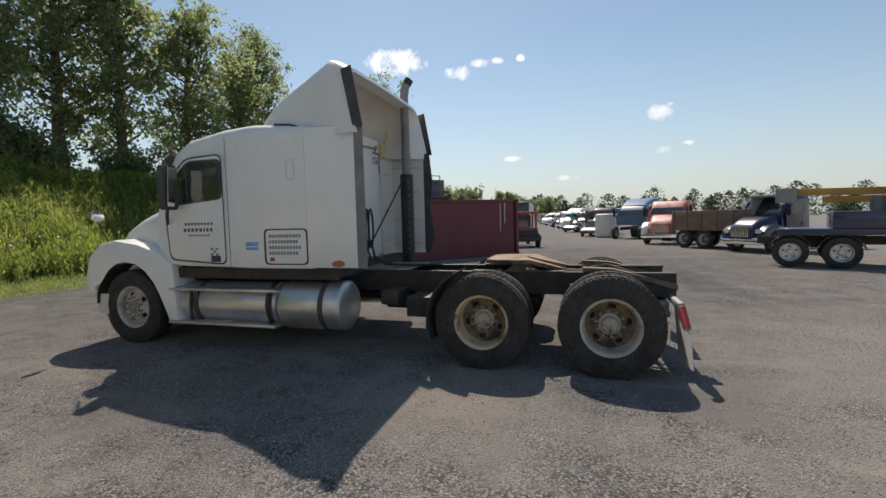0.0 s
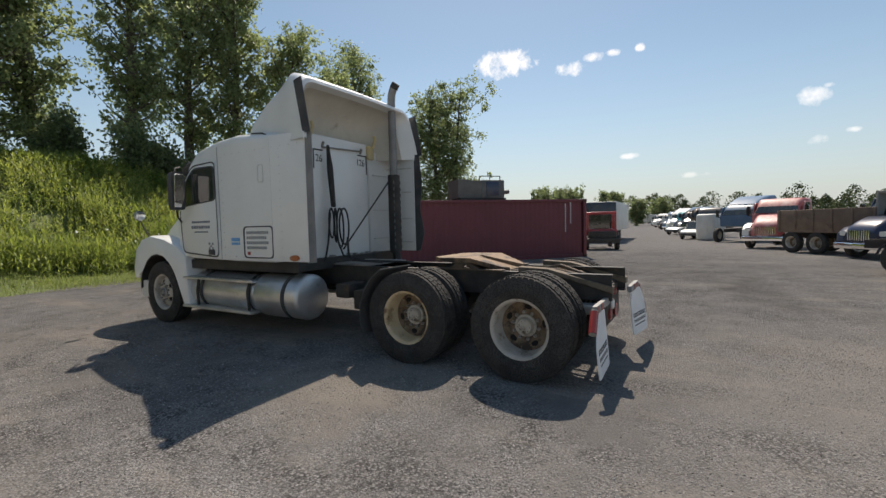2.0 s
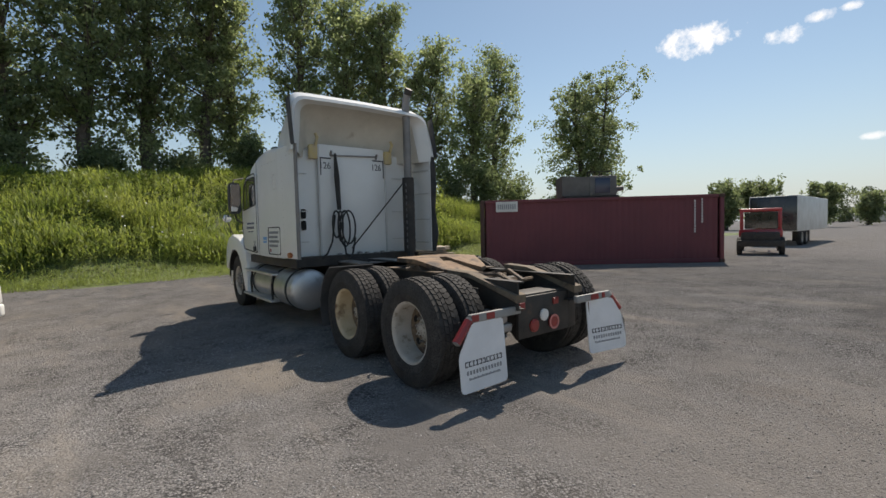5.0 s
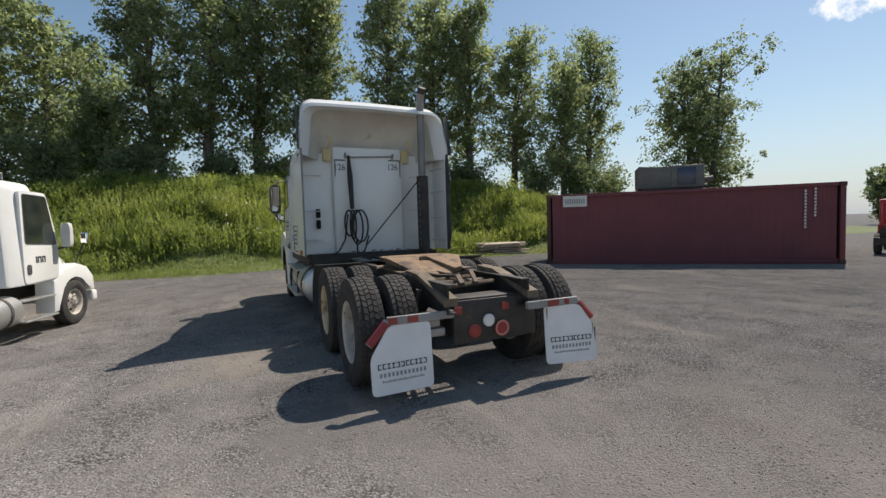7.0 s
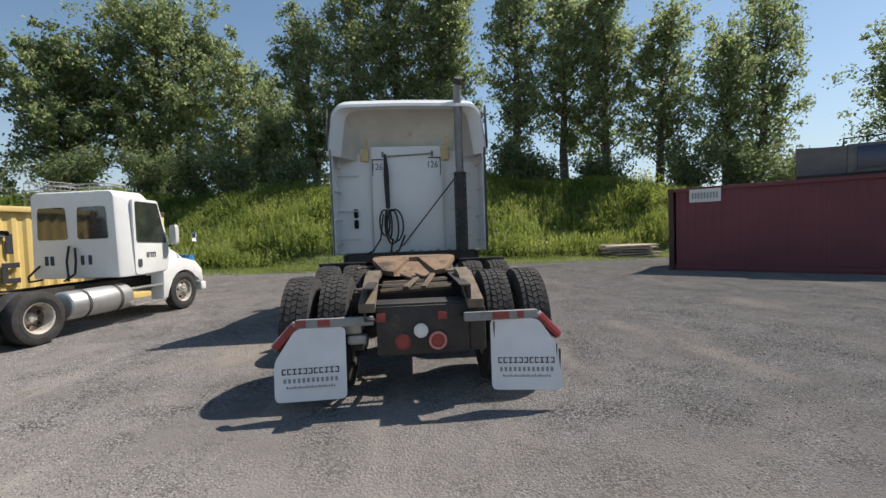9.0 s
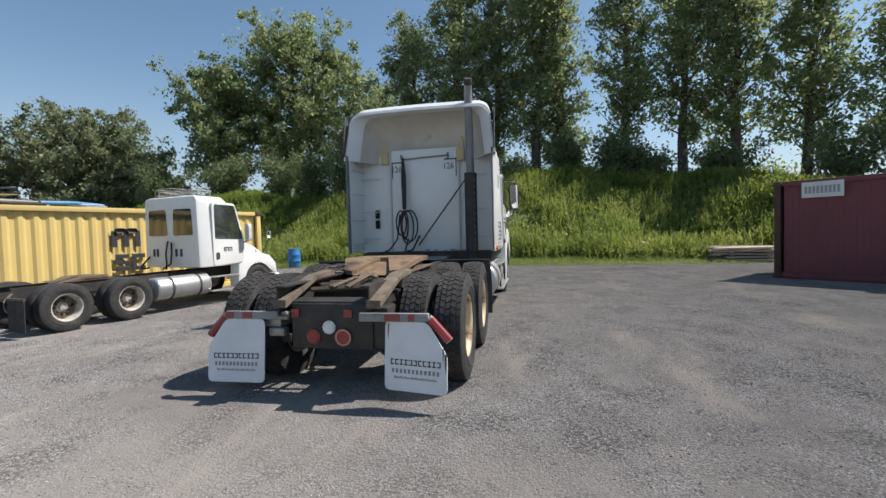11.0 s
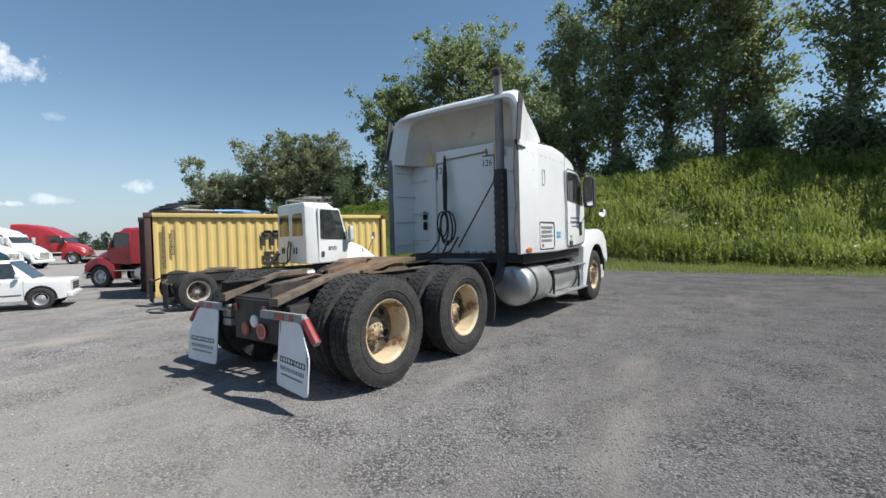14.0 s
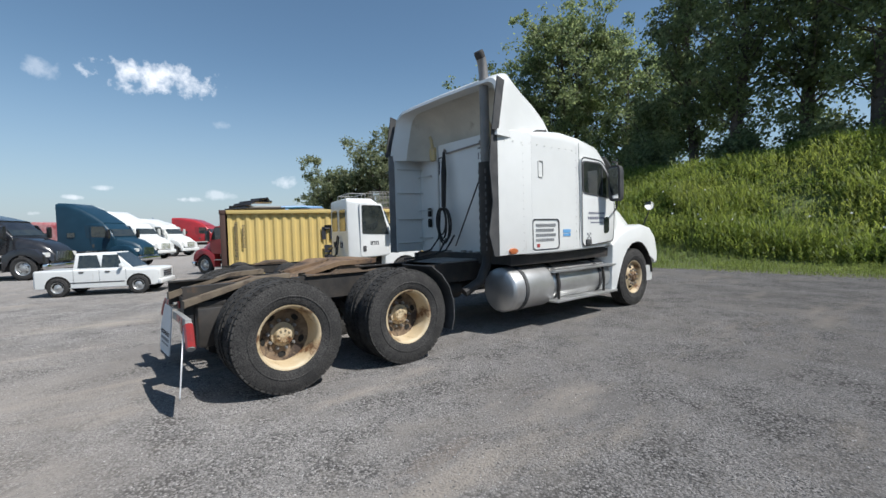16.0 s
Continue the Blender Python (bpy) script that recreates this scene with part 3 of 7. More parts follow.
def rail(bm, x, y0, y1, z0, z1, w=0.085, t=0.014):
    s = 1 if x > 0 else -1
    xi = x - s * w
    poly = [(x, z0), (xi, z0), (xi, z0 + t), (x - s * t, z0 + t), (x - s * t, z1 - t), (xi, z1 - t), (xi, z1), (x, z1)]
    ring_loft(bm, [[(px, y, pz) for px, pz in poly] for y in (y0, y1)])


def tank(parent, x, y0, y1, z, r, mat=ALU, straps=(), name="fuel_tank"):
    bm = bmesh.new()
    n = 28

    def ring(y, rr):
        return [(x + rr * math.cos(2 * math.pi * k / n), y, z + rr * math.sin(2 * math.pi * k / n)) for k in range(n)]
    ring_loft(bm, [ring(y0, r * 0.86), ring(y0 + 0.008, r * 0.9), ring(y0 + 0.03, r * 0.98), ring(y0 + 0.05, r), ring(y1 - 0.05, r), ring(y1 - 0.03, r * 0.98), ring(y1 - 0.008, r * 0.9), ring(y1, r * 0.86)])
    t = part(name, bm, mat, parent)
    for sy in straps:
        bm = bmesh.new()
        ring_loft(bm, [ring(sy - 0.032, r + 0.004), ring(sy - 0.032, r + 0.012), ring(sy + 0.032, r + 0.012), ring(sy + 0.032, r + 0.004)], True, False, False)
        part("strap", bm, STRIP, t, "black tank strap")
    return t


def step_board(parent, x0, x1, y0, y1, z, mat=ALU):
    bm = bmesh.new()
    box(bm, x0, x1, y0, y1, z - 0.035, z, 0.01)
    for k in range(int((y1 - y0) / 0.12)):
        yy = y0 + 0.06 + k * 0.12
        box(bm, x0 + 0.015, x1 - 0.015, yy, yy + 0.05, z, z + 0.006)
    return part("step", bm, mat, parent)


def flap(parent, x0, x1, z0, z1, y, side, tilt):
    """Mud flap with a cut outer top corner, its hanger with red and white reflective bands, and rows of plain bars."""
    at = pose(0, y, z1, tilt)
    h = z1 - z0
    xo, xi = (x0, x1) if side < 0 else (x1, x0)
    poly = [(xi, 0.0), (xi, -h), (xo, -h), (xo, -h * 0.45), (xo - side * 0.17, 0.0)]
    poly = round_poly(poly, 0.05)
    bm = bmesh.new()
    a = [bm.verts.new((px, -0.005, pz)) for px, pz in poly]
    b = [bm.verts.new((px, 0.005, pz)) for px, pz in poly]
    bm.faces.new(a), bm.faces.new(b[::-1])
    for i in range(len(poly)):
        bm.faces.new((a[i], b[i], b[(i + 1) % len(poly)], a[(i + 1) % len(poly)]))
    xc = (x0 + x1) / 2
    hang = pose(xc, y, z1, 0, 0, -10 if side > 0 else 2) @ pose(0, 0, 0, tilt) @ pose(-xc, 0, 0)
    f = part("mud_flap", bm, FLAP, parent, "white mud flap with dark print", at=hang)
    if side > 0:
        bm = bmesh.new()
        for dx, top, end, wd in ((0.012, -0.24, -0.4, 0.02), (0.034, -0.2, -0.31, 0.012), (0.52, -0.02, -0.16, 0.016)):
            ring = [(xo - dx - wd / 2, top), (xo - dx + wd / 2, top), (xo - dx + wd * 0.3, (top + end) / 2), (xo - dx, end), (xo - dx - wd * 0.4, (top + end) / 2)]
            bm.faces.new([bm.verts.new((px, -0.0062, pz)) for px, pz in ring])
        pieces("rust_run", bm, RUSTFRAME, f)
    lo = min(x0, x1)
    w = abs(x1 - x0)
    for zf, hh, ww, gap, mat, n in ((0.52, 0.046, 0.03, 0.011, INK, 11), (0.36, 0.034, 0.02, 0.016, GREYINK, 12), (0.25, 0.02, 0.012, 0.007, GREYINK, 20)):
        bm = bmesh.new()
        xx = lo + (w - n * ww - (n - 1) * gap) / 2
        z = -h + zf * h * 0.72
        for k in range(n):
            tall = hh * (1 if hh > 0.03 else (1.0, 0.7, 0.7, 1.0, 0.7)[k % 5])
            if mat is INK:
                box(bm, xx, xx + ww, -0.0085, -0.0055, z, z + 0.009)
                box(bm, xx, xx + ww, -0.0085, -0.0055, z + tall - 0.008, z + tall)
                post = (ww - 0.009) * (0.0, 0.5, 1.0)[k * 7 // 2 % 3]
                box(bm, xx + post, xx + 0.009 + post, -0.0085, -0.0055, z + 0.009, z + tall - 0.008)
            else:
                box(bm, xx, xx + ww, -0.0085, -0.0055, z, z + tall)
            xx += ww + gap
        part("flap_print", bm, mat, f)
    bm = bmesh.new()
    inx = -0.36 if side < 0 else 0.36
    ex = xo - side * 0.17
    box(bm, min(inx, ex), max(inx, ex), -0.012, 0.04, 0.0, 0.07, 0.006)
    tube(bm, [(ex, 0.014, 0.035), (xo, 0.014, -0.15)], 0.033, 8)
    hgr = part("flap_hanger", bm, GREYBODY, parent, at=at)
    bm = bmesh.new()
    for a0, a1 in ((0.0, 0.36), (0.7, 1.0)) if side < 0 else ((0.05, 0.55), (0.8, 1.0)):
        p, q = xi + (ex - xi) * (0.3 if side < 0 else 0) + (ex - xi) * a0 * 0.7, xi + (ex - xi) * (0.3 if side < 0 else 0) + (ex - xi) * a1 * 0.7
        box(bm, min(p, q), max(p, q), -0.0165, -0.0125, 0.008, 0.062)
    pieces("reflector_band", bm, REDLENS, hgr)
    bm = bmesh.new()
    tube(bm, [(ex + side * 0.012, 0.014, 0.02), (xo - side * 0.004, 0.014, -0.145)], 0.038, 8)
    part("reflector_sleeve", bm, REDLENS, hgr, "red reflective sleeve")
    return f


def text_part(body, size, mat, parent, at):
    cu = bpy.data.curves.new("text", "FONT")
    cu.body, cu.size, cu.extrude, cu.align_x = body, size, 0.0015, "CENTER"
    ob = bpy.data.objects.new("text", cu)
    scene.collection.objects.link(ob)
    me = bpy.data.meshes.new_from_object(ob.evaluated_get(bpy.context.evaluated_depsgraph_get()))
    bpy.data.objects.remove(ob)
    me.materials.clear()
    me.materials.append(mat)
    return part("number_126", me, mat, parent, "black painted number 126", at=at)


def chassis(parent, y_front, rear=-1.38, mat=BLACK):
    bm = bmesh.new()
    for s in (-1, 1):
        rail(bm, s * 0.43, rear, y_front, 0.72, 0.985)
    for yy in (-0.66, 0.0, 0.66, 1.6, 2.4, 3.4):
        box(bm, -0.42, 0.42, yy - 0.05, yy + 0.05, 0.75, 0.93, 0.01)
    pieces("frame_member", bm, mat, parent)
    bm = bmesh.new()
    for yy in (-0.66, 0.66):
        tube(bm, [(-0.95, yy, WZ), (-0.2, yy, WZ), (0.2, yy, WZ), (0.95, yy, WZ)], [0.075, 0.085, 0.085, 0.075], 12)
        tube(bm, [(0, yy - 0.22, WZ), (0, yy - 0.1, WZ), (0, yy + 0.1, WZ), (0, yy + 0.2, WZ)], [0.08, 0.2, 0.2, 0.1], 14)
        for s in (-1, 1):
            tube(bm, [(s * 0.52, yy + 0.28, 0.62), (s * 0.52, yy + 0.28, 0.86)], [0.12, 0.13], 14)
            tube(bm, [(s * 0.6, yy - 0.2, 0.5), (s * 0.52, yy - 0.26, 0.9)], 0.03, 8)
            box(bm, s * 0.52 - 0.05, s * 0.52 + 0.05, yy - 0.45, yy + 0.4, 0.42, 0.5, 0.01)
    pieces("axle_part", bm, mat, parent)
    bm = bmesh.new()
    tube(bm, [(0, 0.8, WZ + 0.02), (0, 3.2, 0.62)], 0.055, 10)
    part("drive_shaft", bm, mat, parent)


def fifth_wheel(parent, y, z, plate=RUST):
    """Coupling plate with a throat open to the rear, on two brackets."""
    bm = bmesh.new()
    out = [(-0.47, 0.3), (-0.36, 0.44), (0.36, 0.44), (0.47, 0.3), (0.47, -0.1), (0.33, -0.46), (0.22, -0.5), (0.05, -0.02), (-0.05, -0.02), (-0.22, -0.5), (-0.33, -0.46), (-0.47, -0.1)]

    def zz(q):
        return z - (0.0 if q > -0.1 else 0.12 * (-0.1 - q) / 0.4)
    rows = []
    for dz in (0.0, -0.05):
        rows.append([bm.verts.new((px, y + py, zz(py) + dz)) for px, py in out])
    bm.faces.new(rows[0]), bm.faces.new(rows[1][::-1])
    for i in range(len(out)):
        bm.faces.new((rows[0][i], rows[1][i], rows[1][(i + 1) % len(out)], rows[0][(i + 1) % len(out)]))
    bmesh.ops.triangulate(bm, faces=[f for f in bm.faces if len(f.verts) > 4])
    p = part("coupling_plate", bm, plate, parent, "rusty coupling plate")
    bm = bmesh.new()
    for s in (-1, 1):
        prism_x(bm, [(y - 0.22, 0.99), (y + 0.22, 0.99), (y + 0.08, z - 0.05), (y - 0.08, z - 0.05)], s * 0.36, s * 0.44)
        box(bm, s * 0.4 - 0.06, s * 0.4 + 0.06, y - 0.5, y + 0.6, 0.985, 1.0)
    pieces("bracket", bm, RUSTFRAME, p)
    bm = bmesh.new()
    tube(bm, [(-0.45, y - 0.05, z - 0.09), (-0.6, y - 0.1, z - 0.1), (-0.64, y - 0.18, z - 0.1)], 0.014, 6)
    part("release_handle", bm, RUSTFRAME, p)


CAB_PARTS = {"mirror_housing", "mirror_glass", "mirror_arm", "hood_mirror_stalk", "hood_mirror", "grille_bar", "cab_shell", "rivets", "panel_seam", "windscreen", "sun_visor", "door", "door_gasket", "window_pane", "window_gasket", "window_bar", "door_handle", "lettering", "sticker", "peep_window",
             "plate_border", "print_row", "hatch", "marker_lamp", "roof_fairing", "fairing_liner", "fairing_strip", "seam_gap", "fender", "hood", "headlight"}


REAR_PARTS = {"back_panel", "rib", "hose_bar", "number_126", "corner_mark", "grommet_slot", "hinge", "hose_pole", "air_hose", "fitting"}
LOW_PARTS = {"step", "step_bracket", "fuel_tank", "air_tank_cover", "strap", "wheel_arch_liner", "front_bumper", "under_skirt"}


def main_tractor():
    warped = set()
    T = thing("semi_tractor", pose(0.03, 0, 0, 0, 0, 0.6), "white sleeper semi tractor with roof fairing standing on gravel", "truck")
    chassis(T, 5.9)
    # driven wheels in pairs, steered wheels
    for s in (-1, 1):
        for yy, trn in ((-0.66, 10), (0.66, 47)):
            rim = CREAM if s > 0 else (GREYRIM if yy < 0 else CREAM)
            wheel(T, s * 1.045, yy, WZ, s, rim, DISC, CREAM if s > 0 else GREYRIM, True, turn=trn + 20 * s)
            wheel(T, s * 0.725, yy, WZ, -s, GREYRIM, DISC, STEEL, False, plain=True)
        wheel(T, s * 1.03, 5.66, WZ, s, CREAM if s > 0 else GREYRIM, CREAM if s > 0 else GREYRIM, RUST if s > 0 else STEEL, False, turn=15)
    bm = bmesh.new()
    tube(bm, [(-0.95, 5.66, 0.47), (0.95, 5.66, 0.47)], 0.05, 10)
    for s in (-1, 1):
        box(bm, s * 0.43 - 0.04, s * 0.43 + 0.04, 5.0, 6.35, 0.55, 0.62, 0.01)
    pieces("steer_axle_part", bm, BLACK, T)

    # sleeper and cab shell
    bm = bmesh.new()
    rings = [section(2.7, 1.19, 1.05, 2.74, 0.1), section(2.77, 1.2, 1.04, 2.78, 0.12), section(3.6, 1.2, 1.04, 2.85, 0.16, lean=0.02), section(4.1, 1.2, 1.05, 2.84, 0.2, lean=0.05),
             section(4.6, 1.19, 1.06, 2.78, 0.24, lean=0.09), section(4.85, 1.17, 1.08, 2.66, 0.26, lean=0.12), section(4.98, 1.15, 1.1, 2.5, 0.25, lean=0.12), section(5.12, 1.12, 1.12, 2.05, 0.14, lean=0.05),
             section(5.18, 1.1, 1.14, 1.88, 0.12, lean=0.03)]
    ring_loft(bm, rings)
    shell = part("cab_shell", bm, WHITE, T, "white cab and sleeper shell, dusty")
    # rivet rows and panel seams on both sides
    bm = bmesh.new()
    for s in (-1, 1):
        for yy in (2.62, 3.88):
            for k in range(14):
                tube(bm, [(s * 1.199, yy, 1.12 + k * 0.11), (s * 1.205, yy, 1.12 + k * 0.11)], 0.008, 6)
        for zz in (1.1, 2.58):
            for k in range(10):
                tube(bm, [(s * 1.196, 2.25 + k * 0.17, zz), (s * 1.206, 2.25 + k * 0.17, zz)], 0.007, 6)
    tagged(part("rivets", bm, WHITE_DIRTY, shell), kind="stuff")
    bm = bmesh.new()
    for s in (-1, 1):
        box(bm, s * 1.199 - 0.003, s * 1.199 + 0.003, 3.965, 3.973, 1.06, 2.7)
        box(bm, s * 1.2 - 0.003, s * 1.2 + 0.003, 2.795, 2.803, 1.06, 2.64)
    pieces("panel_seam", bm, GREYINK, shell)

    # windscreen and its visor
    bm = bmesh.new()
    rings = [section(5.0, 1.0, 1.9, 2.47, 0.1), section(5.165, 1.02, 1.9, 1.905, 0.001, 0.001)]
    a = [(-1.0, 5.19, 1.93), (1.0, 5.19, 1.93), (0.94, 5.025, 2.46), (-0.94, 5.025, 2.46)]
    vs = [bm.verts.new(p) for p in a] + [bm.verts.new((p[0], p[1] - 0.06, p[2] - 0.02)) for p in a]
    for f in ((0, 1, 2, 3), (7, 6, 5, 4), (0, 4, 5, 1), (1, 5, 6, 2), (2, 6, 7, 3), (3, 7, 4, 0)):
        bm.faces.new([vs[i] for i in f])
    part("windscreen", bm, GLASS, T)
    bm = bmesh.new()
    prof = [(4.93, 2.62), (5.12, 2.52), (5.17, 2.42), (5.15, 2.41), (5.1, 2.49), (4.93, 2.585)]
    prism_x(bm, prof, -1.02, 1.02)
    part("sun_visor", bm, STRIP, T, "dark sun visor")

    # doors
    for s in (-1, 1):
        x = s * 1.2
        door = round_poly([(4.02, 1.08), (4.82, 1.14), (4.88, 1.75), (4.72, 2.3), (4.52, 2.5), (4.02, 2.52)], 0.09)
        bm = bmesh.new()
        prism_x(bm, door, x - s * 0.03, x + s * 0.012, 0.008)
        d = part("door", bm, WHITE, T)
        bm = bmesh.new()
        frame_poly(bm, [tuple(p) for p in door], shrink(door, 0.022), x + s * 0.0115, x + s * 0.0155)
        part("door_gasket", bm, STRIP, d)
        win = round_poly([(4.06, 1.95), (4.76, 1.88), (4.66, 2.26), (4.48, 2.43), (4.06, 2.44)], 0.06)
        bm = bmesh.new()
        prism_x(bm, win, x - s * 0.01, x + s * 0.0175)
        part("window_pane", bm, GLASS, d)
        bm = bmesh.new()
        frame_poly(bm, shrink(win, -0.025), win, x + s * 0.008, x + s * 0.021)
        part("window_gasket", bm, STRIP, d)
        bm = bmesh.new()
        box(bm, x + s * 0.018 - 0.004, x + s * 0.018 + 0.004, 4.51, 4.53, 1.93, 2.42)
        part("window_bar", bm, STRIP, d)
        bm = bmesh.new()
        box(bm, x + s * 0.012, x + s * 0.034, 4.1, 4.22, 1.12, 1.2, 0.006)
        part("door_handle", bm, STRIP, d)
        # company lettering stands as plain bars
        f = -1 if s < 0 else 1
        y0 = 4.58 if s < 0 else 4.18
        for dy, zz, widths, tall, gap in ((0.0, 1.6, [0.026] * 9, 0.034, 0.02), (-0.02, 1.515, [0.034] * 5 + [0.02, 0.03, 0.03], 0.045, 0.022), (0.05, 1.455, [0.018] * 9, 0.02, 0.016)):
            bm = bmesh.new()
            bars(bm, x + s * 0.0145, y0 + f * dy, zz, widths, tall, gap, 0.002, f)
            pieces("lettering", bm, BLUELETTER, d, "dark blue letter mark")
        bm = bmesh.new()
        for a in range(3):
            for b in range(3):
                if (a + b) % 2 == 0:
                    box(bm, x + s * 0.0145 - 0.002, x + s * 0.0145 + 0.002, 4.13 + a * 0.035, 4.163 + a * 0.035, 1.2 + b * 0.035, 1.233 + b * 0.035)
        part("sticker", bm, GREYINK, d)
        if s > 0:
            bm = bmesh.new()
            prism_x(bm, round_poly([(4.56, 1.28), (4.7, 1.3), (4.7, 1.56), (4.56, 1.54)], 0.05), x + 0.012, x + 0.017)
            part("peep_window", bm, GLASS, d)
        # legal plate with a rounded border
        plate = round_poly([(2.8, 1.085), (3.42, 1.085), (3.42, 1.53), (2.8, 1.53)], 0.07)
        bm = bmesh.new()
        frame_poly(bm, plate, shrink(plate, 0.024), x - s * 0.002, x + s * 0.005)
        pl = part("plate_border", bm, INK, shell, "rounded dark border with rows of dark print")
        bm = bmesh.new()
        for i, zz in enumerate((1.42, 1.35, 1.28, 1.21)):
            bars(bm, x + s * 0.003, 3.35 if s < 0 else 2.88, zz, [0.028] * (11 - i % 2), 0.04, 0.014, 0.002, -1 if s < 0 else 1)
        pieces("print_row", bm, GREYINK, pl)
        bm = bmesh.new()
        bars(bm, x + s * 0.003, 3.34 if s < 0 else 2.9, 1.13, [0.06], 0.045, 0.02, 0.002, -1 if s < 0 else 1)
        part("sticker", bm, INKRED, pl)
        bm = bmesh.new()
        box(bm, x - 0.004, x + 0.004, 3.52, 3.71, 1.32, 1.37)
        box(bm, x - 0.004, x + 0.004, 3.52, 3.71, 1.27, 1.305)
        part("sticker", bm, BLUEINK, shell, "blue sticker")
        # vent hatch, lamp, roof marker lights
        hat = round_poly([(2.95, 2.13), (3.06, 2.13), (3.06, 2.38), (2.95, 2.38)], 0.03)
        bm = bmesh.new()
        frame_poly(bm, hat, shrink(hat, 0.015), x - s * 0.003, x + s * 0.006)
        part("hatch", bm, WHITE_DIRTY, shell)
        bm = bmesh.new()
        pts = [(2.38 + 0.085 * math.cos(a * 0.5236), 1.1 + 0.04 * math.sin(a * 0.5236)) for a in range(12)]
        prism_x(bm, pts, x - s * 0.01, x + s * 0.025, 0.008)
        part("marker_lamp", bm, AMBER, shell, "amber side marker lamp")
        # side extender with its rubber strip
        bm = bmesh.new()
        ring_loft(bm, [section(0, 0.017, 1.1, 2.72, 0.01, 0.01, 2), section(0.3, 0.02, 1.1, 2.74, 0.012, 0.01, 2), section(0.64, 0.02, 1.1, 2.75, 0.012, 0.01, 2)])
        part("side_extender", bm, WHITE, T, at=pose(s * 1.183, 2.08, 0, 0, 0, -1.2 * s))
        bm = bmesh.new()
        if s < 0:
            poly = [(2.11, 1.09), (2.11, 2.73), (1.97, 2.71), (1.96, 1.1)]
        else:
            poly = [(2.11, 1.09), (2.11, 2.73), (1.98, 2.71), (1.93, 2.25), (1.98, 1.8), (1.9, 1.4), (1.99, 1.1)]
        prism_x(bm, poly, s * 1.184, s * 1.196)
        # the right strip keeps the darker rubber to hold the shade on its inner side
        part("rubber_strip", bm, GREYSTRIP if s < 0 else STRIP, T, "greyed rubber edge strip" if s < 0 else "rubber edge strip, dark with the shade on its inner side")
        # inner ladder-like stiffeners on the extender
        bm = bmesh.new()
        for zz in (1.25, 1.65, 2.1, 2.5):
            tube(bm, [(s * 1.16, 2.12, zz), (s * 1.13, 2.66, zz + 0.01)], 0.012, 6)
        pieces("stiffener", bm, WHITE_DIRTY, T)
        # mirrors
        bm = bmesh.new()
        ring_loft(bm, [[(s * 1.4 + 0.1 * c, yy - 0.3, 2.1 + 0.29 * d_) for c, d_ in round_poly([(-1, -1), (1, -1), (1, 1), (-1, 1)], 0.5)] for yy in (4.86, 4.9, 4.96)])
        mr = part("mirror_housing", bm, STRIP, T, "tall dark door mirror")
        bm = bmesh.new()
        box(bm, -0.078, 0.078, -0.005, 0.005, -0.25, 0.25, 0.002, 1, pose(s * 1.4, 4.548, 2.1, 3, 0, s * -9))
        part("mirror_glass", bm, CHROME, mr)
        bm = bmesh.new()
        tube(bm, [(s * 1.15, 4.95, 2.52), (s * 1.39, 4.66, 2.45), (s * 1.41, 4.62, 2.36)], 0.014, 6)
        tube(bm, [(s * 1.19, 4.86, 1.62), (s * 1.36, 4.68, 1.7), (s * 1.41, 4.62, 1.84)], 0.014, 6)
        pieces("mirror_arm", bm, BLACK, mr)
        bm = bmesh.new()
        tube(bm, [(s * 1.12, 6.05, 1.4), (s * 1.2, 6.12, 1.68)], 0.01, 6)
        hm = part("hood_mirror_stalk", bm, BLACK, T)
        bm = bmesh.new()
        ring_loft(bm, [[(s * 1.22 + rr * math.cos(k * 0.524), yy, 1.77 + rr * math.sin(k * 0.524)) for k in range(12)] for yy, rr in ((6.07, 0.06), (6.075, 0.085), (6.1, 0.088), (6.14, 0.06), (6.155, 0.02))])
        part("hood_mirror", bm, CHROME, hm, "round chrome hood mirror")

        # running boards, tanks
        tank(T, s * 0.9, 2.42, 3.32, 0.6, 0.31, ALU, (2.68,))
        tank(T, s * 0.88, 3.36, 4.86, 0.6, 0.285, ALU, (3.46, 4.55), "air_tank_cover")
        step_board(T, min(s * 0.93, s * 1.22), max(s * 0.93, s * 1.22), 3.28, 4.92, 0.82)
        step_board(T, min(s * 1.02, s * 1.25), max(s * 1.02, s * 1.25), 3.3, 4.92, 0.38)
        bm = bmesh.new()
        for yy in (3.42, 4.6):
            tube(bm, [(s * 1.16, yy, 0.8), (s * 1.19, yy, 0.6), (s * 1.18, yy, 0.36)], 0.02, 6)
        pieces("step_bracket", bm, BLACK, T)
        # fender, splash skirt
        bm = bmesh.new()
        arch = [(5.66 + 0.62 * math.cos(a), 0.56 + 0.6 * math.sin(a)) for a in [math.pi * k / 10 for k in range(1, 10)]]
        poly = [(6.32, 0.74)] + arch + [(4.98, 0.34), (4.78, 0.34), (4.84, 1.08), (5.1, 1.24), (5.45, 1.36), (5.85, 1.42), (6.15, 1.36), (6.36, 1.18), (6.46, 0.92), (6.44, 0.72)]
        prism_x(bm, poly, s * 0.86, s * 1.2, 0.05)
        part("fender", bm, WHITE, T)
        bm = bmesh.new()
        inner = [(5.66 + 0.6 * math.cos(a), 0.56 + 0.58 * math.sin(a)) for a in [math.pi * k / 12 for k in range(0, 13)]]
        outer = [(5.66 + 0.625 * math.cos(a), 0.56 + 0.605 * math.sin(a)) for a in [math.pi * k / 12 for k in range(0, 13)]]
        prism_x(bm, outer + inner[::-1], s * 0.6, s * 1.19)
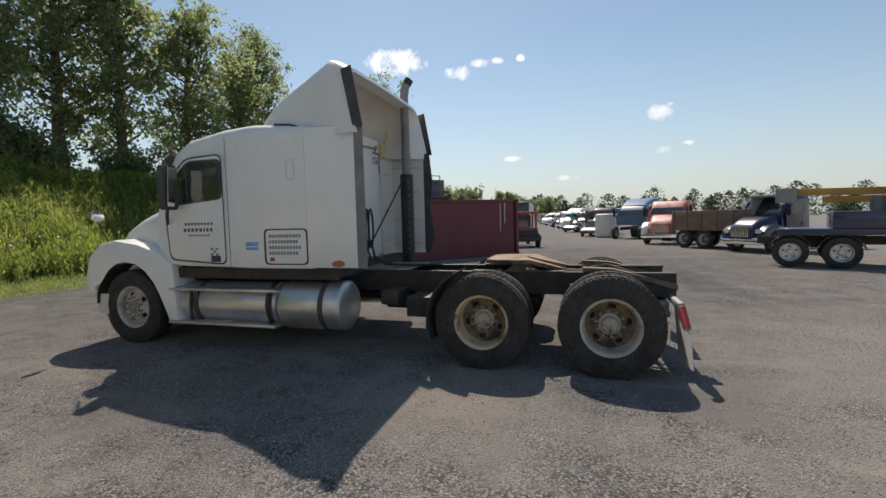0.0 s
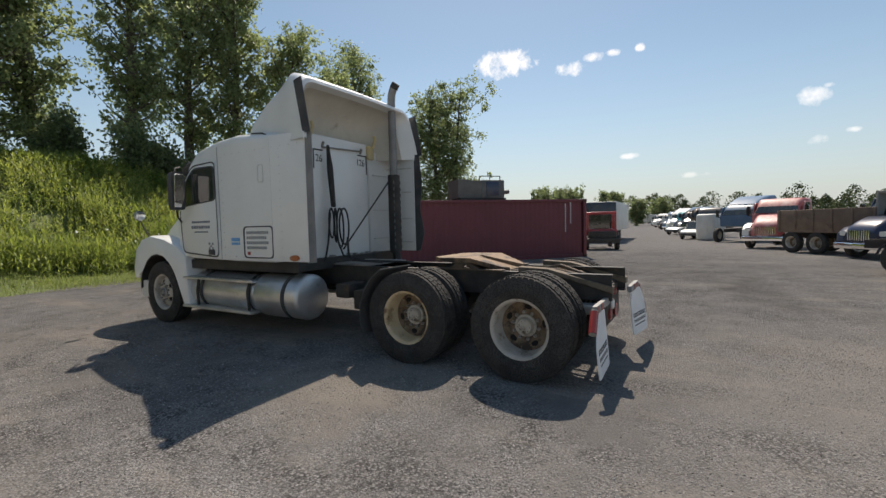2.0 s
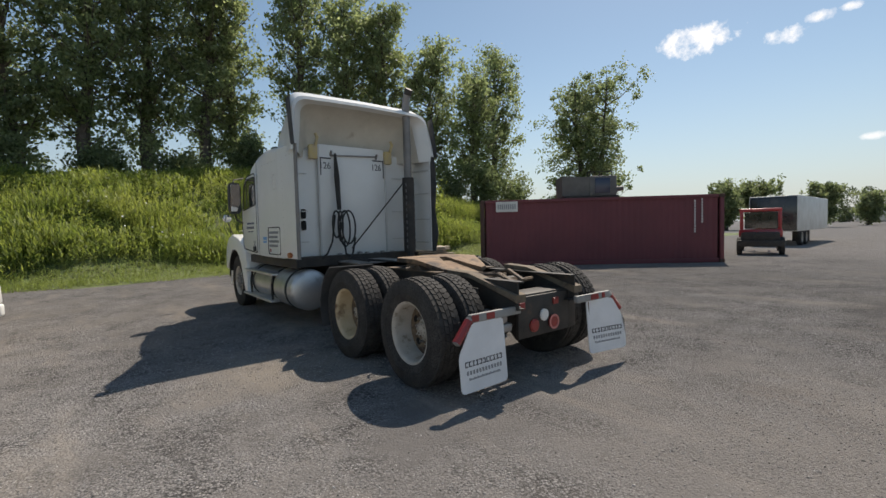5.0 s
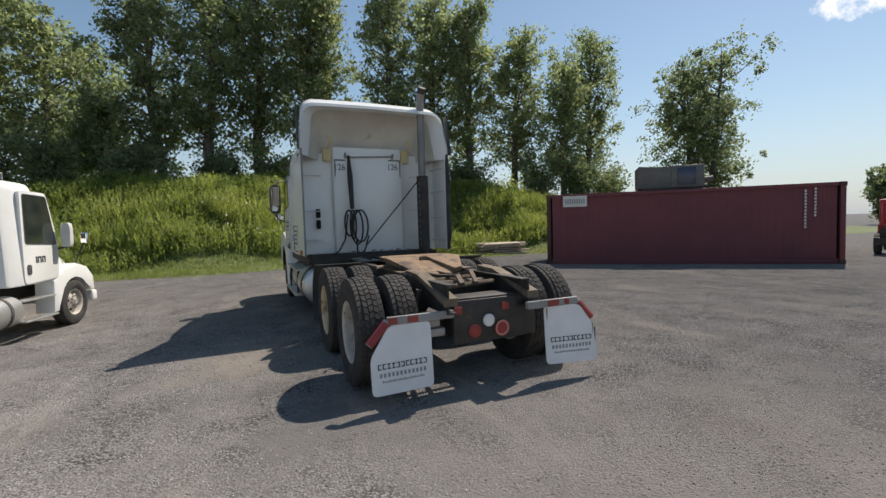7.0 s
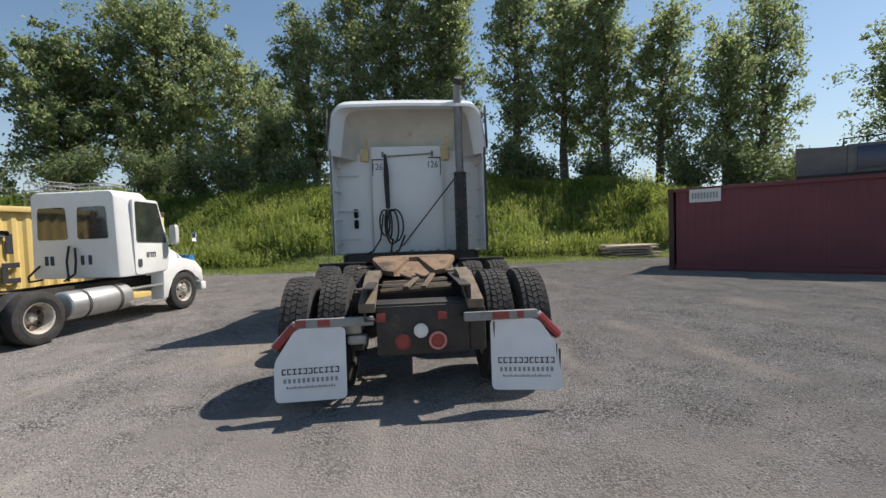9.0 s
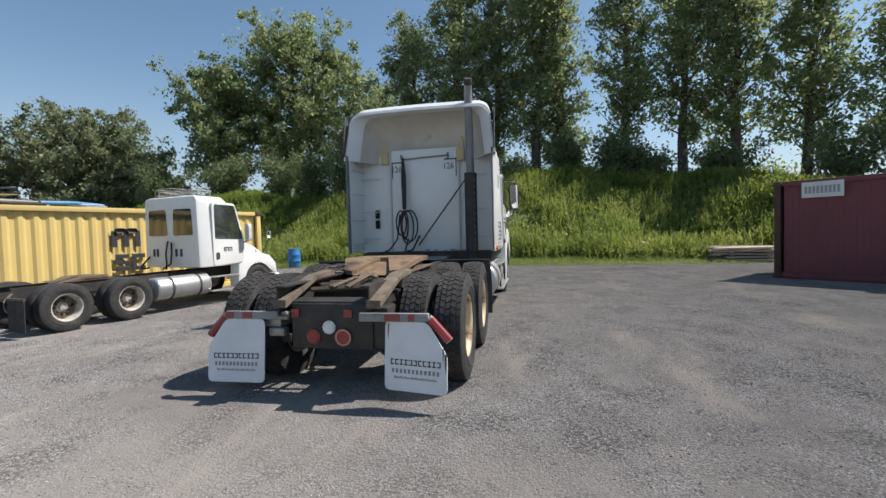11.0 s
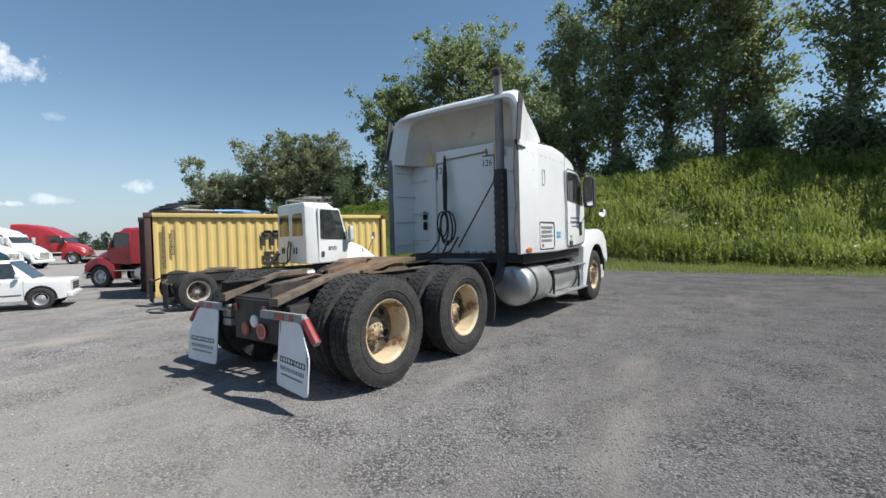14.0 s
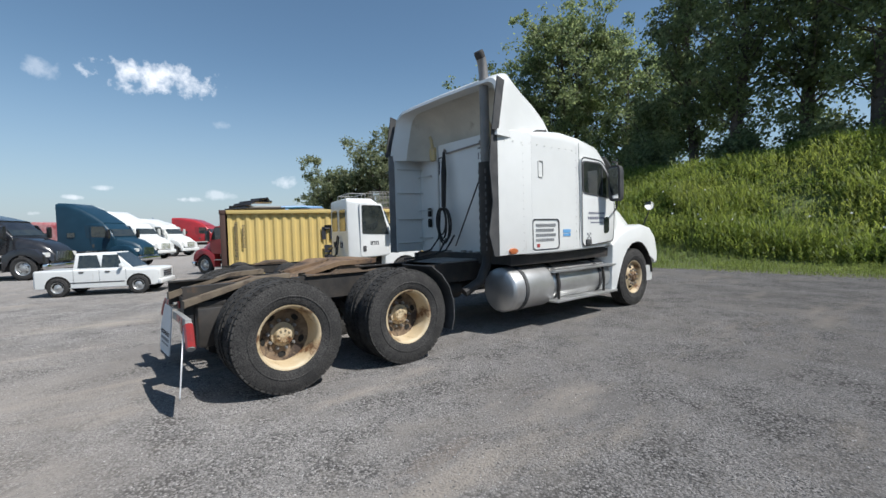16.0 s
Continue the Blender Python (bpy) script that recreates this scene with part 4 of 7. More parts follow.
        part("wheel_arch_liner", bm, BLACK, T)
        bm = bmesh.new()
        ring_loft(bm, [[(s * 0.93 + 0.15 * c, yy, 1.12 + 0.1 * d_) for c, d_ in round_poly([(-1, -1), (1, -1), (1, 1), (-1, 1)], 0.6)] for yy in (6.2, 6.38, 6.4)])
        part("headlight", bm, WLENS, T)
        # quarter fender over the leading driven wheels
        bm = bmesh.new()
        pts = [(0.66 + 0.6 * math.cos(a), WZ + 0.6 * math.sin(a)) for a in [math.radians(q) for q in (62, 45, 28, 10, -8, -22)]]
        pt2 = [(0.66 + 0.612 * math.cos(a), WZ + 0.612 * math.sin(a)) for a in [math.radians(q) for q in (-22, -8, 10, 28, 45, 62)]]
        prism_x(bm, pts + pt2, s * 0.62, s * 1.22)
        part("quarter_fender", bm, STRIP, T, "black quarter fender")
        # tail: flaps
        if s < 0:
            flap(T, -1.14, -0.585, 0.12, 0.685, -1.34, -1, -5)
        else:
            flap(T, 0.57, 1.12, 0.14, 0.7, -1.45, 1, -5)

    # hood
    bm = bmesh.new()
    rings = [section(5.14, 1.02, 1.1, 1.9, 0.25, lean=0.1), section(5.5, 0.98, 1.1, 1.86, 0.28, lean=0.12), section(5.9, 0.9, 1.0, 1.76, 0.3, lean=0.14), section(6.25, 0.82, 0.9, 1.62, 0.3, lean=0.14),
             section(6.42, 0.78, 0.82, 1.45, 0.28, lean=0.12), section(6.5, 0.74, 0.8, 1.3, 0.2, lean=0.1)]
    ring_loft(bm, rings)
    part("hood", bm, WHITE, T)
    bm = bmesh.new()
    for k in range(9):
        box(bm, -0.5, 0.5, 6.49, 6.53, 0.86 + k * 0.045, 0.88 + k * 0.045)
    pieces("grille_bar", bm, CHROME, T)
    bm = bmesh.new()
    ring_loft(bm, [[(x, y + 0.0, 0.55 + 0.14 * d_) for y, d_ in [(6.3 - 0.12 * abs(x) + 0.02 + 0.26 * c * 0.5, q) for c, q in round_poly([(-1, -1), (1, -1), (1, 1), (-1, 1)], 0.25)]] for x in (-1.16, -1.1, -0.7, 0, 0.7, 1.1, 1.16)])
    part("front_bumper", bm, WHITE_DIRTY, T)

    # roof fairing, a shell open to the rear
    stations = [(3.72, 0.86, 2.86), (3.55, 0.97, 2.99), (3.4, 1.02, 3.1), (3.15, 1.06, 3.25), (2.9, 1.09, 3.37), (2.65, 1.14, 3.46), (2.42, 1.19, 3.51), (2.25, 1.22, 3.47), (2.1, 1.235, 3.4)]

    def arch_row(y, w, top, inset=0.0, base=2.62):
        w, top = w - inset, top - inset
        lean = 0.1 * min(1, (top - 2.8) / 0.6)
        r = min(0.2, (top - base) * 0.5)
        pts = [(-w, base), (-w + lean, top), (w - lean, top), (w, base)]
        out = [(-w, y, base), (-w + lean * 0.3, y, base + (top - base) * 0.3), (-w + lean * 0.6, y, base + (top - base) * 0.55)]
        for i in (1, 2):
            p, a, b = Vector(pts[i]), Vector(pts[i - 1]), Vector(pts[i + 1])
            s_, e_ = p + (a - p).normalized() * r, p + (b - p).normalized() * r
            for j in range(7):
                t = j / 6
                q = (1 - t) ** 2 * s_ + 2 * t * (1 - t) * p + t * t * e_
                out.append((q.x, y, q.y))
            if i == 1:
                for xx in (-0.5, 0, 0.5):
                    out.append((xx * w, y, top + 0.015 * (1 - abs(xx))))
        out += [(w - lean * 0.6, y, base + (top - base) * 0.55), (w - lean * 0.3, y, base + (top - base) * 0.3), (w, y, base)]
        swept = []
        for px, py, pz in out:
            k = max(0.0, min(1.0, (2.75 - py) / 0.6))
            swept.append((px, py + 0.16 * k * max(0.0, pz - 2.7) / 0.75, pz))
        return swept
    outer = [arch_row(*st) for st in stations]
    bm = bmesh.new()
    ring_loft(bm, outer, close=False)
    lip = [arch_row(2.06, 1.235, 3.385), arch_row(2.05, 1.235, 3.37, 0.03), arch_row(2.3, 1.1, 3.39, 0.05)]
    ring_loft(bm, [outer[-1]] + lip, close=False)
    fairing = part("roof_fairing", bm, WHITE, T, "white roof fairing open at the back")
    bm = bmesh.new()
    inner = [lip[-1], arch_row(2.45, 1.06, 3.4, 0.07), arch_row(2.65, 0.99, 3.33, 0.1), arch_row(2.82, 0.89, 3.2, 0.15), arch_row(2.9, 0.72, 3.05, 0.25)]
    rows = ring_loft(bm, inner, close=False)
    bm.faces.new(rows[-1])
    part("fairing_liner", bm, BEIGE, fairing, "stained beige hollow inside of the fairing")
    bm = bmesh.new()
    for s in (-1, 1):
        prism_x(bm, [(2.1, 2.68), (2.24, 3.3), (2.1, 3.33), (1.97, 2.68)], s * 1.21, s * 1.225)
    pieces("fairing_strip", bm, STRIP, fairing, "dark rubber strip down the fairing edge")
    bm = bmesh.new()
    for s in (-1, 1):
        tube(bm, [(s * 1.16, 2.75, 2.7), (s * 1.15, 3.0, 2.79), (s * 1.12, 3.25, 2.82)], 0.012, 6)
    pieces("seam_gap", bm, STRIP, fairing)

    # rear wall of the sleeper
    bm = bmesh.new()
    box(bm, -0.62, 0.56, 2.755, 2.782, 1.06, 2.72, 0.02)
    back = part("back_panel", bm, WHITE, T, "white back panel of the sleeper")
    bm = bmesh.new()
    for xx in (-0.63, 0.57):
        box(bm, xx - 0.012, xx + 0.012, 2.74, 2.77, 1.08, 2.7)
    for x0 in (-0.98, 0.9):
        for zz in (1.3, 1.75, 2.3):
            box(bm, x0 - 0.2, x0 + 0.15, 2.74, 2.768, zz, zz + 0.014)
    pieces("rib", bm, WHITE_DIRTY, back)
    bm = bmesh.new()
    tube(bm, [(-0.42, 2.735, 2.58), (0.4, 2.735, 2.61)], 0.012, 6)
    for xx in (-0.42, 0.4):
        tube(bm, [(xx, 2.76, 2.58), (xx, 2.72, 2.64)], 0.02, 6)
    part("hose_bar", bm, STEEL, back)
    text_part("126", 0.13, INK, back, pose(-0.52, 2.7535, 2.4, 90, 0, 0))
    text_part("126", 0.13, INK, back, pose(0.4, 2.7535, 2.42, 90, 0, 0))
    bm = bmesh.new()
    box(bm, -0.6, -0.42, 2.745, 2.7545, 2.535, 2.55)
    box(bm, -0.6, -0.588, 2.745, 2.7545, 2.3, 2.535)
    box(bm, 0.33, 0.54, 2.745, 2.7545, 2.55, 2.565)
    box(bm, 0.528, 0.54, 2.745, 2.7545, 2.3, 2.55)
    pieces("corner_mark", bm, INK, back)
    bm = bmesh.new()
    for k in range(2):
        prism = round_poly([(-0.93, 1.48 + k * 0.17), (-0.86, 1.48 + k * 0.17), (-0.86, 1.62 + k * 0.17), (-0.93, 1.62 + k * 0.17)], 0.025)
        a = [bm.verts.new((px, 2.745, pz)) for px, pz in prism]
        b = [bm.verts.new((px, 2.775, pz)) for px, pz in prism]
        bm.faces.new(a), bm.faces.new(b[::-1])
        for i in range(len(a)):
            bm.faces.new((a[i], b[i], b[(i + 1) % len(a)], a[(i + 1) % len(a)]))
    pieces("grommet_slot", bm, HOLE, back)
    bm = bmesh.new()
    for xx in (-0.72, 0.62):
        box(bm, xx - 0.07, xx + 0.07, 2.7, 2.77, 2.52, 2.7, 0.02)
        tube(bm, [(xx + 0.03, 2.7, 2.68), (xx + 0.05, 2.66, 2.8), (xx + 0.02, 2.66, 2.86)], 0.025, 8)
    pieces("hinge", bm, material("yellowed_foam", (0.6, 0.48, 0.22), 0.8, var=(0.5, 0.42, 0.28), scale=12), back, "yellowed foam round the hinges")
    # hose pole with looped air lines
    bm = bmesh.new()
    tube(bm, [(-0.38, 2.68, 2.6), (-0.37, 2.66, 2.3), (-0.36, 2.63, 1.78)], [0.02, 0.045, 0.035], 8)
    part("hose_pole", bm, RUBBER, T, "bundled black air hoses")
    rnd = random.Random(4)
    bm = bmesh.new()
    for k, (cx, w, low, yy) in enumerate(((-0.36, 0.055, 1.3, 2.6), (-0.3, 0.1, 1.22, 2.57), (-0.25, 0.13, 1.26, 2.54), (-0.42, 0.08, 1.36, 2.62))):
        pts = []
        for j in range(21):
            a = 2 * math.pi * j / 20
            pts.append((cx + w * math.sin(a), yy + 0.03 * math.sin(a), (1.76 + low) / 2 + (1.76 - low) / 2 * math.cos(a)))
        tube(bm, pts, 0.014, 6)
    tube(bm, [(-0.44, 2.62, 1.7), (-0.5, 2.62, 1.3), (-0.62, 2.55, 1.12), (-0.75, 2.45, 1.06)], 0.014, 6)
    tube(bm, [(-0.3, 2.62, 1.3), (-0.33, 2.5, 1.1), (-0.2, 2.2, 1.02), (0.0, 1.6, 1.0)], 0.016, 6)
    tube(bm, [(-0.1, 2.62, 1.35), (-0.2, 2.52, 1.12), (-0.36, 2.3, 1.04), (-0.3, 1.8, 1.02)], 0.016, 6)
    pieces("air_hose", bm, RUBBER, T)
    bm = bmesh.new()
    for k in range(14):
        xx = -0.7 + 0.1 * k + rnd.uniform(-0.03, 0.03)
        box(bm, xx, xx + 0.06, 2.66, 2.74, 1.02, 1.06 + rnd.uniform(0.0, 0.06), 0.008)
    pieces("fitting", bm, STEEL, T)
    # exhaust stack with its shield and stay
    bm = bmesh.new()
    tube(bm, [(0.82, 2.24, 2.3), (0.815, 2.24, 3.55), (0.815, 2.23, 3.65), (0.82, 2.2, 3.74), (0.825, 2.16, 3.8)], 0.064, 14, caps=False)
    st = part("tall_exhaust", bm, STACK, T, "grey exhaust stack with a turned tip")
    bm = bmesh.new()
    tube(bm, [(0.822, 2.19, 3.75), (0.825, 2.15, 3.815), (0.826, 2.14, 3.83)], [0.068, 0.068, 0.062], 14)
    part("tip", bm, BLACK, st, "sooty black tip")
    bm = bmesh.new()
    tube(bm, [(0.82, 2.24, 1.1), (0.82, 2.24, 2.36)], 0.1, 14)
    part("muffler", bm, BLACK, st)
    bm = bmesh.new()
    for k in range(11):
        for a in (math.radians(-50), math.radians(215)):
            cx, cy, zz = 0.82 + 0.098 * math.cos(a), 2.24 + 0.098 * math.sin(a), 1.16 + k * 0.105
            tube(bm, [(cx, cy, zz), (cx, cy, zz + 0.055)], 0.011, 6)
    pieces("shield_slot", bm, DARKGREY, st)
    bm = bmesh.new()
    tube(bm, [(0.76, 2.26, 2.3), (-0.14, 2.5, 1.2)], 0.012, 6)
    part("stay_rod", bm, BLACK, st)
    bm = bmesh.new()
    tube(bm, [(0.82, 2.24, 1.12), (0.82, 2.2, 0.95), (0.85, 2.05, 0.75), (0.8, 1.8, 0.62)], 0.065, 10)
    part("exhaust_pipe", bm, BLACK, st)
    # under-cab skirt and deck plate
    bm = bmesh.new()
    for s in (-1, 1):
        box(bm, s * 1.09 - 0.02, s * 1.09 + 0.02, 2.45, 4.85, 0.94, 1.08, 0.01)
    box(bm, -1.06, 1.06, 2.5, 4.9, 0.95, 1.1)
    pieces("under_skirt", bm, BLACK, T)
    bm = bmesh.new()
    box(bm, -0.42, 0.42, 1.75, 2.55, 0.99, 1.01, 0.004)
    for k in range(7):
        box(bm, -0.4, 0.4, 1.8 + k * 0.1, 1.83 + k * 0.1, 1.01, 1.016)
    pieces("deck_plate", bm, STEEL, T)
    bm = bmesh.new()
    box(bm, -0.95, -0.5, 1.2, 1.6, 0.5, 0.74, 0.02)
    box(bm, -0.9, -0.55, 1.72, 1.95, 0.62, 0.8, 0.02)
    pieces("battery_box", bm, BLACK, T)
    bm = bmesh.new()
    tube(bm, [(-0.3, 1.3, 0.6), (-0.3, 2.1, 0.6)], 0.13, 14)
    tube(bm, [(0.3, 1.3, 0.6), (0.3, 2.1, 0.6)], 0.13, 14)
    pieces("air_reservoir", bm, BLACK, T)

    # ramps, fifth wheel, tail
    fifth_wheel(T, 0.3, 1.13)
    for s in (-1, 1):
        bm = bmesh.new()
        prism_x(bm, [(-0.4, 0.99), (-0.4, 1.045), (-0.74, 1.03), (-1.39, 0.865), (-1.39, 0.795), (-0.79, 0.985)], s * 0.37 + 0.03, s * 0.5 + 0.03, 0.008)
        part("ramp", bm, TAN, T, "dusty tan loading ramp")
    bm = bmesh.new()
    box(bm, -0.34, 0.42, -1.3, -1.26, 0.42, 0.82, 0.01)
    box(bm, -0.42, 0.48, -1.28, -1.02, 0.78, 0.84, 0.012)
    box(bm, 0.42, 0.56, -1.29, -1.05, 0.42, 0.79, 0.02)
    tl = part("tail_crossmember", bm, BLACK, T)
    for xx, zz, r, mt, nm in ((0.02, 0.615, 0.05, WLENS, "reverse_lamp"), (0.155, 0.53, 0.055, REDLENS, "tail_lamp"), (-0.13, 0.53, 0.055, REDLENS, "tail_lamp")):
        bm = bmesh.new()
        ring_loft(bm, [[(xx + q * math.cos(k * 0.3927), yy, zz + q * math.sin(k * 0.3927)) for k in range(16)] for yy, q in ((-1.3, r * 1.18), (-1.316, r * 1.18), (-1.318, r), (-1.325, r * 0.9))])
        part(nm, bm, mt, tl)
    bm = bmesh.new()
    lathe_x(bm, [(-0.002, 0.075), (-0.006, 0.075), (-0.006, 0.055), (-0.002, 0.055)], 20)
    bmesh.ops.transform(bm, matrix=pose(0.155, -1.322, 0.53, 0, 0, 90), verts=bm.verts)
    part("reflector_ring", bm, material("pale_red", (0.55, 0.2, 0.18), 0.5), tl)
    bm = bmesh.new()
    for xx in (-0.3, 0.2):
        box(bm, xx - 0.04, xx + 0.04, -1.316, -1.298, 0.7, 0.77, 0.004)
    pieces("reflector", bm, REDLENS, tl)
    bm = bmesh.new()
    for k in range(5):
        yy = -0.95 + 0.2 * k
        tube(bm, [(-0.32, yy, 0.9 + 0.02 * math.sin(k)), (0.32, yy + 0.05, 0.92 - 0.02 * math.sin(k * 2))], 0.025, 6)
    for k in range(6):
        a = rnd.uniform(-0.3, 0.1)
        tube(bm, [(a, -1.0, 0.93), (a + 0.1, -0.7, 0.97 + rnd.uniform(0, 0.05)), (a + 0.05, -0.35, 0.95), (a - 0.1, 0.0, 0.98)], 0.016, 6)
    pieces("brake_line", bm, RUSTFRAME, T)
    bm = bmesh.new()
    box(bm, -0.62, -0.46, -1.28, -0.98, 0.6, 0.7, 0.02)
    box(bm, -0.58, -0.42, -1.3, -1.2, 0.52, 0.6, 0.02)
    pieces("tail_bracket", bm, STEEL, T)
    # fitted lengths and heights of the cab and its rear wall
    front = ([1.9, 2.36, 2.8, 3.42, 4.02, 4.82, 5.1, 5.66, 6.46, 6.6], [1.88, 2.3, 2.72, 3.34, 3.91, 4.82, 5.06, 5.66, 6.46, 6.6])
    tall = ([0.0, 0.95, 1.05, 1.53, 2.5, 2.66, 2.84, 3.5, 4.0], [0.0, 0.95, 1.1, 1.575, 2.51, 2.68, 2.86, 3.56, 4.06])
    rear = ([0.0, 1.02, 1.3, 2.45, 2.72, 2.9], [0.0, 1.04, 1.32, 2.53, 2.86, 3.04])
    for ob in T.children_recursive:
        key = ob.name.split(".")[0]
        if key in CAB_PARTS and ob.data.name not in warped:
            warped.add(ob.data.name)
            for v in ob.data.vertices:
                v.co = (v.co.x * 1.01, np.interp(v.co.y, *front), np.interp(v.co.z, *tall))
        elif key in REAR_PARTS and ob.data.name not in warped:
            warped.add(ob.data.name)
            base = ob.matrix_basis.copy()
            back_to = base.inverted()
            for v in ob.data.vertices:
                p = base @ v.co
                v.co = back_to @ Vector((p.x, p.y - 0.175, np.interp(p.z, *rear)))
        elif key in LOW_PARTS:
            for v in ob.data.vertices:
                v.co.y = np.interp(v.co.y, *front)
    return T


main_tractor()


# ---- planting ----
def mesh_from_arrays(name, verts, faces, mat):
    me = bpy.data.meshes.new(name)
    n = faces.shape[1]
    me.vertices.add(len(verts))
    me.vertices.foreach_set("co", verts.astype(np.float32).ravel())
    me.loops.add(faces.size)
    me.loops.foreach_set("vertex_index", faces.astype(np.int32).ravel())
    me.polygons.add(len(faces))
    me.polygons.foreach_set("loop_start", np.arange(0, faces.size, n, dtype=np.int32))
    me.update(calc_edges=True)
    me.materials.append(mat)
    return me


def leaf_quads(rng, centres, size):
    """One small pointed leaf, a folded diamond, at each centre."""
    n = len(centres)
    a = rng.normal(size=(n, 3))
    a[:, 2] -= 0.4
    a /= np.linalg.norm(a, axis=1)[:, None]
    b = rng.normal(size=(n, 3))
    b -= (a * b).sum(1)[:, None] * a
    b /= np.linalg.norm(b, axis=1)[:, None]
    s = (size * rng.uniform(0.7, 1.3, n))[:, None]
    v = np.stack([centres - a * s * 0.55, centres + b * s * 0.36 + a * s * 0.05, centres + a * s * 0.6, centres - b * s * 0.36 + a * s * 0.05], 1)
    f = np.arange(n * 4).reshape(n, 4)
    return v.reshape(-1, 3), f


def tree(name, x, y, top, r, seed, leaves=16000, leaf=0.15, mat=LEAF, label="", stems=1, base=None, low=0.28, gap=0.5):
    rng = np.random.default_rng(seed)
    z0 = (bank_z(x, y) if base is None else base) - 0.1
    T = thing(name, pose(x, y, z0), label, "tree", "trees along the bank")
    H = top - z0
    bm = bmesh.new()
    tips = []
    for k in range(stems):
        off = rng.normal(0, 0.5 if stems > 1 else 0.05, 2)
        lean = rng.normal(0, 0.05, 2) + off * 0.12
        tr = 0.13 + 0.013 * H
        pts = [np.array([off[0] + lean[0] * H * t + 0.12 * math.sin(3 * t * H + k), off[1] + lean[1] * H * t + 0.1 * math.cos(2.3 * t * H), H * t * 0.94]) for t in (0, 0.05, 0.2, 0.4, 0.6, 0.8, 1.0)]
        tube(bm, pts, [tr * 1.5, tr, tr * 0.86, tr * 0.68, tr * 0.46, tr * 0.24, 0.02], 7, caps=False)
        nb = int(15 + 4 * H / max(1, stems))
        for i in range(nb):
            t = low + (0.95 - low) * (i + rng.uniform(0, 1)) / nb
            p = np.array([np.interp(t, (0, 0.05, 0.2, 0.4, 0.6, 0.8, 1.0), [q[d] for q in pts]) for d in range(3)])
            ang = rng.uniform(0, 2 * math.pi)
            width = r * (math.sin(math.pi * min(1, (t - low * 0.6) / (1 - low * 0.6)) ** 0.8) ** 0.6 + 0.12) * rng.uniform(0.55, 1.12)
            rise = width * rng.uniform(0.5, 1.15)
            e = p + np.array([math.cos(ang) * width, math.sin(ang) * width, rise])
            m = (p + e) / 2 + np.array([0, 0, -0.12 * width])
            tube(bm, [p, m, e], [0.05 + 0.012 * width, 0.035, 0.008], 5, caps=False)
            for q in range(4 + int(width * 1.6)):
                u = rng.uniform(0.3, 1.05)
                c = p * (1 - u) ** 2 + 2 * u * (1 - u) * m + u * u * e if u <= 1 else e
                tips.append(c + rng.normal(0, 0.2 + 0.12 * width, 3) * (1, 1, 0.8))
    part("trunk", bm, BARK, T)
    tips = np.array(tips)
    tips = tips[tips[:, 2] > H * low * 0.55]
    tips = tips[np.minimum(1, rng.uniform(0, 1, len(tips)) + gap) > 0.5]
    w = rng.uniform(0.3, 1.6, len(tips))
    idx = rng.choice(len(tips), leaves, p=w / w.sum())
    c = tips[idx] + rng.normal(0, 1, (leaves, 3)) * (0.24, 0.24, 0.2) * rng.uniform(0.6, 1.5, len(tips))[idx][:, None]
    v, f = leaf_quads(rng, c, leaf)
    part("crown", mesh_from_arrays("crown", v, f, mat), mat, T)
    return T




POP = "tall poplar with a loose green crown on the bank"
for i, (x, y, top, r, n, mt) in enumerate([
        (-7.0, 25.2, 18.5, 2.5, 15000, LEAF_DARK), (-4.4, 24.0, 21.5, 2.6, 16000, LEAF), (-1.4, 25.0, 22.5, 2.6, 16000, LEAF_DARK), (1.4, 24.0, 22.5, 2.4, 15000, LEAF), (3.7, 25.2, 21.0, 2.0, 12000, LEAF),
        (7.2, 22.6, 20.5, 1.9, 12500, LEAF), (10.6, 23.0, 20.0, 2.4, 15000, LEAF), (13.4, 22.4, 19.0, 2.4, 15000, LEAF), (16.2, 20.8, 16.4, 2.2, 13000, LEAF),
        (21.0, 20.8, 15.4, 2.0, 11000, LEAF), (24.6, 22.2, 19.0, 2.5, 14000, LEAF)]):
    tree("poplar_tree", x + 0.3, y + 3.0, top - 0.4, r, 10 + i, n if i < 4 else int(n * 0.85), 0.2, mt, POP, 1, low=0.12 if i < 5 else 0.18, gap=0.3)
tree("poplar_tree", -10.3, 30.2, 10.4, 1.7, 31, 8000, 0.2, LEAF_DARK, "short dark-leaved poplar on the bank", 1, low=0.15, gap=0.4)
tree("round_tree", 33.5, 20.7, 14.9, 3.15, 41, 24000, 0.21, LEAF_DARK, "dense rounded green tree behind the container", 3, base=0.15, low=0.16, gap=0.5)
for i, (x, y, top, r, n, st) in enumerate([(-19.6, 33.4, 21.4, 4.8, 42000, 3), (-24.4, 29.6, 16.6, 3.6, 26000, 2), (-14.4, 34.5, 16.8, 2.8, 16000, 2)]):
    tree("broad_tree", x, y, top, r, 51 + i, n, 0.24, LEAF, "broad leafy tree with a rounded crown on the bank", st, low=0.1, gap=0.7)
for i, (x, y, top, r) in enumerate([(-47.3, 23.8, 8.8, 4.0), (-40.0, 27.3, 13.0, 4.6), (-34.8, 29.9, 9.6, 3.4)]):
    tree("willow_bush", x, y, top, r, 61 + i, 40000, 0.25, LEAF_GREY, "grey-green bushy willow beyond the container", 4, base=-0.2, low=0.05, gap=0.7)


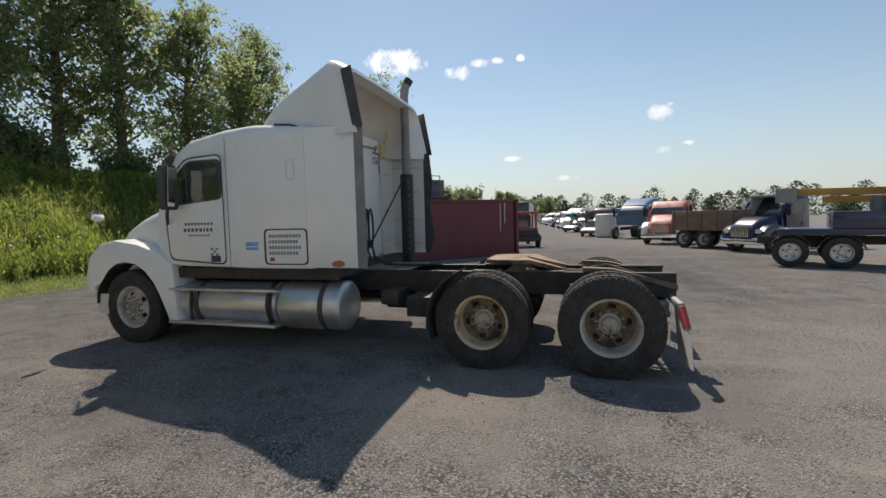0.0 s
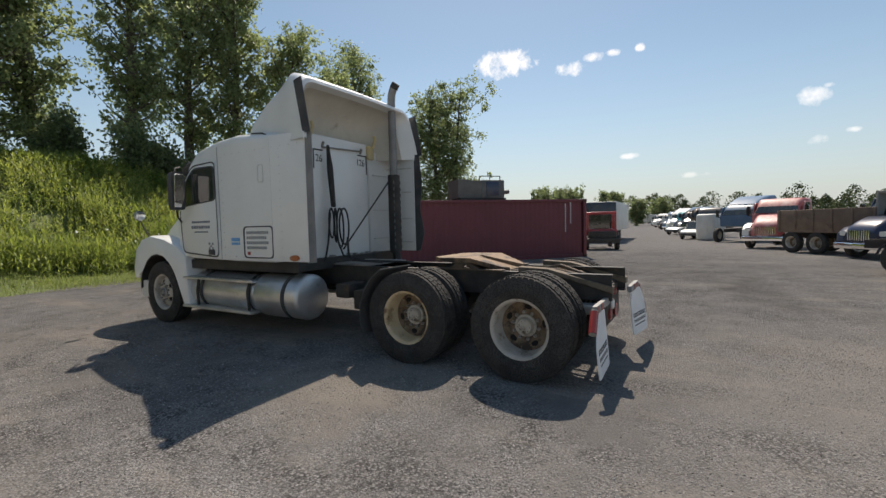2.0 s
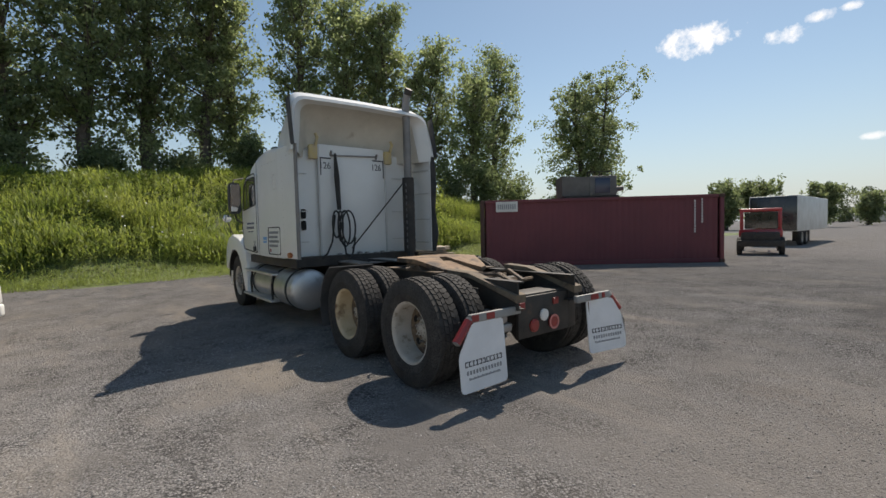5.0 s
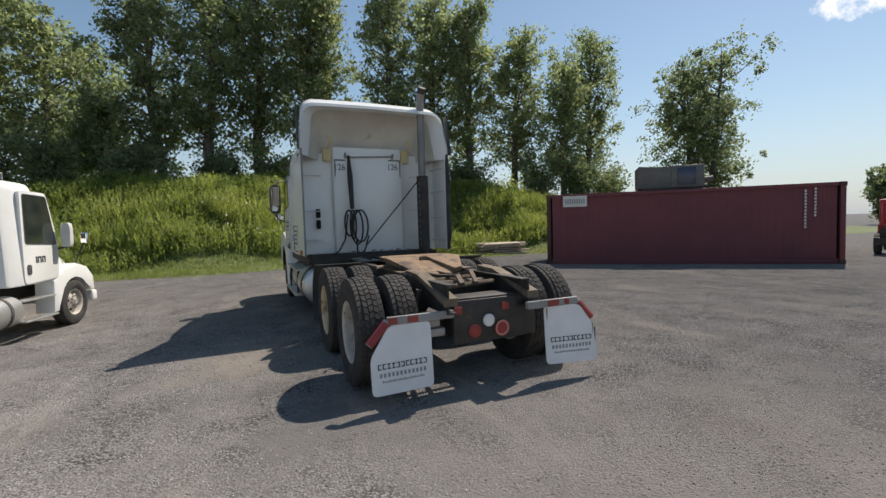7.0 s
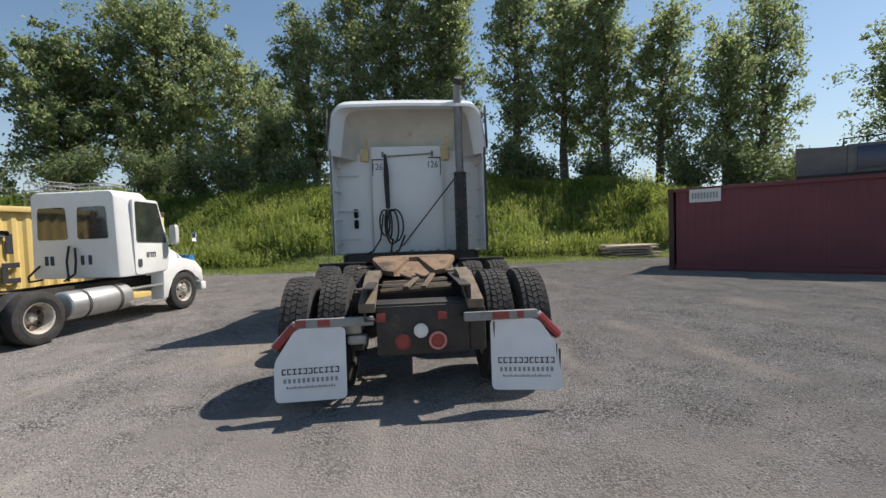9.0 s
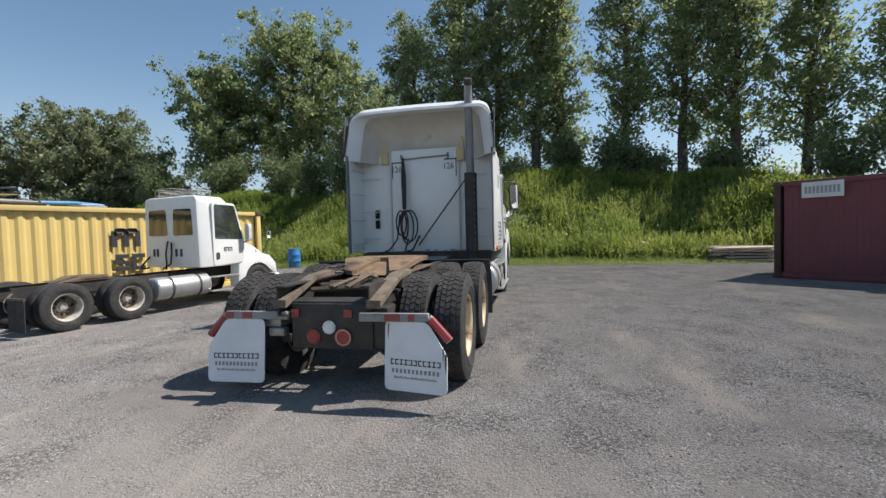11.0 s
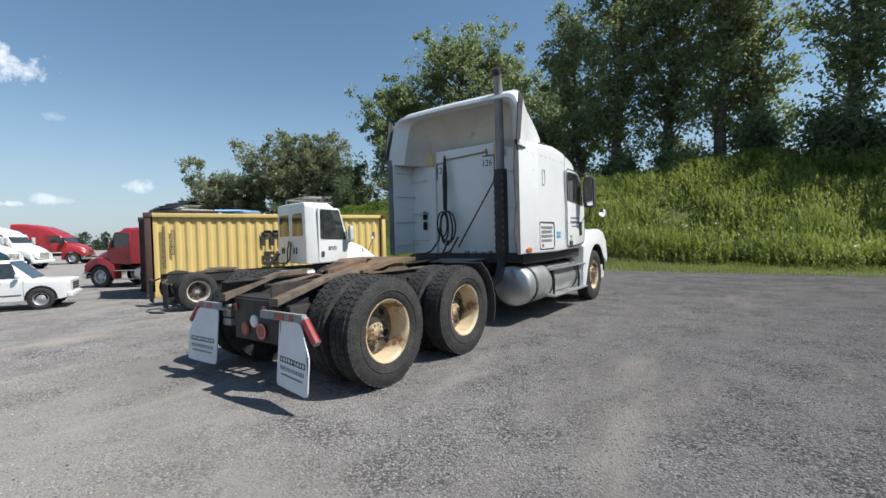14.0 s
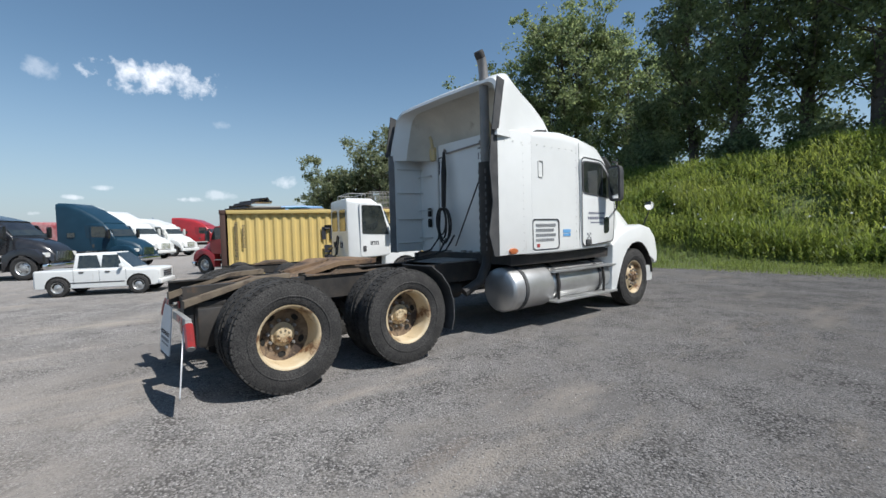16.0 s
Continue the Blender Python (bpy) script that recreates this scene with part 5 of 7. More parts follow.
def shrub(x, y, w, h, seed, mat, leaves, leaf=0.14, name="shrub", label="dark leafy shrub under the trees"):
    rng = np.random.default_rng(seed)
    z0 = bank_z(x, y) - 0.05
    T = thing(name, pose(x, y, z0), label, "shrub", "shrubs on the bank")
    bm = bmesh.new()
    tips = []
    for k in range(9):
        a = rng.uniform(0, 2 * math.pi)
        e = np.array([math.cos(a) * w * rng.uniform(0.2, 1), math.sin(a) * w * 0.7 * rng.uniform(0.2, 1), h * rng.uniform(0.55, 1.0)])
        tube(bm, [(0, 0, 0), e * (0.35, 0.35, 0.6), e], [0.04, 0.025, 0.006], 5, caps=False)
        for u in np.linspace(0.3, 1, 7):
            tips.append(e * u + rng.normal(0, 0.25, 3))
    part("stem", bm, BARK, T)
    tips = np.array(tips)
    c = tips[rng.integers(0, len(tips), leaves)] + rng.normal(0, 0.28, (leaves, 3))
    c[:, 2] = np.abs(c[:, 2])
    v, f = leaf_quads(rng, c, leaf)
    part("foliage", mesh_from_arrays("foliage", v, f, mat), mat, T)


for i, (x, y, w, h) in enumerate([(-27.0, 23.0, 2.4, 3.6), (-22.0, 23.5, 2.4, 3.4), (-18.0, 25.0, 2.6, 3.8), (-14.0, 24.0, 2.4, 3.6), (-11.2, 22.6, 2.0, 3.0), (-7.8, 22.2, 1.8, 2.4), (-3.2, 23.4, 1.8, 2.2), (0.2, 23.0, 1.8, 2.0),
                                  (3.4, 22.6, 1.8, 2.6), (6.4, 21.0, 1.8, 2.8), (8.2, 21.6, 1.6, 2.0), (12.0, 21.4, 1.8, 2.2), (16.8, 19.6, 2.0, 3.2), (20.0, 19.0, 2.0, 3.6), (23.5, 19.6, 2.0, 3.4), (27.0, 18.0, 1.9, 2.6)]):
    shrub(x + 0.2, y + 1.6, w, h, 80 + i, LEAF_DARK, 4200, 0.17)
shrub(12.4, 17.6, 0.5, 2.2, 99, WEED, 700, 0.13, "sapling", "small bright green sapling near the container")


def weeds(name, label, seed, n, x0, x1, y0, y1, h0, h1, mat, blades, width, droop=0.35, thresh=-9.0, reach=0.42):
    """Tall weeds: each a stem and narrow leaves set round it."""
    rng = np.random.default_rng(seed)
    xs, ys = rng.uniform(x0, x1, n), rng.uniform(y0, y1, n)
    clump = np.array([noise.noise((a * 0.45, b * 0.8, seed)) for a, b in zip(xs, ys)])
    keep = clump > thresh
    xs, ys, clump = xs[keep], ys[keep], clump[keep]
    n = len(xs)
    zs = np.array([bank_z(a, b) for a, b in zip(xs, ys)])
    hs = rng.uniform(h0, h1, n) * (0.85 + 0.5 * clump)
    root = np.stack([xs, ys, zs - 0.02], 1)
    lean = rng.normal(0, 0.1, (n, 3)) * (1, 1, 0)
    V, F = [], []
    count = 0
    ang = rng.uniform(0, 2 * math.pi, n)
    for k in range(blades + 1):
        if k == 0:
            a0, up0, up1, out, wd = ang, 0.0, 1.0, 0.0, width * 0.35
        else:
            a0 = ang + k * 2.4 + rng.normal(0, 0.3, n)
            up0 = 0.12 + 0.75 * (k - 1) / blades
            up1, out, wd = up0 + 0.15, reach * (1.15 - up0), width * 1.15
        d = np.stack([np.cos(a0), np.sin(a0), np.zeros(n)], 1)
        s = np.stack([-np.sin(a0), np.cos(a0), np.zeros(n)], 1) * (wd / 2)
        ax = (np.array([0, 0, 1.0]) + lean) * hs[:, None]
        p0 = root + ax * up0
        p1 = root + ax * (up0 + (up1 - up0) * 0.75) + d * (out * hs * 0.55)[:, None]
        p2 = root + ax * (up1 - (droop * out)) + d * (out * hs)[:, None]
        V.append(np.stack([p0 - s * 0.6, p0 + s * 0.6, p1 + s, p1 - s, p2], 1).reshape(-1, 3))
        base = count + np.arange(n) * 5
        F.append(np.stack([base, base + 1, base + 2, base, base + 2, base + 3, base + 3, base + 2, base + 4], 1).reshape(-1, 3))
        count += n * 5
    return tagged(new(name, mesh_from_arrays(name, np.concatenate(V), np.concatenate(F), mat)), label, "weeds", kind="stuff")


weeds("tall_weeds", "tall yellow-green weeds covering the bank", 5, 34000, -42, 27, 15.0, 21.8, 0.45, 0.95, WEED, 6, 0.03, droop=0.0, reach=0.3)
weeds("dark_weeds", "darker broad-leaved weeds on the bank", 6, 13000, -42, 27, 15.3, 20.6, 0.3, 0.6, WEED_DARK, 6, 0.05, thresh=-0.1)
# bank-top band in the darker green, which paints in the shade under the trees
weeds("dark_weeds", "leafy undergrowth along the top of the bank, tree shade in its dark green", 9, 19000, -42, 27, 20.6, 25.5, 0.4, 0.85, WEED_DARK, 7, 0.06)
weeds("tall_weeds", "tall pale weeds in a band across the bank", 7, 15000, -36, 20, 15.4, 18.4, 0.8, 1.3, WEED, 8, 0.026, droop=-0.1, thresh=0.0, reach=0.24)
weeds("turf_grass", "short grass along the foot of the bank", 8, 46000, -40, 24, 12.6, 16.4, 0.1, 0.27, TURF, 3, 0.024)


def flowers():
    rng = np.random.default_rng(12)
    bm = bmesh.new()
    for k in range(28):
        x, y = rng.uniform(-4, 8), rng.uniform(15.4, 17.6)
        z = bank_z(x, y) + rng.uniform(0.5, 0.85)
        vs = [bm.verts.new((x + 0.035 * math.cos(a), y + 0.02 * math.sin(a), z + 0.03 * math.sin(a))) for a in [2 * math.pi * j / 7 for j in range(7)]]
        top = bm.verts.new((x, y, z + 0.02))
        for j in range(7):
            bm.faces.new((vs[j], vs[(j + 1) % 7], top))
    tagged(part("wild_flowers", bm, FLOWER), "scattered white wild flower heads on the bank", "flowers", kind="stuff")


flowers()


def gravel():
    """Loose stones round the tractor."""
    rng = np.random.default_rng(3)
    n = 190000
    ang, rad = rng.uniform(0, 2 * math.pi, n), 1.5 + 7.5 * rng.uniform(0, 1, n) ** 0.75
    x, y = rad * np.cos(ang), -1.2 + rad * np.sin(ang)
    patch = np.array([noise.noise((a * 0.55, b * 0.55, 7)) + 0.5 * noise.noise((a * 1.7, b * 1.7, 2)) for a, b in zip(x, y)])
    keep = patch + rng.normal(0, 0.25, n) > -0.03
    x, y = x[keep], y[keep]
    n = len(x)
    s = rng.lognormal(math.log(0.0052), 0.3, n).clip(0.003, 0.012)
    base = np.array([[1, 0, 0], [0, 1, 0], [-1, 0, 0], [0, -1, 0], [0, 0, 0.8], [0, 0, -0.3]], float)
    v = base[None] * (1 + rng.normal(0, 0.25, (n, 6, 1)))
    t = rng.uniform(0, 2 * math.pi, n)
    c, d = np.cos(t), np.sin(t)
    vx, vy = v[:, :, 0] * c[:, None] - v[:, :, 1] * d[:, None], v[:, :, 0] * d[:, None] + v[:, :, 1] * c[:, None]
    v = np.stack([vx, vy, v[:, :, 2]], 2) * s[:, None, None] * (1, 1, 0.75)
    v += np.stack([x, y, s * 0.12], 1)[:, None, :]
    f = np.array([[0, 1, 4], [1, 2, 4], [2, 3, 4], [3, 0, 4], [1, 0, 5], [2, 1, 5], [3, 2, 5], [0, 3, 5]])
    f = (f[None] + (np.arange(n) * 6)[:, None, None]).reshape(-1, 3)
    tagged(new("loose_gravel", mesh_from_arrays("loose_gravel", v.reshape(-1, 3), f, STONE)), "loose grey gravel stones on the yard", "gravel", kind="stuff")


gravel()


# ---- containers ----
def container(name, m, L, W, H, paint, end_paint, label, ribs=26, depth=0.035):
    """Box with corrugated long sides; x along the length, near side at y = 0, running back to y = W."""
    C = thing(name, m, label, "container")
    for y, s in ((0.0, -1), (W, 1)):
        bm = bmesh.new()
        a, b = 0.12, L - 0.12
        step = (b - a) / ribs
        prof = []
        for k in range(ribs):
            x = a + k * step
            prof += [(x, 0), (x + step * 0.28, 0), (x + step * 0.5, depth), (x + step * 0.78, depth)]
        prof.append((b, 0))
        r0 = [bm.verts.new((x, y - s * (0.03 + d), 0.14)) for x, d in prof]
        r1 = [bm.verts.new((x, y - s * (0.03 + d), H - 0.1)) for x, d in prof]
        for i in range(len(prof) - 1):
            bm.faces.new((r0[i], r0[i + 1], r1[i + 1], r1[i]))
        me = finish(bm, paint, smooth=False)
        part("side_panel", me, paint, C)
        for z0, z1 in ((0.0, 0.15), (H - 0.11, H)):
            bm = bmesh.new()
            box(bm, 0.1, L - 0.1, y - 0.04, y + 0.04, z0, z1, 0.008)
            part("side_rail", bm, paint, C)
    for x in (0.0, L):
        bm = bmesh.new()
        box(bm, x - 0.03, x + 0.03, 0.05, W - 0.05, 0.1, H - 0.08)
        for k in range(5):
            box(bm, x - 0.05, x + 0.05, 0.25 + k * (W - 0.5) / 4 - 0.03, 0.25 + k * (W - 0.5) / 4 + 0.03, 0.12, H - 0.1, 0.006)
        part("end_panel", bm, end_paint, C)
        for y in (0.0, W):
            bm = bmesh.new()
            box(bm, x - 0.07, x + 0.07, y - 0.06, y + 0.06, 0.0, H, 0.012)
            part("corner_post", bm, end_paint if x == 0 else paint, C)
            for z in (0.0, H - 0.12):
                bm = bmesh.new()
                box(bm, x - 0.085, x + 0.085, y - 0.075, y + 0.075, z, z + 0.125, 0.01)
                part("corner_casting", bm, end_paint, C)
    bm = bmesh.new()
    box(bm, 0.02, L - 0.02, 0.03, W - 0.03, H - 0.06, H - 0.02)
    part("roof", bm, paint, C)
    bm = bmesh.new()
    box(bm, 0.02, L - 0.02, 0.03, W - 0.03, 0.1, 0.16)
    part("floor", bm, end_paint, C)
    return C


RC0, RC1 = Vector((7.95, 8.15)), Vector((14.35, 2.45))
rc_dir = RC1 - RC0
rc_turn = math.degrees(math.atan2(rc_dir.y, rc_dir.x))
RC_M = pose(RC0.x, RC0.y, 0, 0, 0, rc_turn)
RC_L, RC_H = rc_dir.length, 2.46
red = container("shipping_container", RC_M, RC_L, 2.44, RC_H, BROWNRED, MAROON, "dark red shipping container, dull paint, on the gravel", 38, 0.014)
bm = bmesh.new()
box(bm, 0.5, 1.3, -0.046, -0.041, 2.02, 2.4)
pl = part("sign", bm, WHITE_DIRTY, red, "faded white sign with grey print")
bm = bmesh.new()
for k in range(9):
    box(bm, 0.56 + k * 0.077, 0.61 + k * 0.077, -0.05, -0.046, 2.12, 2.3)
part("print_row", bm, GREYINK, pl)
for xx, z0, z1 in ((RC_L - 0.95, 1.1, 2.3), (RC_L - 0.7, 1.45, 2.32)):
    bm = bmesh.new()
    z = z0
    while z < z1:
        box(bm, xx, xx + 0.05, -0.016, -0.004, z, z + 0.07)
        z += 0.1
    part("print_column", bm, WHITE_DIRTY, red, "worn white upright print")

YC0, YC1 = Vector((-8.72, 1.05)), Vector((-6.75, 7.6))
yd = YC1 - YC0
YC_M = pose(YC0.x, YC0.y, 0, 0, 0, math.degrees(math.atan2(yd.y, yd.x)))
YC_L, YC_H = yd.length, 2.2
yel = container("shipping_container", YC_M, YC_L, 2.3, YC_H, YELLOW, MAROON, "faded yellow corrugated shipping container with dark print", 26, 0.035)
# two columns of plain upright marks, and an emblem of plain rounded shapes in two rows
for xx, n, top in ((0.3, 13, 1.78), (0.5, 8, 1.7)):
    for k in range(n):
        bm = bmesh.new()
        z = top - k * 0.085
        box(bm, xx, xx + 0.085, -0.016, -0.008, z, z + 0.018)
        box(bm, xx, xx + 0.085, -0.016, -0.008, z + 0.042, z + 0.06)
        if k % 2:
            box(bm, xx, xx + 0.022, -0.016, -0.008, z + 0.018, z + 0.042)
        part("print_mark", bm, INK, yel)
for k in range(3):
    bm = bmesh.new()
    box(bm, 2.76 + k * 0.255, 2.88 + k * 0.255, -0.018, -0.008, 1.27, 1.66, 0.004, 1)
    if k < 2:
        box(bm, 2.84 + k * 0.255, 3.06 + k * 0.255, -0.02, -0.006, 1.6, 1.72, 0.05, 3)
    part("emblem", bm, INK, yel, "dark painted emblem")
for x0 in (2.82, 3.18):
    bm = bmesh.new()
    box(bm, x0, x0 + 0.3, -0.02, -0.006, 0.7, 0.8, 0.004, 1)
    box(bm, x0, x0 + 0.3, -0.02, -0.006, 1.0, 1.1, 0.004, 1)
    box(bm, x0, x0 + 0.1, -0.018, -0.008, 0.8 if x0 > 3.0 else 0.94, 1.0)
    if x0 < 3.0:
        box(bm, x0, x0 + 0.3, -0.019, -0.007, 0.86, 0.94, 0.004, 1)
        box(bm, x0 + 0.2, x0 + 0.3, -0.018, -0.008, 0.8, 0.86)
    part("emblem", bm, INK, yel, "dark painted emblem")


# ---- things on and beside the containers ----
def hopper_unit():
    """Grey machine body with a blue panel and a guard rail, standing on the red container."""
    T = thing("machine_box", RC_M @ pose(3.0, 0.35, RC_H - 0.02), "grey steel machine box with a blue panel on the container roof", "machine")
    bm = bmesh.new()
    ring_loft(bm, [[(x, y, z) for y, z in ((0, 0.12), (1.2, 0.12), (1.3, 0.8 + dz), (-0.1, 0.8 + dz))] for x, dz in ((0.0, 0.06), (0.5, 0.02), (1.0, 0.0))])
    part("hopper", bm, DARKGREY, T)
    bm = bmesh.new()
    box(bm, 1.0, 2.0, -0.05, 1.2, 0.1, 0.84, 0.03)
    part("cabinet", bm, DARKGREY, T)
    bm = bmesh.new()
    box(bm, 1.2, 1.75, -0.07, -0.04, 0.2, 0.76, 0.01)
    part("panel", bm, BLUEPAINT, T, "dark blue panel")
    bm = bmesh.new()
    box(bm, 0.1, 2.1, 0.0, 1.1, 0.02, 0.12, 0.02)
    part("skid", bm, BLACK, T)
    bm = bmesh.new()
    for x in (0.95, 1.4, 1.85):
        tube(bm, [(x, 0.05, 0.82), (x, 0.05, 1.0)], 0.018, 6)
    tube(bm, [(0.95, 0.05, 1.0), (1.85, 0.05, 1.0)], 0.018, 6)
    part("guard_rail", bm, BLACK, T)
    for k in range(3):
        bm = bmesh.new()
        tube(bm, [(2.0, 0.2 + 0.3 * k, 0.35), (2.3, 0.2 + 0.3 * k, 0.38)], 0.09, 10)
        part("nozzle", bm, DARKGREY, T)


hopper_unit()


def bundle(name, m, label, category, seed, n, ln, mats, r=0.06, spread=0.4):
    rng = random.Random(seed)
    T = thing(name, m, label, category)
    for k in range(n):
        bm = bmesh.new()
        y, z = rng.uniform(-spread, spread), r + rng.uniform(0, 0.12)
        a = rng.uniform(-0.25, 0.25)
        tube(bm, [(-ln / 2 + rng.uniform(-0.2, 0.2), y - a, z), (0, y, z + rng.uniform(-0.01, 0.05)), (ln / 2, y + a, z)], r * rng.uniform(0.6, 1.2), 7)
        part("pipe", bm, mats[k % len(mats)], T)
    return T


bundle("scrap_bundle", YC_M @ pose(1.0, 0.7, YC_H - 0.03) @ Matrix.Scale(0.8, 4), "bundle of grey pipes on the container roof", "scrap", 1, 9, 1.8, (GREYBODY, BLACK, RUSTFRAME))
bundle("scrap_bundle", YC_M @ pose(2.3, 0.6, YC_H - 0.03) @ Matrix.Scale(0.7, 4), "pile of pipes and a blue tarpaulin on the container roof", "scrap", 2, 8, 1.7, (GREYBODY, BARREL, BLACK))
bm = bmesh.new()
rngs = random.Random(9)
for k in range(7):
    box(bm, 0.1 + k * 0.16, 0.8 + k * 0.13, 0.2 + 0.05 * k, 1.5, 0.02 + 0.055 * k, 0.075 + 0.055 * k, 0.015, 2, pose(0, 0, 0, rngs.uniform(-3, 3), rngs.uniform(-8, 2), rngs.uniform(-6, 6)))
T = thing("tarp_stack", YC_M @ pose(-0.05, 0.05, YC_H - 0.02) @ Matrix.Scale(0.9, 4), "stack of dark sheets on the container roof", "scrap")
pieces("sheet", bm, CARBLACK, T)
T = thing("wire_crate", YC_M @ pose(4.4, 0.4, YC_H - 0.02), "wire mesh crate on the container roof", "crate")
bm = bmesh.new()
for k in range(8):
    tube(bm, [(k * 0.11, 0, 0.1), (k * 0.11, 0, 0.62)], 0.008, 4)
    tube(bm, [(k * 0.11, 0.7, 0.1), (k * 0.11, 0.7, 0.62)], 0.008, 4)
for z in (0.1, 0.27, 0.45, 0.62):
    for y in (0, 0.7):
        tube(bm, [(0, y, z), (0.77, y, z)], 0.01, 4)
    for x in (0, 0.77):
        tube(bm, [(x, 0, z), (x, 0.7, z)], 0.01, 4)
part("mesh_cage", bm, GREYBODY, T)
bm = bmesh.new()
box(bm, -0.05, 0.85, -0.05, 0.75, 0.0, 0.09, 0.01)
part("base", bm, RUSTFRAME, T)

# plank pile at the foot of the bank
T = thing("plank_pile", pose(9.7, 14.2, 0.02, 0, 0, -10) @ Matrix.Scale(1.3, 4), "pile of weathered wooden planks on the gravel edge", "planks")
rngs = random.Random(21)
for lay in range(5):
    for k in range(5):
        bm = bmesh.new()
        z = 0.02 + lay * 0.085
        box(bm, -0.6 - rngs.uniform(0, 0.4), 0.45 + rngs.uniform(0, 0.45), -0.55 + k * 0.24, -0.35 + k * 0.24, z, z + 0.05, 0.006, 1, pose(rngs.uniform(-0.05, 0.05), 0, 0, 0, rngs.uniform(-1.2, 1.2), rngs.uniform(-7, 7)))
        part("plank", bm, WOOD, T)
    if lay < 4:
        for x in (-0.5, 0.4):
            bm = bmesh.new()
            box(bm, x, x + 0.09, -0.5, 0.6, 0.07 + lay * 0.085, 0.105 + lay * 0.085)
            part("batten", bm, WOOD, T)

T = thing("barrel", pose(-8.9, 13.3, 0.02), "blue plastic barrel standing at the weeds", "barrel")
bm = bmesh.new()
n = 20
ring_loft(bm, [[(rr * math.cos(2 * math.pi * k / n), rr * math.sin(2 * math.pi * k / n), z) for k in range(n)] for z, rr in ((0, 0.22), (0.02, 0.25), (0.25, 0.27), (0.27, 0.285), (0.3, 0.285), (0.32, 0.275), (0.52, 0.275), (0.54, 0.285), (0.57, 0.285), (0.6, 0.27), (0.78, 0.25), (0.8, 0.22))])
part("drum", bm, BARREL, T)
bm = bmesh.new()
ring_loft(bm, [[(rr * math.cos(2 * math.pi * k / n), rr * math.sin(2 * math.pi * k / n), z) for k in range(n)] for z, rr in ((0.79, 0.24), (0.83, 0.24), (0.835, 0.2))])
part("lid", bm, BARREL, T)


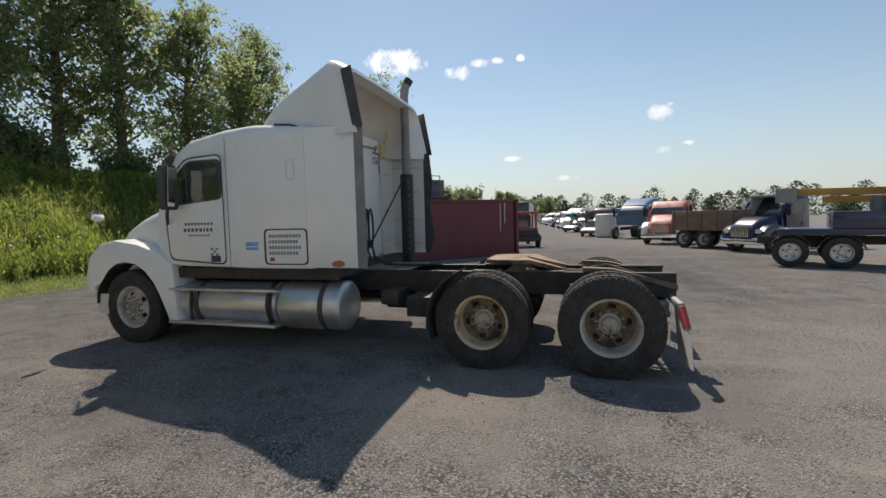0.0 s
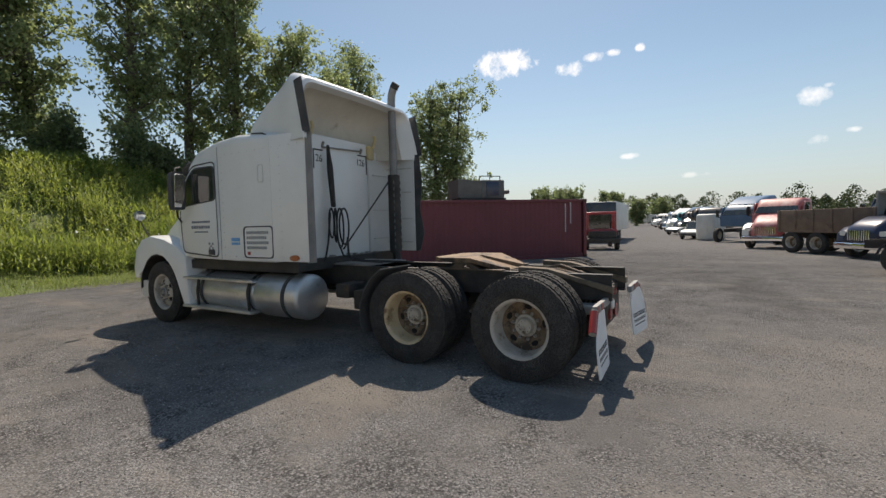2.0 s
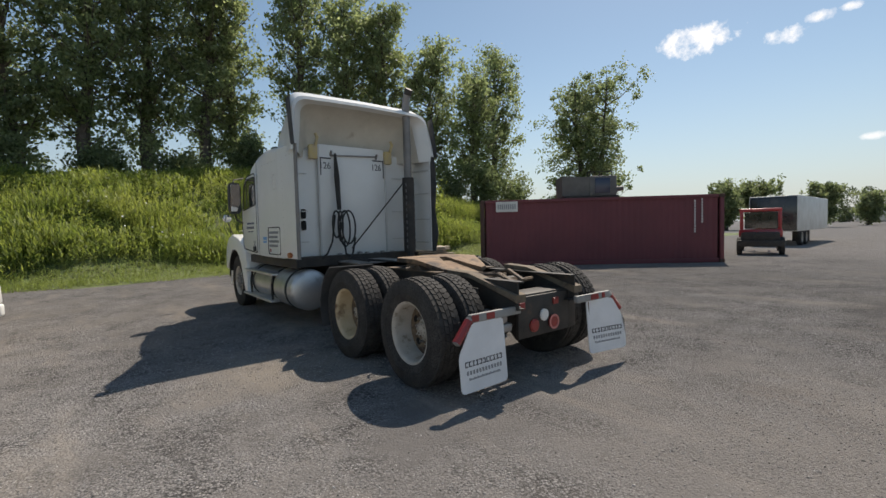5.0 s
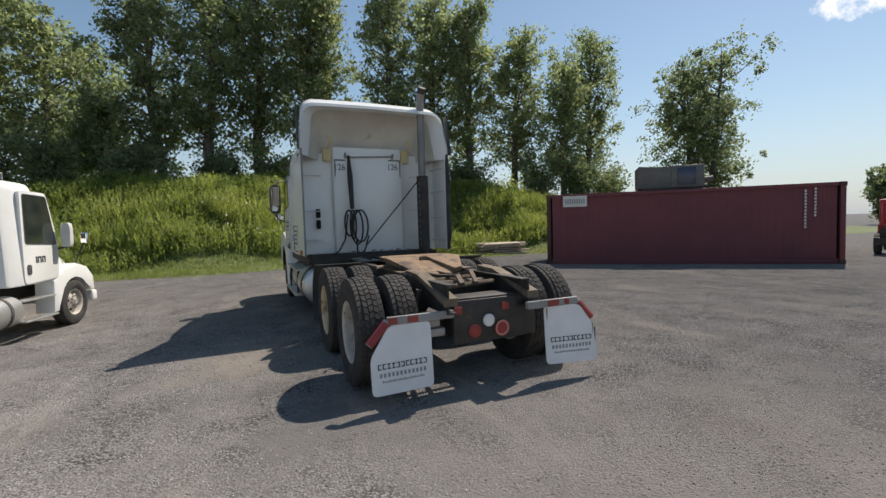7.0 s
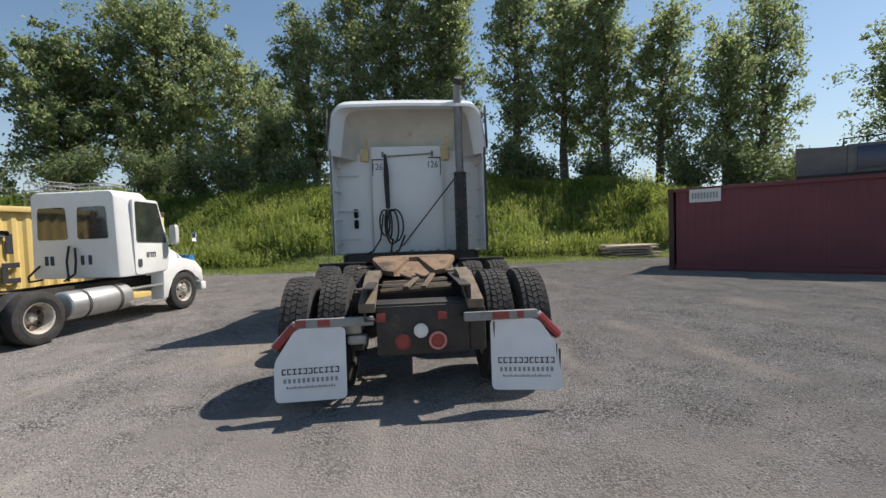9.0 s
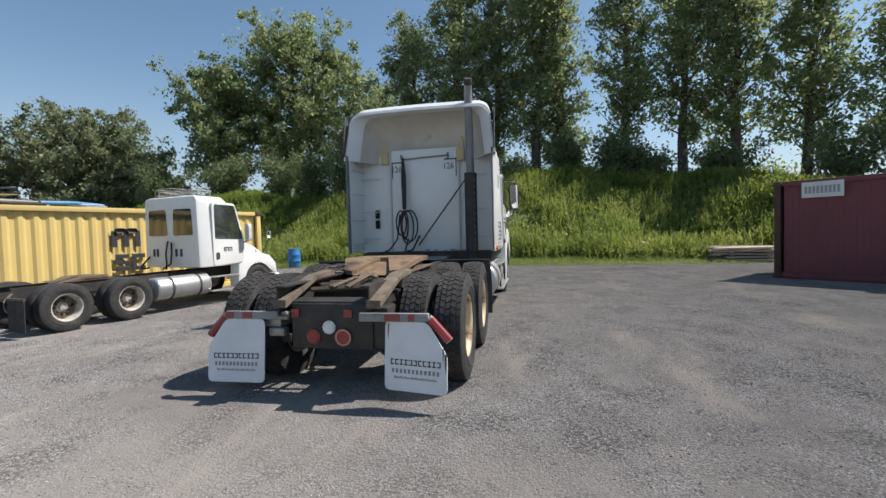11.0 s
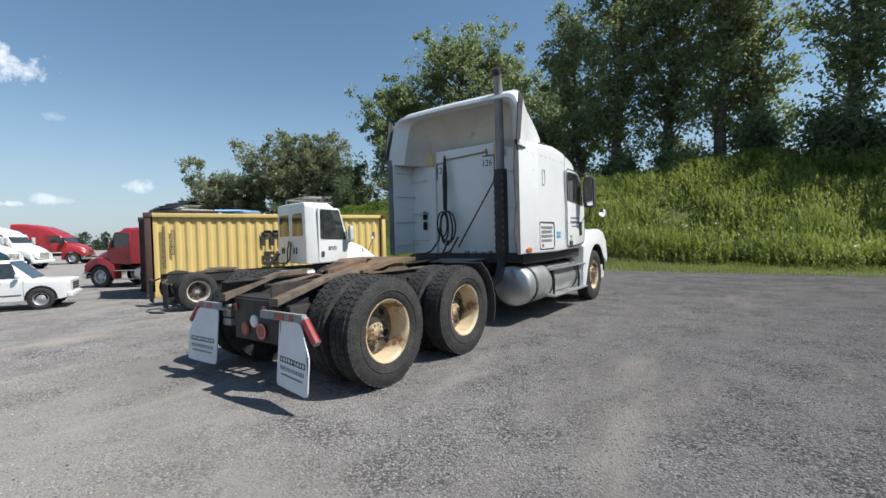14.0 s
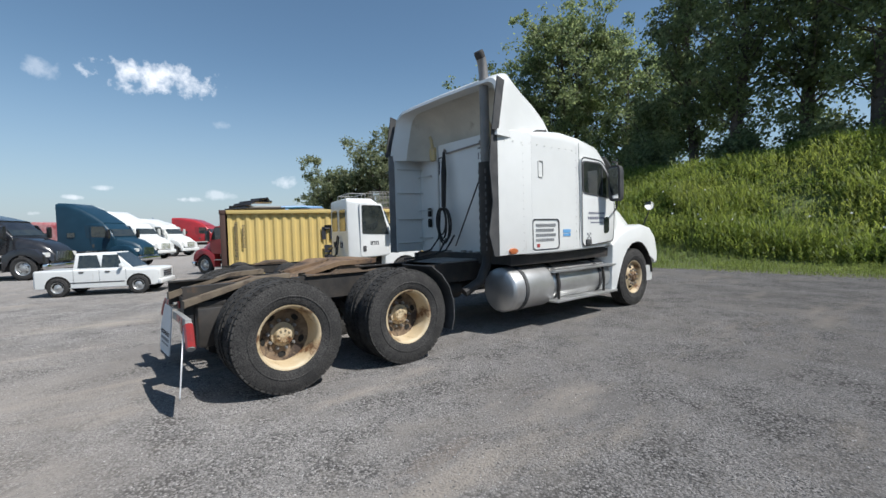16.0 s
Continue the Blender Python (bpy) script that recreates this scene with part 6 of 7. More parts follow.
# ---- other vehicles ----
def conventional(name, m, label, paint, sleeper=0.0, roof=2.75, fa=5.0, rim=ALU, tandem=True, cab=True, hood=True, stack=False, detail=True, category="truck", group="", low_paint=None, fairing=0.6):
    """A bonneted road tractor: frame, wheels, hood, cab, optional sleeper with a raised roof."""
    T = thing(name, m, label, category, group)
    low_paint = low_paint or paint
    for s in (-1, 1):
        bm = bmesh.new()
        rail(bm, s * 0.43, -1.25, fa + 0.5, 0.72, 0.97)
        part("frame_rail", bm, BLACK, T)
        if tandem:
            for yy in (-0.66, 0.66):
                wheel(T, s * 1.09, yy, WZ, s, rim, DISC if rim is GREYRIM else rim, GREYRIM if rim is GREYRIM else ALU, True, tread=False, nuts=detail, turn=20 * yy)
                wheel(T, s * 0.77, yy, WZ, -s, GREYRIM, DISC, STEEL, False, tread=False, plain=True)
        wheel(T, s * 1.03, fa, WZ, s, rim, rim, ALU if rim is ALU else GREYRIM, False, tread=False, nuts=detail)
        if detail:
            tank(T, s * 0.92, fa - 3.3, fa - 1.75, 0.62, 0.3, ALU, (fa - 2.9, fa - 2.1))
            step_board(T, min(s * 0.98, s * 1.2), max(s * 0.98, s * 1.2), fa - 1.75, fa - 0.75, 0.8)
            step_board(T, min(s * 1.02, s * 1.22), max(s * 1.02, s * 1.22), fa - 1.75, fa - 0.75, 0.4)
    if tandem:
        bm = bmesh.new()
        for yy in (-0.66, 0.66):
            tube(bm, [(-0.95, yy, WZ), (0.95, yy, WZ)], 0.08, 10)
            tube(bm, [(0, yy - 0.2, WZ), (0, yy, WZ), (0, yy + 0.2, WZ)], [0.08, 0.2, 0.08], 12)
        part("drive_axle", bm, BLACK, T)
        fifth_wheel(T, 0.2, 1.08, RUSTFRAME)
    if detail:
        for s in (-1, 1):
            bm = bmesh.new()
            box(bm, s * 0.95 - 0.3, s * 0.95 + 0.3, -1.42, -1.4, 0.12, 0.75, 0.004, 1)
            part("mud_flap", bm, RUBBER, T)
            bm = bmesh.new()
            tube(bm, [(s * 0.43, -1.25, 0.85), (s * 0.6, -1.4, 0.78), (s * 1.24, -1.4, 0.78)], 0.025, 6)
            part("flap_hanger", bm, RUSTFRAME, T)
    c0, c1 = fa - 2.05, fa - 0.55
    if cab:
        bm = bmesh.new()
        ring_loft(bm, [section(c0, 1.12, 1.1, roof - 0.03, 0.14, lean=0.05), section(c0 + 0.06, 1.16, 1.08, roof, 0.2, lean=0.06), section(c0 + 0.9, 1.16, 1.08, roof, 0.24, lean=0.08), section(c1 - 0.35, 1.15, 1.1, roof - 0.14, 0.28, lean=0.12),
                       section(c1 - 0.15, 1.13, 1.1, roof - 0.38, 0.24, lean=0.12), section(c1 + 0.12, 1.1, 1.12, 1.95, 0.14, lean=0.05), section(c1 + 0.18, 1.08, 1.14, 1.8, 0.1)])
        part("cab", bm, paint, T)
        bm = bmesh.new()
        y_t, y_b = c1 - 0.08, c1 + 0.17
        vs = [bm.verts.new(p) for p in ((-1.0, y_b, 1.92), (1.0, y_b, 1.92), (0.9, y_t, roof - 0.42), (-0.9, y_t, roof - 0.42), (-1.0, y_b - 0.08, 1.9), (1.0, y_b - 0.08, 1.9), (0.9, y_t - 0.08, roof - 0.44), (-0.9, y_t - 0.08, roof - 0.44))]
        for f in ((0, 1, 2, 3), (7, 6, 5, 4), (0, 4, 5, 1), (1, 5, 6, 2), (2, 6, 7, 3), (3, 7, 4, 0)):
            bm.faces.new([vs[i] for i in f])
        part("windscreen", bm, GLASS, T)
        for s in (-1, 1):
            x = s * 1.165
            door = round_poly([(c0 + 0.42, 1.1), (c1 - 0.02, 1.14), (c1 + 0.03, 1.85), (c1 - 0.3, roof - 0.2), (c0 + 0.42, roof - 0.18)], 0.08)
            bm = bmesh.new()
            prism_x(bm, door, x - s * 0.05, x + s * 0.008, 0.006)
            d = part("door", bm, paint, T)
            win = round_poly([(c0 + 0.5, 1.9), (c1 - 0.06, 1.86), (c1 - 0.32, roof - 0.28), (c0 + 0.5, roof - 0.26)], 0.06)
            bm = bmesh.new()
            prism_x(bm, win, x - s * 0.03, x + s * 0.012)
            part("window_pane", bm, GLASS, d)
            bm = bmesh.new()
            frame_poly(bm, shrink(win, -0.02), win, x + s * 0.004, x + s * 0.016)
            part("window_gasket", bm, STRIP, d)
            bm = bmesh.new()
            prism_x(bm, round_poly([(c0 + 0.5, 1.28), (c0 + 0.62, 1.28), (c0 + 0.62, 1.48), (c0 + 0.5, 1.48)], 0.05), x + s * 0.006, x + s * 0.02)
            part("door_handle", bm, STRIP, d)
            bm = bmesh.new()
            ring_loft(bm, [[(s * 1.34 + 0.09 * c, yy, 2.05 + 0.26 * q) for c, q in round_poly([(-1, -1), (1, -1), (1, 1), (-1, 1)], 0.6)] for yy in (c1 - 0.02, c1 + 0.02, c1 + 0.1)])
            mh = part("mirror_housing", bm, WHITE_DIRTY if paint is WHITE else CARBLACK, T)
            bm = bmesh.new()
            tube(bm, [(s * 1.15, c1 + 0.02, 1.75), (s * 1.33, c1 + 0.05, 1.8)], 0.025, 6)
            part("mirror_arm", bm, BLACK, mh)
    if sleeper:
        bm = bmesh.new()
        top = roof + fairing
        ring_loft(bm, [section(c0 - sleeper, 1.2, 1.06, top - 0.05, 0.14), section(c0 - sleeper + 0.06, 1.22, 1.05, top, 0.2, lean=0.04), section(c0 - sleeper * 0.6, 1.22, 1.05, top - 0.02, 0.3, lean=0.08), section(c0 - 0.15, 1.2, 1.06, roof + fairing * 0.72, 0.32, lean=0.12),
                       section(c0 + 0.5, 1.18, 1.08, roof + fairing * 0.36, 0.3, lean=0.16), section(c0 + 1.05, 1.16, 1.1, roof - 0.02, 0.26, lean=0.14)])
        part("sleeper", bm, paint, T)
        for s in (-1, 1):
            bm = bmesh.new()
            prism_x(bm, round_poly([(c0 - sleeper * 0.6, 1.9), (c0 - sleeper * 0.3, 1.9), (c0 - sleeper * 0.3, 2.15), (c0 - sleeper * 0.6, 2.15)], 0.03), s * 1.21, s * 1.228)
            part("sleeper_window", bm, GLASS, T)
    if hood:
        bm = bmesh.new()
        ring_loft(bm, [section(c1 + 0.14, 1.0, 1.08, 1.84, 0.25, lean=0.1), section(fa - 0.1, 0.95, 1.05, 1.78, 0.28, lean=0.12), section(fa + 0.4, 0.86, 0.95, 1.62, 0.3, lean=0.14), section(fa + 0.75, 0.78, 0.85, 1.4, 0.26, lean=0.12),
                       section(fa + 0.9, 0.7, 0.72, 1.15, 0.18, lean=0.08)])
        part("hood", bm, paint, T)
        for s in (-1, 1):
            bm = bmesh.new()
            arch = [(fa + 0.6 * math.cos(a), 0.56 + 0.58 * math.sin(a)) for a in [math.pi * k / 10 for k in range(1, 10)]]
            poly = [(fa + 0.64, 0.7)] + arch + [(fa - 0.62, 0.4), (fa - 0.8, 0.4), (fa - 0.76, 1.08), (fa - 0.4, 1.3), (fa + 0.1, 1.4), (fa + 0.5, 1.3), (fa + 0.76, 1.05), (fa + 0.8, 0.7)]
            prism_x(bm, poly, s * 0.82, s * 1.18, 0.05)
            part("fender", bm, low_paint, T)
            bm = bmesh.new()
            ring_loft(bm, [[(s * 0.86 + 0.14 * c, yy, 1.06 + 0.1 * q) for c, q in round_poly([(-1, -1), (1, -1), (1, 1), (-1, 1)], 0.6)] for yy in (fa + 0.55, fa + 0.78, fa + 0.8)])
            part("headlight", bm, WLENS, T)
        bm = bmesh.new()
        for k in range(10):
            box(bm, -0.45 + k * 0.1, -0.41 + k * 0.1, fa + 0.86, fa + 0.94, 0.78, 1.2)
        part("grille", bm, CHROME, T)
        bm = bmesh.new()
        box(bm, -1.15, 1.15, fa + 0.72, fa + 0.95, 0.42, 0.68, 0.05, 3)
        part("bumper", bm, low_paint if paint is WHITE else CHROME, T)
    if stack:
        for s in (-1, 1):
            bm = bmesh.new()
            tube(bm, [(s * 0.9, c0 - sleeper - 0.15, 1.0), (s * 0.9, c0 - sleeper - 0.15, roof + 0.5), (s * 0.9, c0 - sleeper - 0.22, roof + 0.62)], 0.06, 10)
            part("tall_exhaust", bm, CHROME, T)
    return T


IMD = conventional("semi_tractor", pose(-6.25, 1.4, 0, 0, 0, -11) @ Matrix.Scale(0.75, 4), "white day cab semi tractor parked on the yard", WHITE, 0.0, 3.12, 4.62, GREYRIM)
c0 = 2.57
for xx in (-0.55, 0.5):
    win = round_poly([(xx - 0.4, 2.0), (xx + 0.4, 2.0), (xx + 0.36, 2.75), (xx - 0.36, 2.75)], 0.08)
    bm = bmesh.new()
    a = [bm.verts.new((px, c0 - 0.012, pz)) for px, pz in win]
    b = [bm.verts.new((px, c0 + 0.02, pz)) for px, pz in win]
    bm.faces.new(a), bm.faces.new(b[::-1])
    for i in range(len(a)):
        bm.faces.new((a[i], b[i], b[(i + 1) % len(a)], a[(i + 1) % len(a)]))
    part("rear_window", bm, GLASS, IMD)
for xx in (-0.75, -0.6, 0.2, 0.4):
    bm = bmesh.new()
    box(bm, xx - 0.04, xx + 0.04, c0 - 0.02, c0 + 0.01, 1.4, 1.62, 0.008)
    part("socket", bm, STRIP, IMD)
bm = bmesh.new()
tube(bm, [(-0.1, c0 - 0.04, 1.85), (-0.12, c0 - 0.1, 1.5), (-0.08, c0 - 0.12, 1.2), (0.02, c0 - 0.2, 1.05)], 0.025, 6)
tube(bm, [(0.05, c0 - 0.04, 1.8), (0.12, c0 - 0.1, 1.5), (0.1, c0 - 0.12, 1.2), (0.0, c0 - 0.3, 1.05)], 0.025, 6)
tube(bm, [(-0.9, c0 - 0.04, 1.4), (-1.1, c0 - 0.15, 1.15), (-0.9, c0 - 0.3, 1.05), (-0.5, c0 - 0.35, 1.1)], 0.025, 6)
part("air_hose", bm, RUBBER, IMD)
for s in (-1, 1):
    for k, w in enumerate((0.035, 0.11, 0.1)):
        bm = bmesh.new()
        y0 = 3.34 + (0, 0.055, 0.19)[k]
        if k == 0:
            box(bm, s * 1.176 - 0.003, s * 1.176 + 0.003, y0, y0 + w, 1.5, 1.63)
        else:
            box(bm, s * 1.176 - 0.003, s * 1.176 + 0.003, y0, y0 + 0.03, 1.5, 1.63)
            box(bm, s * 1.176 - 0.003, s * 1.176 + 0.003, y0 + w - 0.03, y0 + w, 1.5, 1.63)
            box(bm, s * 1.176 - 0.003, s * 1.176 + 0.003, y0 + 0.03, y0 + w - 0.03, 1.6, 1.63)
        part("emblem", bm, INK, IMD, "dark plain emblem on the door")
bm = bmesh.new()
for yy in (2.75, 3.35):
    tube(bm, [(-0.7, yy, 3.3), (0.7, yy, 3.3)], 0.018, 6)
    for xx in (-0.7, -0.2, 0.3, 0.7):
        tube(bm, [(xx, yy, 3.06), (xx, yy, 3.3)], 0.014, 6)
for xx in (-0.7, 0.7):
    tube(bm, [(xx, 2.75, 3.3), (xx, 3.35, 3.3)], 0.018, 6)
part("roof_rack", bm, GREYBODY, IMD)
bm = bmesh.new()
tube(bm, [(1.0, 5.02, 1.4), (1.12, 5.17, 1.85)], 0.015, 6)
hm = part("hood_mirror_stalk", bm, BLACK, IMD)
bm = bmesh.new()
box(bm, 1.06, 1.22, 5.14, 5.2, 1.85, 2.1, 0.03, 3)
part("hood_mirror", bm, CHROME, hm)


def spot(cx, cy, az, d):
    return cx + d * math.sin(radians(az)), cy + d * math.cos(radians(az))


def east(az, d):
    return spot(-5.744, -0.41, az, d)


def west(az, d):
    return spot(5.183, -2.06, az + 1.5, d)


def at(p, heading, scale=1.0):
    """A pose whose +y looks along the heading, degrees clockwise from +y."""
    return pose(p[0], p[1], 0, 0, 0, -heading) @ Matrix.Scale(scale, 4)


def by_nose(p, heading, scale, length):
    """A pose that puts a point so far ahead of the origin at p."""
    h = radians(heading)
    return at((p[0] - math.sin(h) * length * scale, p[1] - math.cos(h) * length * scale), heading, scale)


ROW = "trucks parked along the yard"
conventional("truck", by_nose(east(98.6, 26.4), 294, 0.88, 5.5), "truck with a faded red hood and white fenders", FADEDRED, 0.0, 2.7, 4.6, GREYRIM, stack=False, detail=False, group=ROW, low_paint=WHITE)


def dump_truck(m, label):
    T = thing("dump_truck", m, label, "truck", ROW)
    for s in (-1, 1):
        bm = bmesh.new()
        rail(bm, s * 0.43, -2.2, 3.2, 0.72, 0.97)
        part("frame_rail", bm, BLACK, T)
        for yy in (-1.5, -0.2):
            wheel(T, s * 1.09, yy, WZ, s, GREYRIM, DISC, STEEL, True, tread=False, nuts=False)
        bm = bmesh.new()
        box(bm, s * 1.16 - 0.04, s * 1.16 + 0.04, -2.3, 2.4, 1.1, 2.1, 0.02)
        side = part("body_side", bm, BROWNBODY, T)
        for k in range(6):
            bm = bmesh.new()
            box(bm, s * 1.225 - 0.022, s * 1.225 + 0.022, -2.2 + k * 0.9, -2.1 + k * 0.9, 1.1, 2.1, 0.01)
            part("stake", bm, BROWNBODY, side)
    bm = bmesh.new()
    box(bm, -1.2, 1.2, 2.35, 2.45, 1.1, 2.75, 0.02)
    box(bm, -1.2, 1.2, 2.45, 3.1, 2.65, 2.75, 0.02)
    part("headboard", bm, GREYBODY, T, "tall grey headboard")
    bm = bmesh.new()
    box(bm, -1.2, 1.2, -2.3, 2.4, 1.0, 1.12, 0.01)
    part("body_floor", bm, BROWNBODY, T)
    bm = bmesh.new()
    box(bm, -1.15, 1.15, -2.34, -2.28, 1.1, 2.0, 0.02)
    part("tailgate", bm, BROWNBODY, T)
    for k in range(3):
        bm = bmesh.new()
        tube(bm, [(-0.9 + 0.5 * k, -2.2, 1.3 + 0.1 * k), (-0.7 + 0.5 * k, 1.8, 1.9 + 0.08 * k)], 0.07, 6)
        part("timber", bm, WOOD, T)
    return T


dump_truck(at(east(104.7, 24.4), 232, 0.84), "brown steel dump body truck loaded with timbers")
conventional("truck", by_nose(east(106.3, 21.6), 328, 0.82, 5.5), "dark blue bonneted truck parked at an angle", BLUEPAINT, 0.0, 2.75, 4.6, ALU, detail=False, group=ROW)


def boom_truck():
    T = thing("boom_truck", at(east(112.4, 17.4), 200, 0.86), "dark blue boom truck with an ochre boom", "truck", ROW)
    for s in (-1, 1):
        bm = bmesh.new()
        rail(bm, s * 0.43, -1.6, 5.2, 0.75, 1.0)
        part("frame_rail", bm, BLACK, T)
        for yy in (-0.66, 0.66):
            wheel(T, s * 1.09, yy, WZ, s, ALU, ALU, ALU, True, tread=False)
            bm = bmesh.new()
            pts = [(yy + 0.6 * math.cos(a), WZ + 0.57 * math.sin(a)) for a in [math.radians(q) for q in range(10, 171, 20)]]
            pt2 = [(yy + 0.615 * math.cos(a), WZ + 0.585 * math.sin(a)) for a in [math.radians(q) for q in range(170, 9, -20)]]
            prism_x(bm, pts + pt2, s * 0.7, s * 1.24)
            part("wheel_guard", bm, BLUEPAINT, T)
    bm = bmesh.new()
    box(bm, -1.2, 1.2, -1.0, 5.0, 1.08, 1.3, 0.03)
    part("deck", bm, BLUEPAINT, T)
    for k in range(3):
        bm = bmesh.new()
        box(bm, -1.2, 1.2, 0.4 + k * 1.5, 1.75 + k * 1.5, 1.3, 1.85, 0.03)
        part("tool_box", bm, BLUEPAINT if k != 1 else GREYBODY, T)
    bm = bmesh.new()
    tube(bm, [(0, 1.6, 1.3), (0, 1.6, 2.3)], 0.22, 12)
    part("turret", bm, GREYBODY, T)
    bm = bmesh.new()
    box(bm, -0.16, 0.16, -0.8, 5.4, 2.42, 2.66, 0.02, 2, pose(0, 0, 0, -1.5))
    part("boom", bm, BOOM, T)
    bm = bmesh.new()
    box(bm, -0.12, 0.12, 0.2, 4.6, 2.15, 2.36, 0.02)
    part("lower_boom", bm, BOOM, T)
    bm = bmesh.new()
    ring_loft(bm, [[(x, y, z) for x, y in ((-0.4, -1.1), (0.4, -1.1), (0.4, -0.5), (-0.4, -0.5))] for z in (2.2, 2.7)])
    part("basket", bm, GREYBODY, T)
    bm = bmesh.new()
    box(bm, -1.25, 1.25, 2.0, 2.5, 1.0, 3.5, 0.03)
    part("upright_panel", bm, CARBLACK, T, "tall dark upright panel")
    return T


boom_truck()
conventional("truck", by_nose(east(94.9, 32.5), 297, 0.86, 5.0), "slate blue sleeper truck with a stripped front", SLATE, 1.4, 2.7, 4.6, GREYRIM, hood=False, detail=False, group=ROW)
T = thing("trailer_box", at(east(93.0, 36.0), 27, 0.66), "white panelled box body with a round opening", "trailer", ROW)
bm = bmesh.new()
box(bm, -1.2, 1.2, -0.7, 1.2, -0.01, 2.7, 0.25, 4)
part("box_body", bm, WHITE_DIRTY, T)
bm = bmesh.new()
ring_loft(bm, [[(1.205 * 1.0, 0.3 + rr * math.cos(k * 0.3927), 1.6 + rr * math.sin(k * 0.3927)) for k in range(16)] for rr in (0.6, 0.59)] + [[(1.21, 0.3 + 0.02 * math.cos(k * 0.3927), 1.6 + 0.02 * math.sin(k * 0.3927)) for k in range(16)]])
part("opening", bm, HOLE, T)


def car(m, label, paint, tall=1.5, pick=False, name="car", group="vehicles parked along the yard"):
    """A road car or crew-cab pickup, nose to +y."""
    T = thing(name, m, label, "pickup" if pick else "car", group)
    L = 2.4 if pick else 2.2
    hw, arch = 0.92, 0.48 if pick else 0.43
    bm = bmesh.new()
    deck = 1.14 if pick else 0.9
    drop = 0.3 if pick else 1.0
    ring_loft(bm, [section(-L, hw - 0.06, 0.42, deck - 0.04, 0.06), section(-L + 0.08, hw, 0.36, deck, 0.07), section(-0.4, hw, 0.34, deck, 0.08), section(0.9, hw, 0.34, deck, 0.1), section(1.5, hw, 0.34, deck - 0.02, 0.16), section(L - 0.25, hw - 0.03, 0.36, deck - 0.1 * drop, 0.2 * drop + 0.04),
                   section(L - 0.04, hw - 0.1, 0.42, deck - 0.22 * drop, 0.18 * drop + 0.05), section(L, hw - 0.2, 0.46, deck - 0.35 * drop, 0.1)])
    part("body", bm, paint, T)
    y0, y1 = (-0.95, 1.3) if pick else (-1.7, 0.9)
    bm = bmesh.new()
    ring_loft(bm, [section(y0, hw - 0.08, deck - 0.03, deck + 0.02, 0.02, lean=0.02), section(y0 + (0.07 if pick else 0.18), hw - 0.08, deck - 0.03, tall + 0.12, 0.14, lean=0.12), section(y1 - (0.7 if pick else 0.75), hw - 0.08, deck - 0.03, tall + 0.14, 0.16, lean=0.13), section(y1, hw - 0.08, deck - 0.03, deck + 0.02, 0.02, lean=0.02)])
    part("cabin", bm, paint, T)
    for s in (-1, 1):
        spans = [(y0 + 0.16, 0.0), (0.1, y1 - 0.5)] if pick else [(y0 + 0.45, -0.45), (-0.37, y1 - 0.5)]
        for a, b in spans:
            win = [(a, deck + 0.06), (b + 0.1, deck + 0.06), (b - 0.08, tall + 0.03), (a + 0.05, tall + 0.03)]
            bm = bmesh.new()
            vs = []
            for y, z in win:
                xx = hw - 0.08 - 0.125 * (z - deck) / (tall + 0.13 - deck) + 0.006
                vs.append(bm.verts.new((s * xx, y, z)))
            ws = [bm.verts.new((v.co.x - s * 0.03, v.co.y, v.co.z)) for v in vs]
            bm.faces.new(vs), bm.faces.new(ws[::-1])
            for i in range(4):
                bm.faces.new((vs[i], ws[i], ws[(i + 1) % 4], vs[(i + 1) % 4]))
            part("side_window", bm, GLASS, T)
        for yy in ((-1.5, 1.55) if pick else (-1.35, 1.35)):
            wheel(T, s * (hw - 0.05), yy, 0.4 if pick else 0.37, s, ALU, ALU, ALU, False, tread=False, nuts=False, scale=0.79 if pick else 0.72)
            bm = bmesh.new()
            pts = [(yy + arch * math.cos(a), arch - 0.06 + arch * math.sin(a)) for a in [math.radians(q) for q in range(-5, 186, 19)]]
            prism_x(bm, pts, s * (hw - 0.35), s * (hw + 0.004))
            part("wheel_arch", bm, HOLE, T)
        bm = bmesh.new()
        box(bm, s * (hw - 0.2) - 0.12, s * (hw - 0.2) + 0.12, L - 0.16, L - 0.05, deck - 0.34, deck - 0.2, 0.03)
        part("headlight", bm, WLENS, T)
        bm = bmesh.new()
        box(bm, s * (hw + 0.08) - 0.09, s * (hw + 0.08) + 0.09, y1 - 0.42, y1 - 0.3, deck + 0.06, deck + 0.22, 0.03)
        part("mirror", bm, paint, T)
        bm = bmesh.new()
        box(bm, s * hw - 0.006, s * hw + 0.012, -1.1, 1.0, 0.56, 0.6)
        part("side_trim", bm, STRIP, T)
    bm = bmesh.new()
    vs = [bm.verts.new(p) for p in ((-0.78, y1 + 0.004, deck + 0.03), (0.78, y1 + 0.004, deck + 0.03), (0.68, y1 - (0.64 if pick else 0.7), tall + 0.1), (-0.68, y1 - (0.64 if pick else 0.7), tall + 0.1))]
    bm.faces.new(vs)
    part("windscreen", bm, GLASS, T)
    bm = bmesh.new()
    box(bm, -hw + 0.05, hw - 0.05, L - 0.12, L + 0.06, 0.38, 0.6, 0.05, 3)
    part("bumper", bm, paint if pick else STRIP, T)
    return T


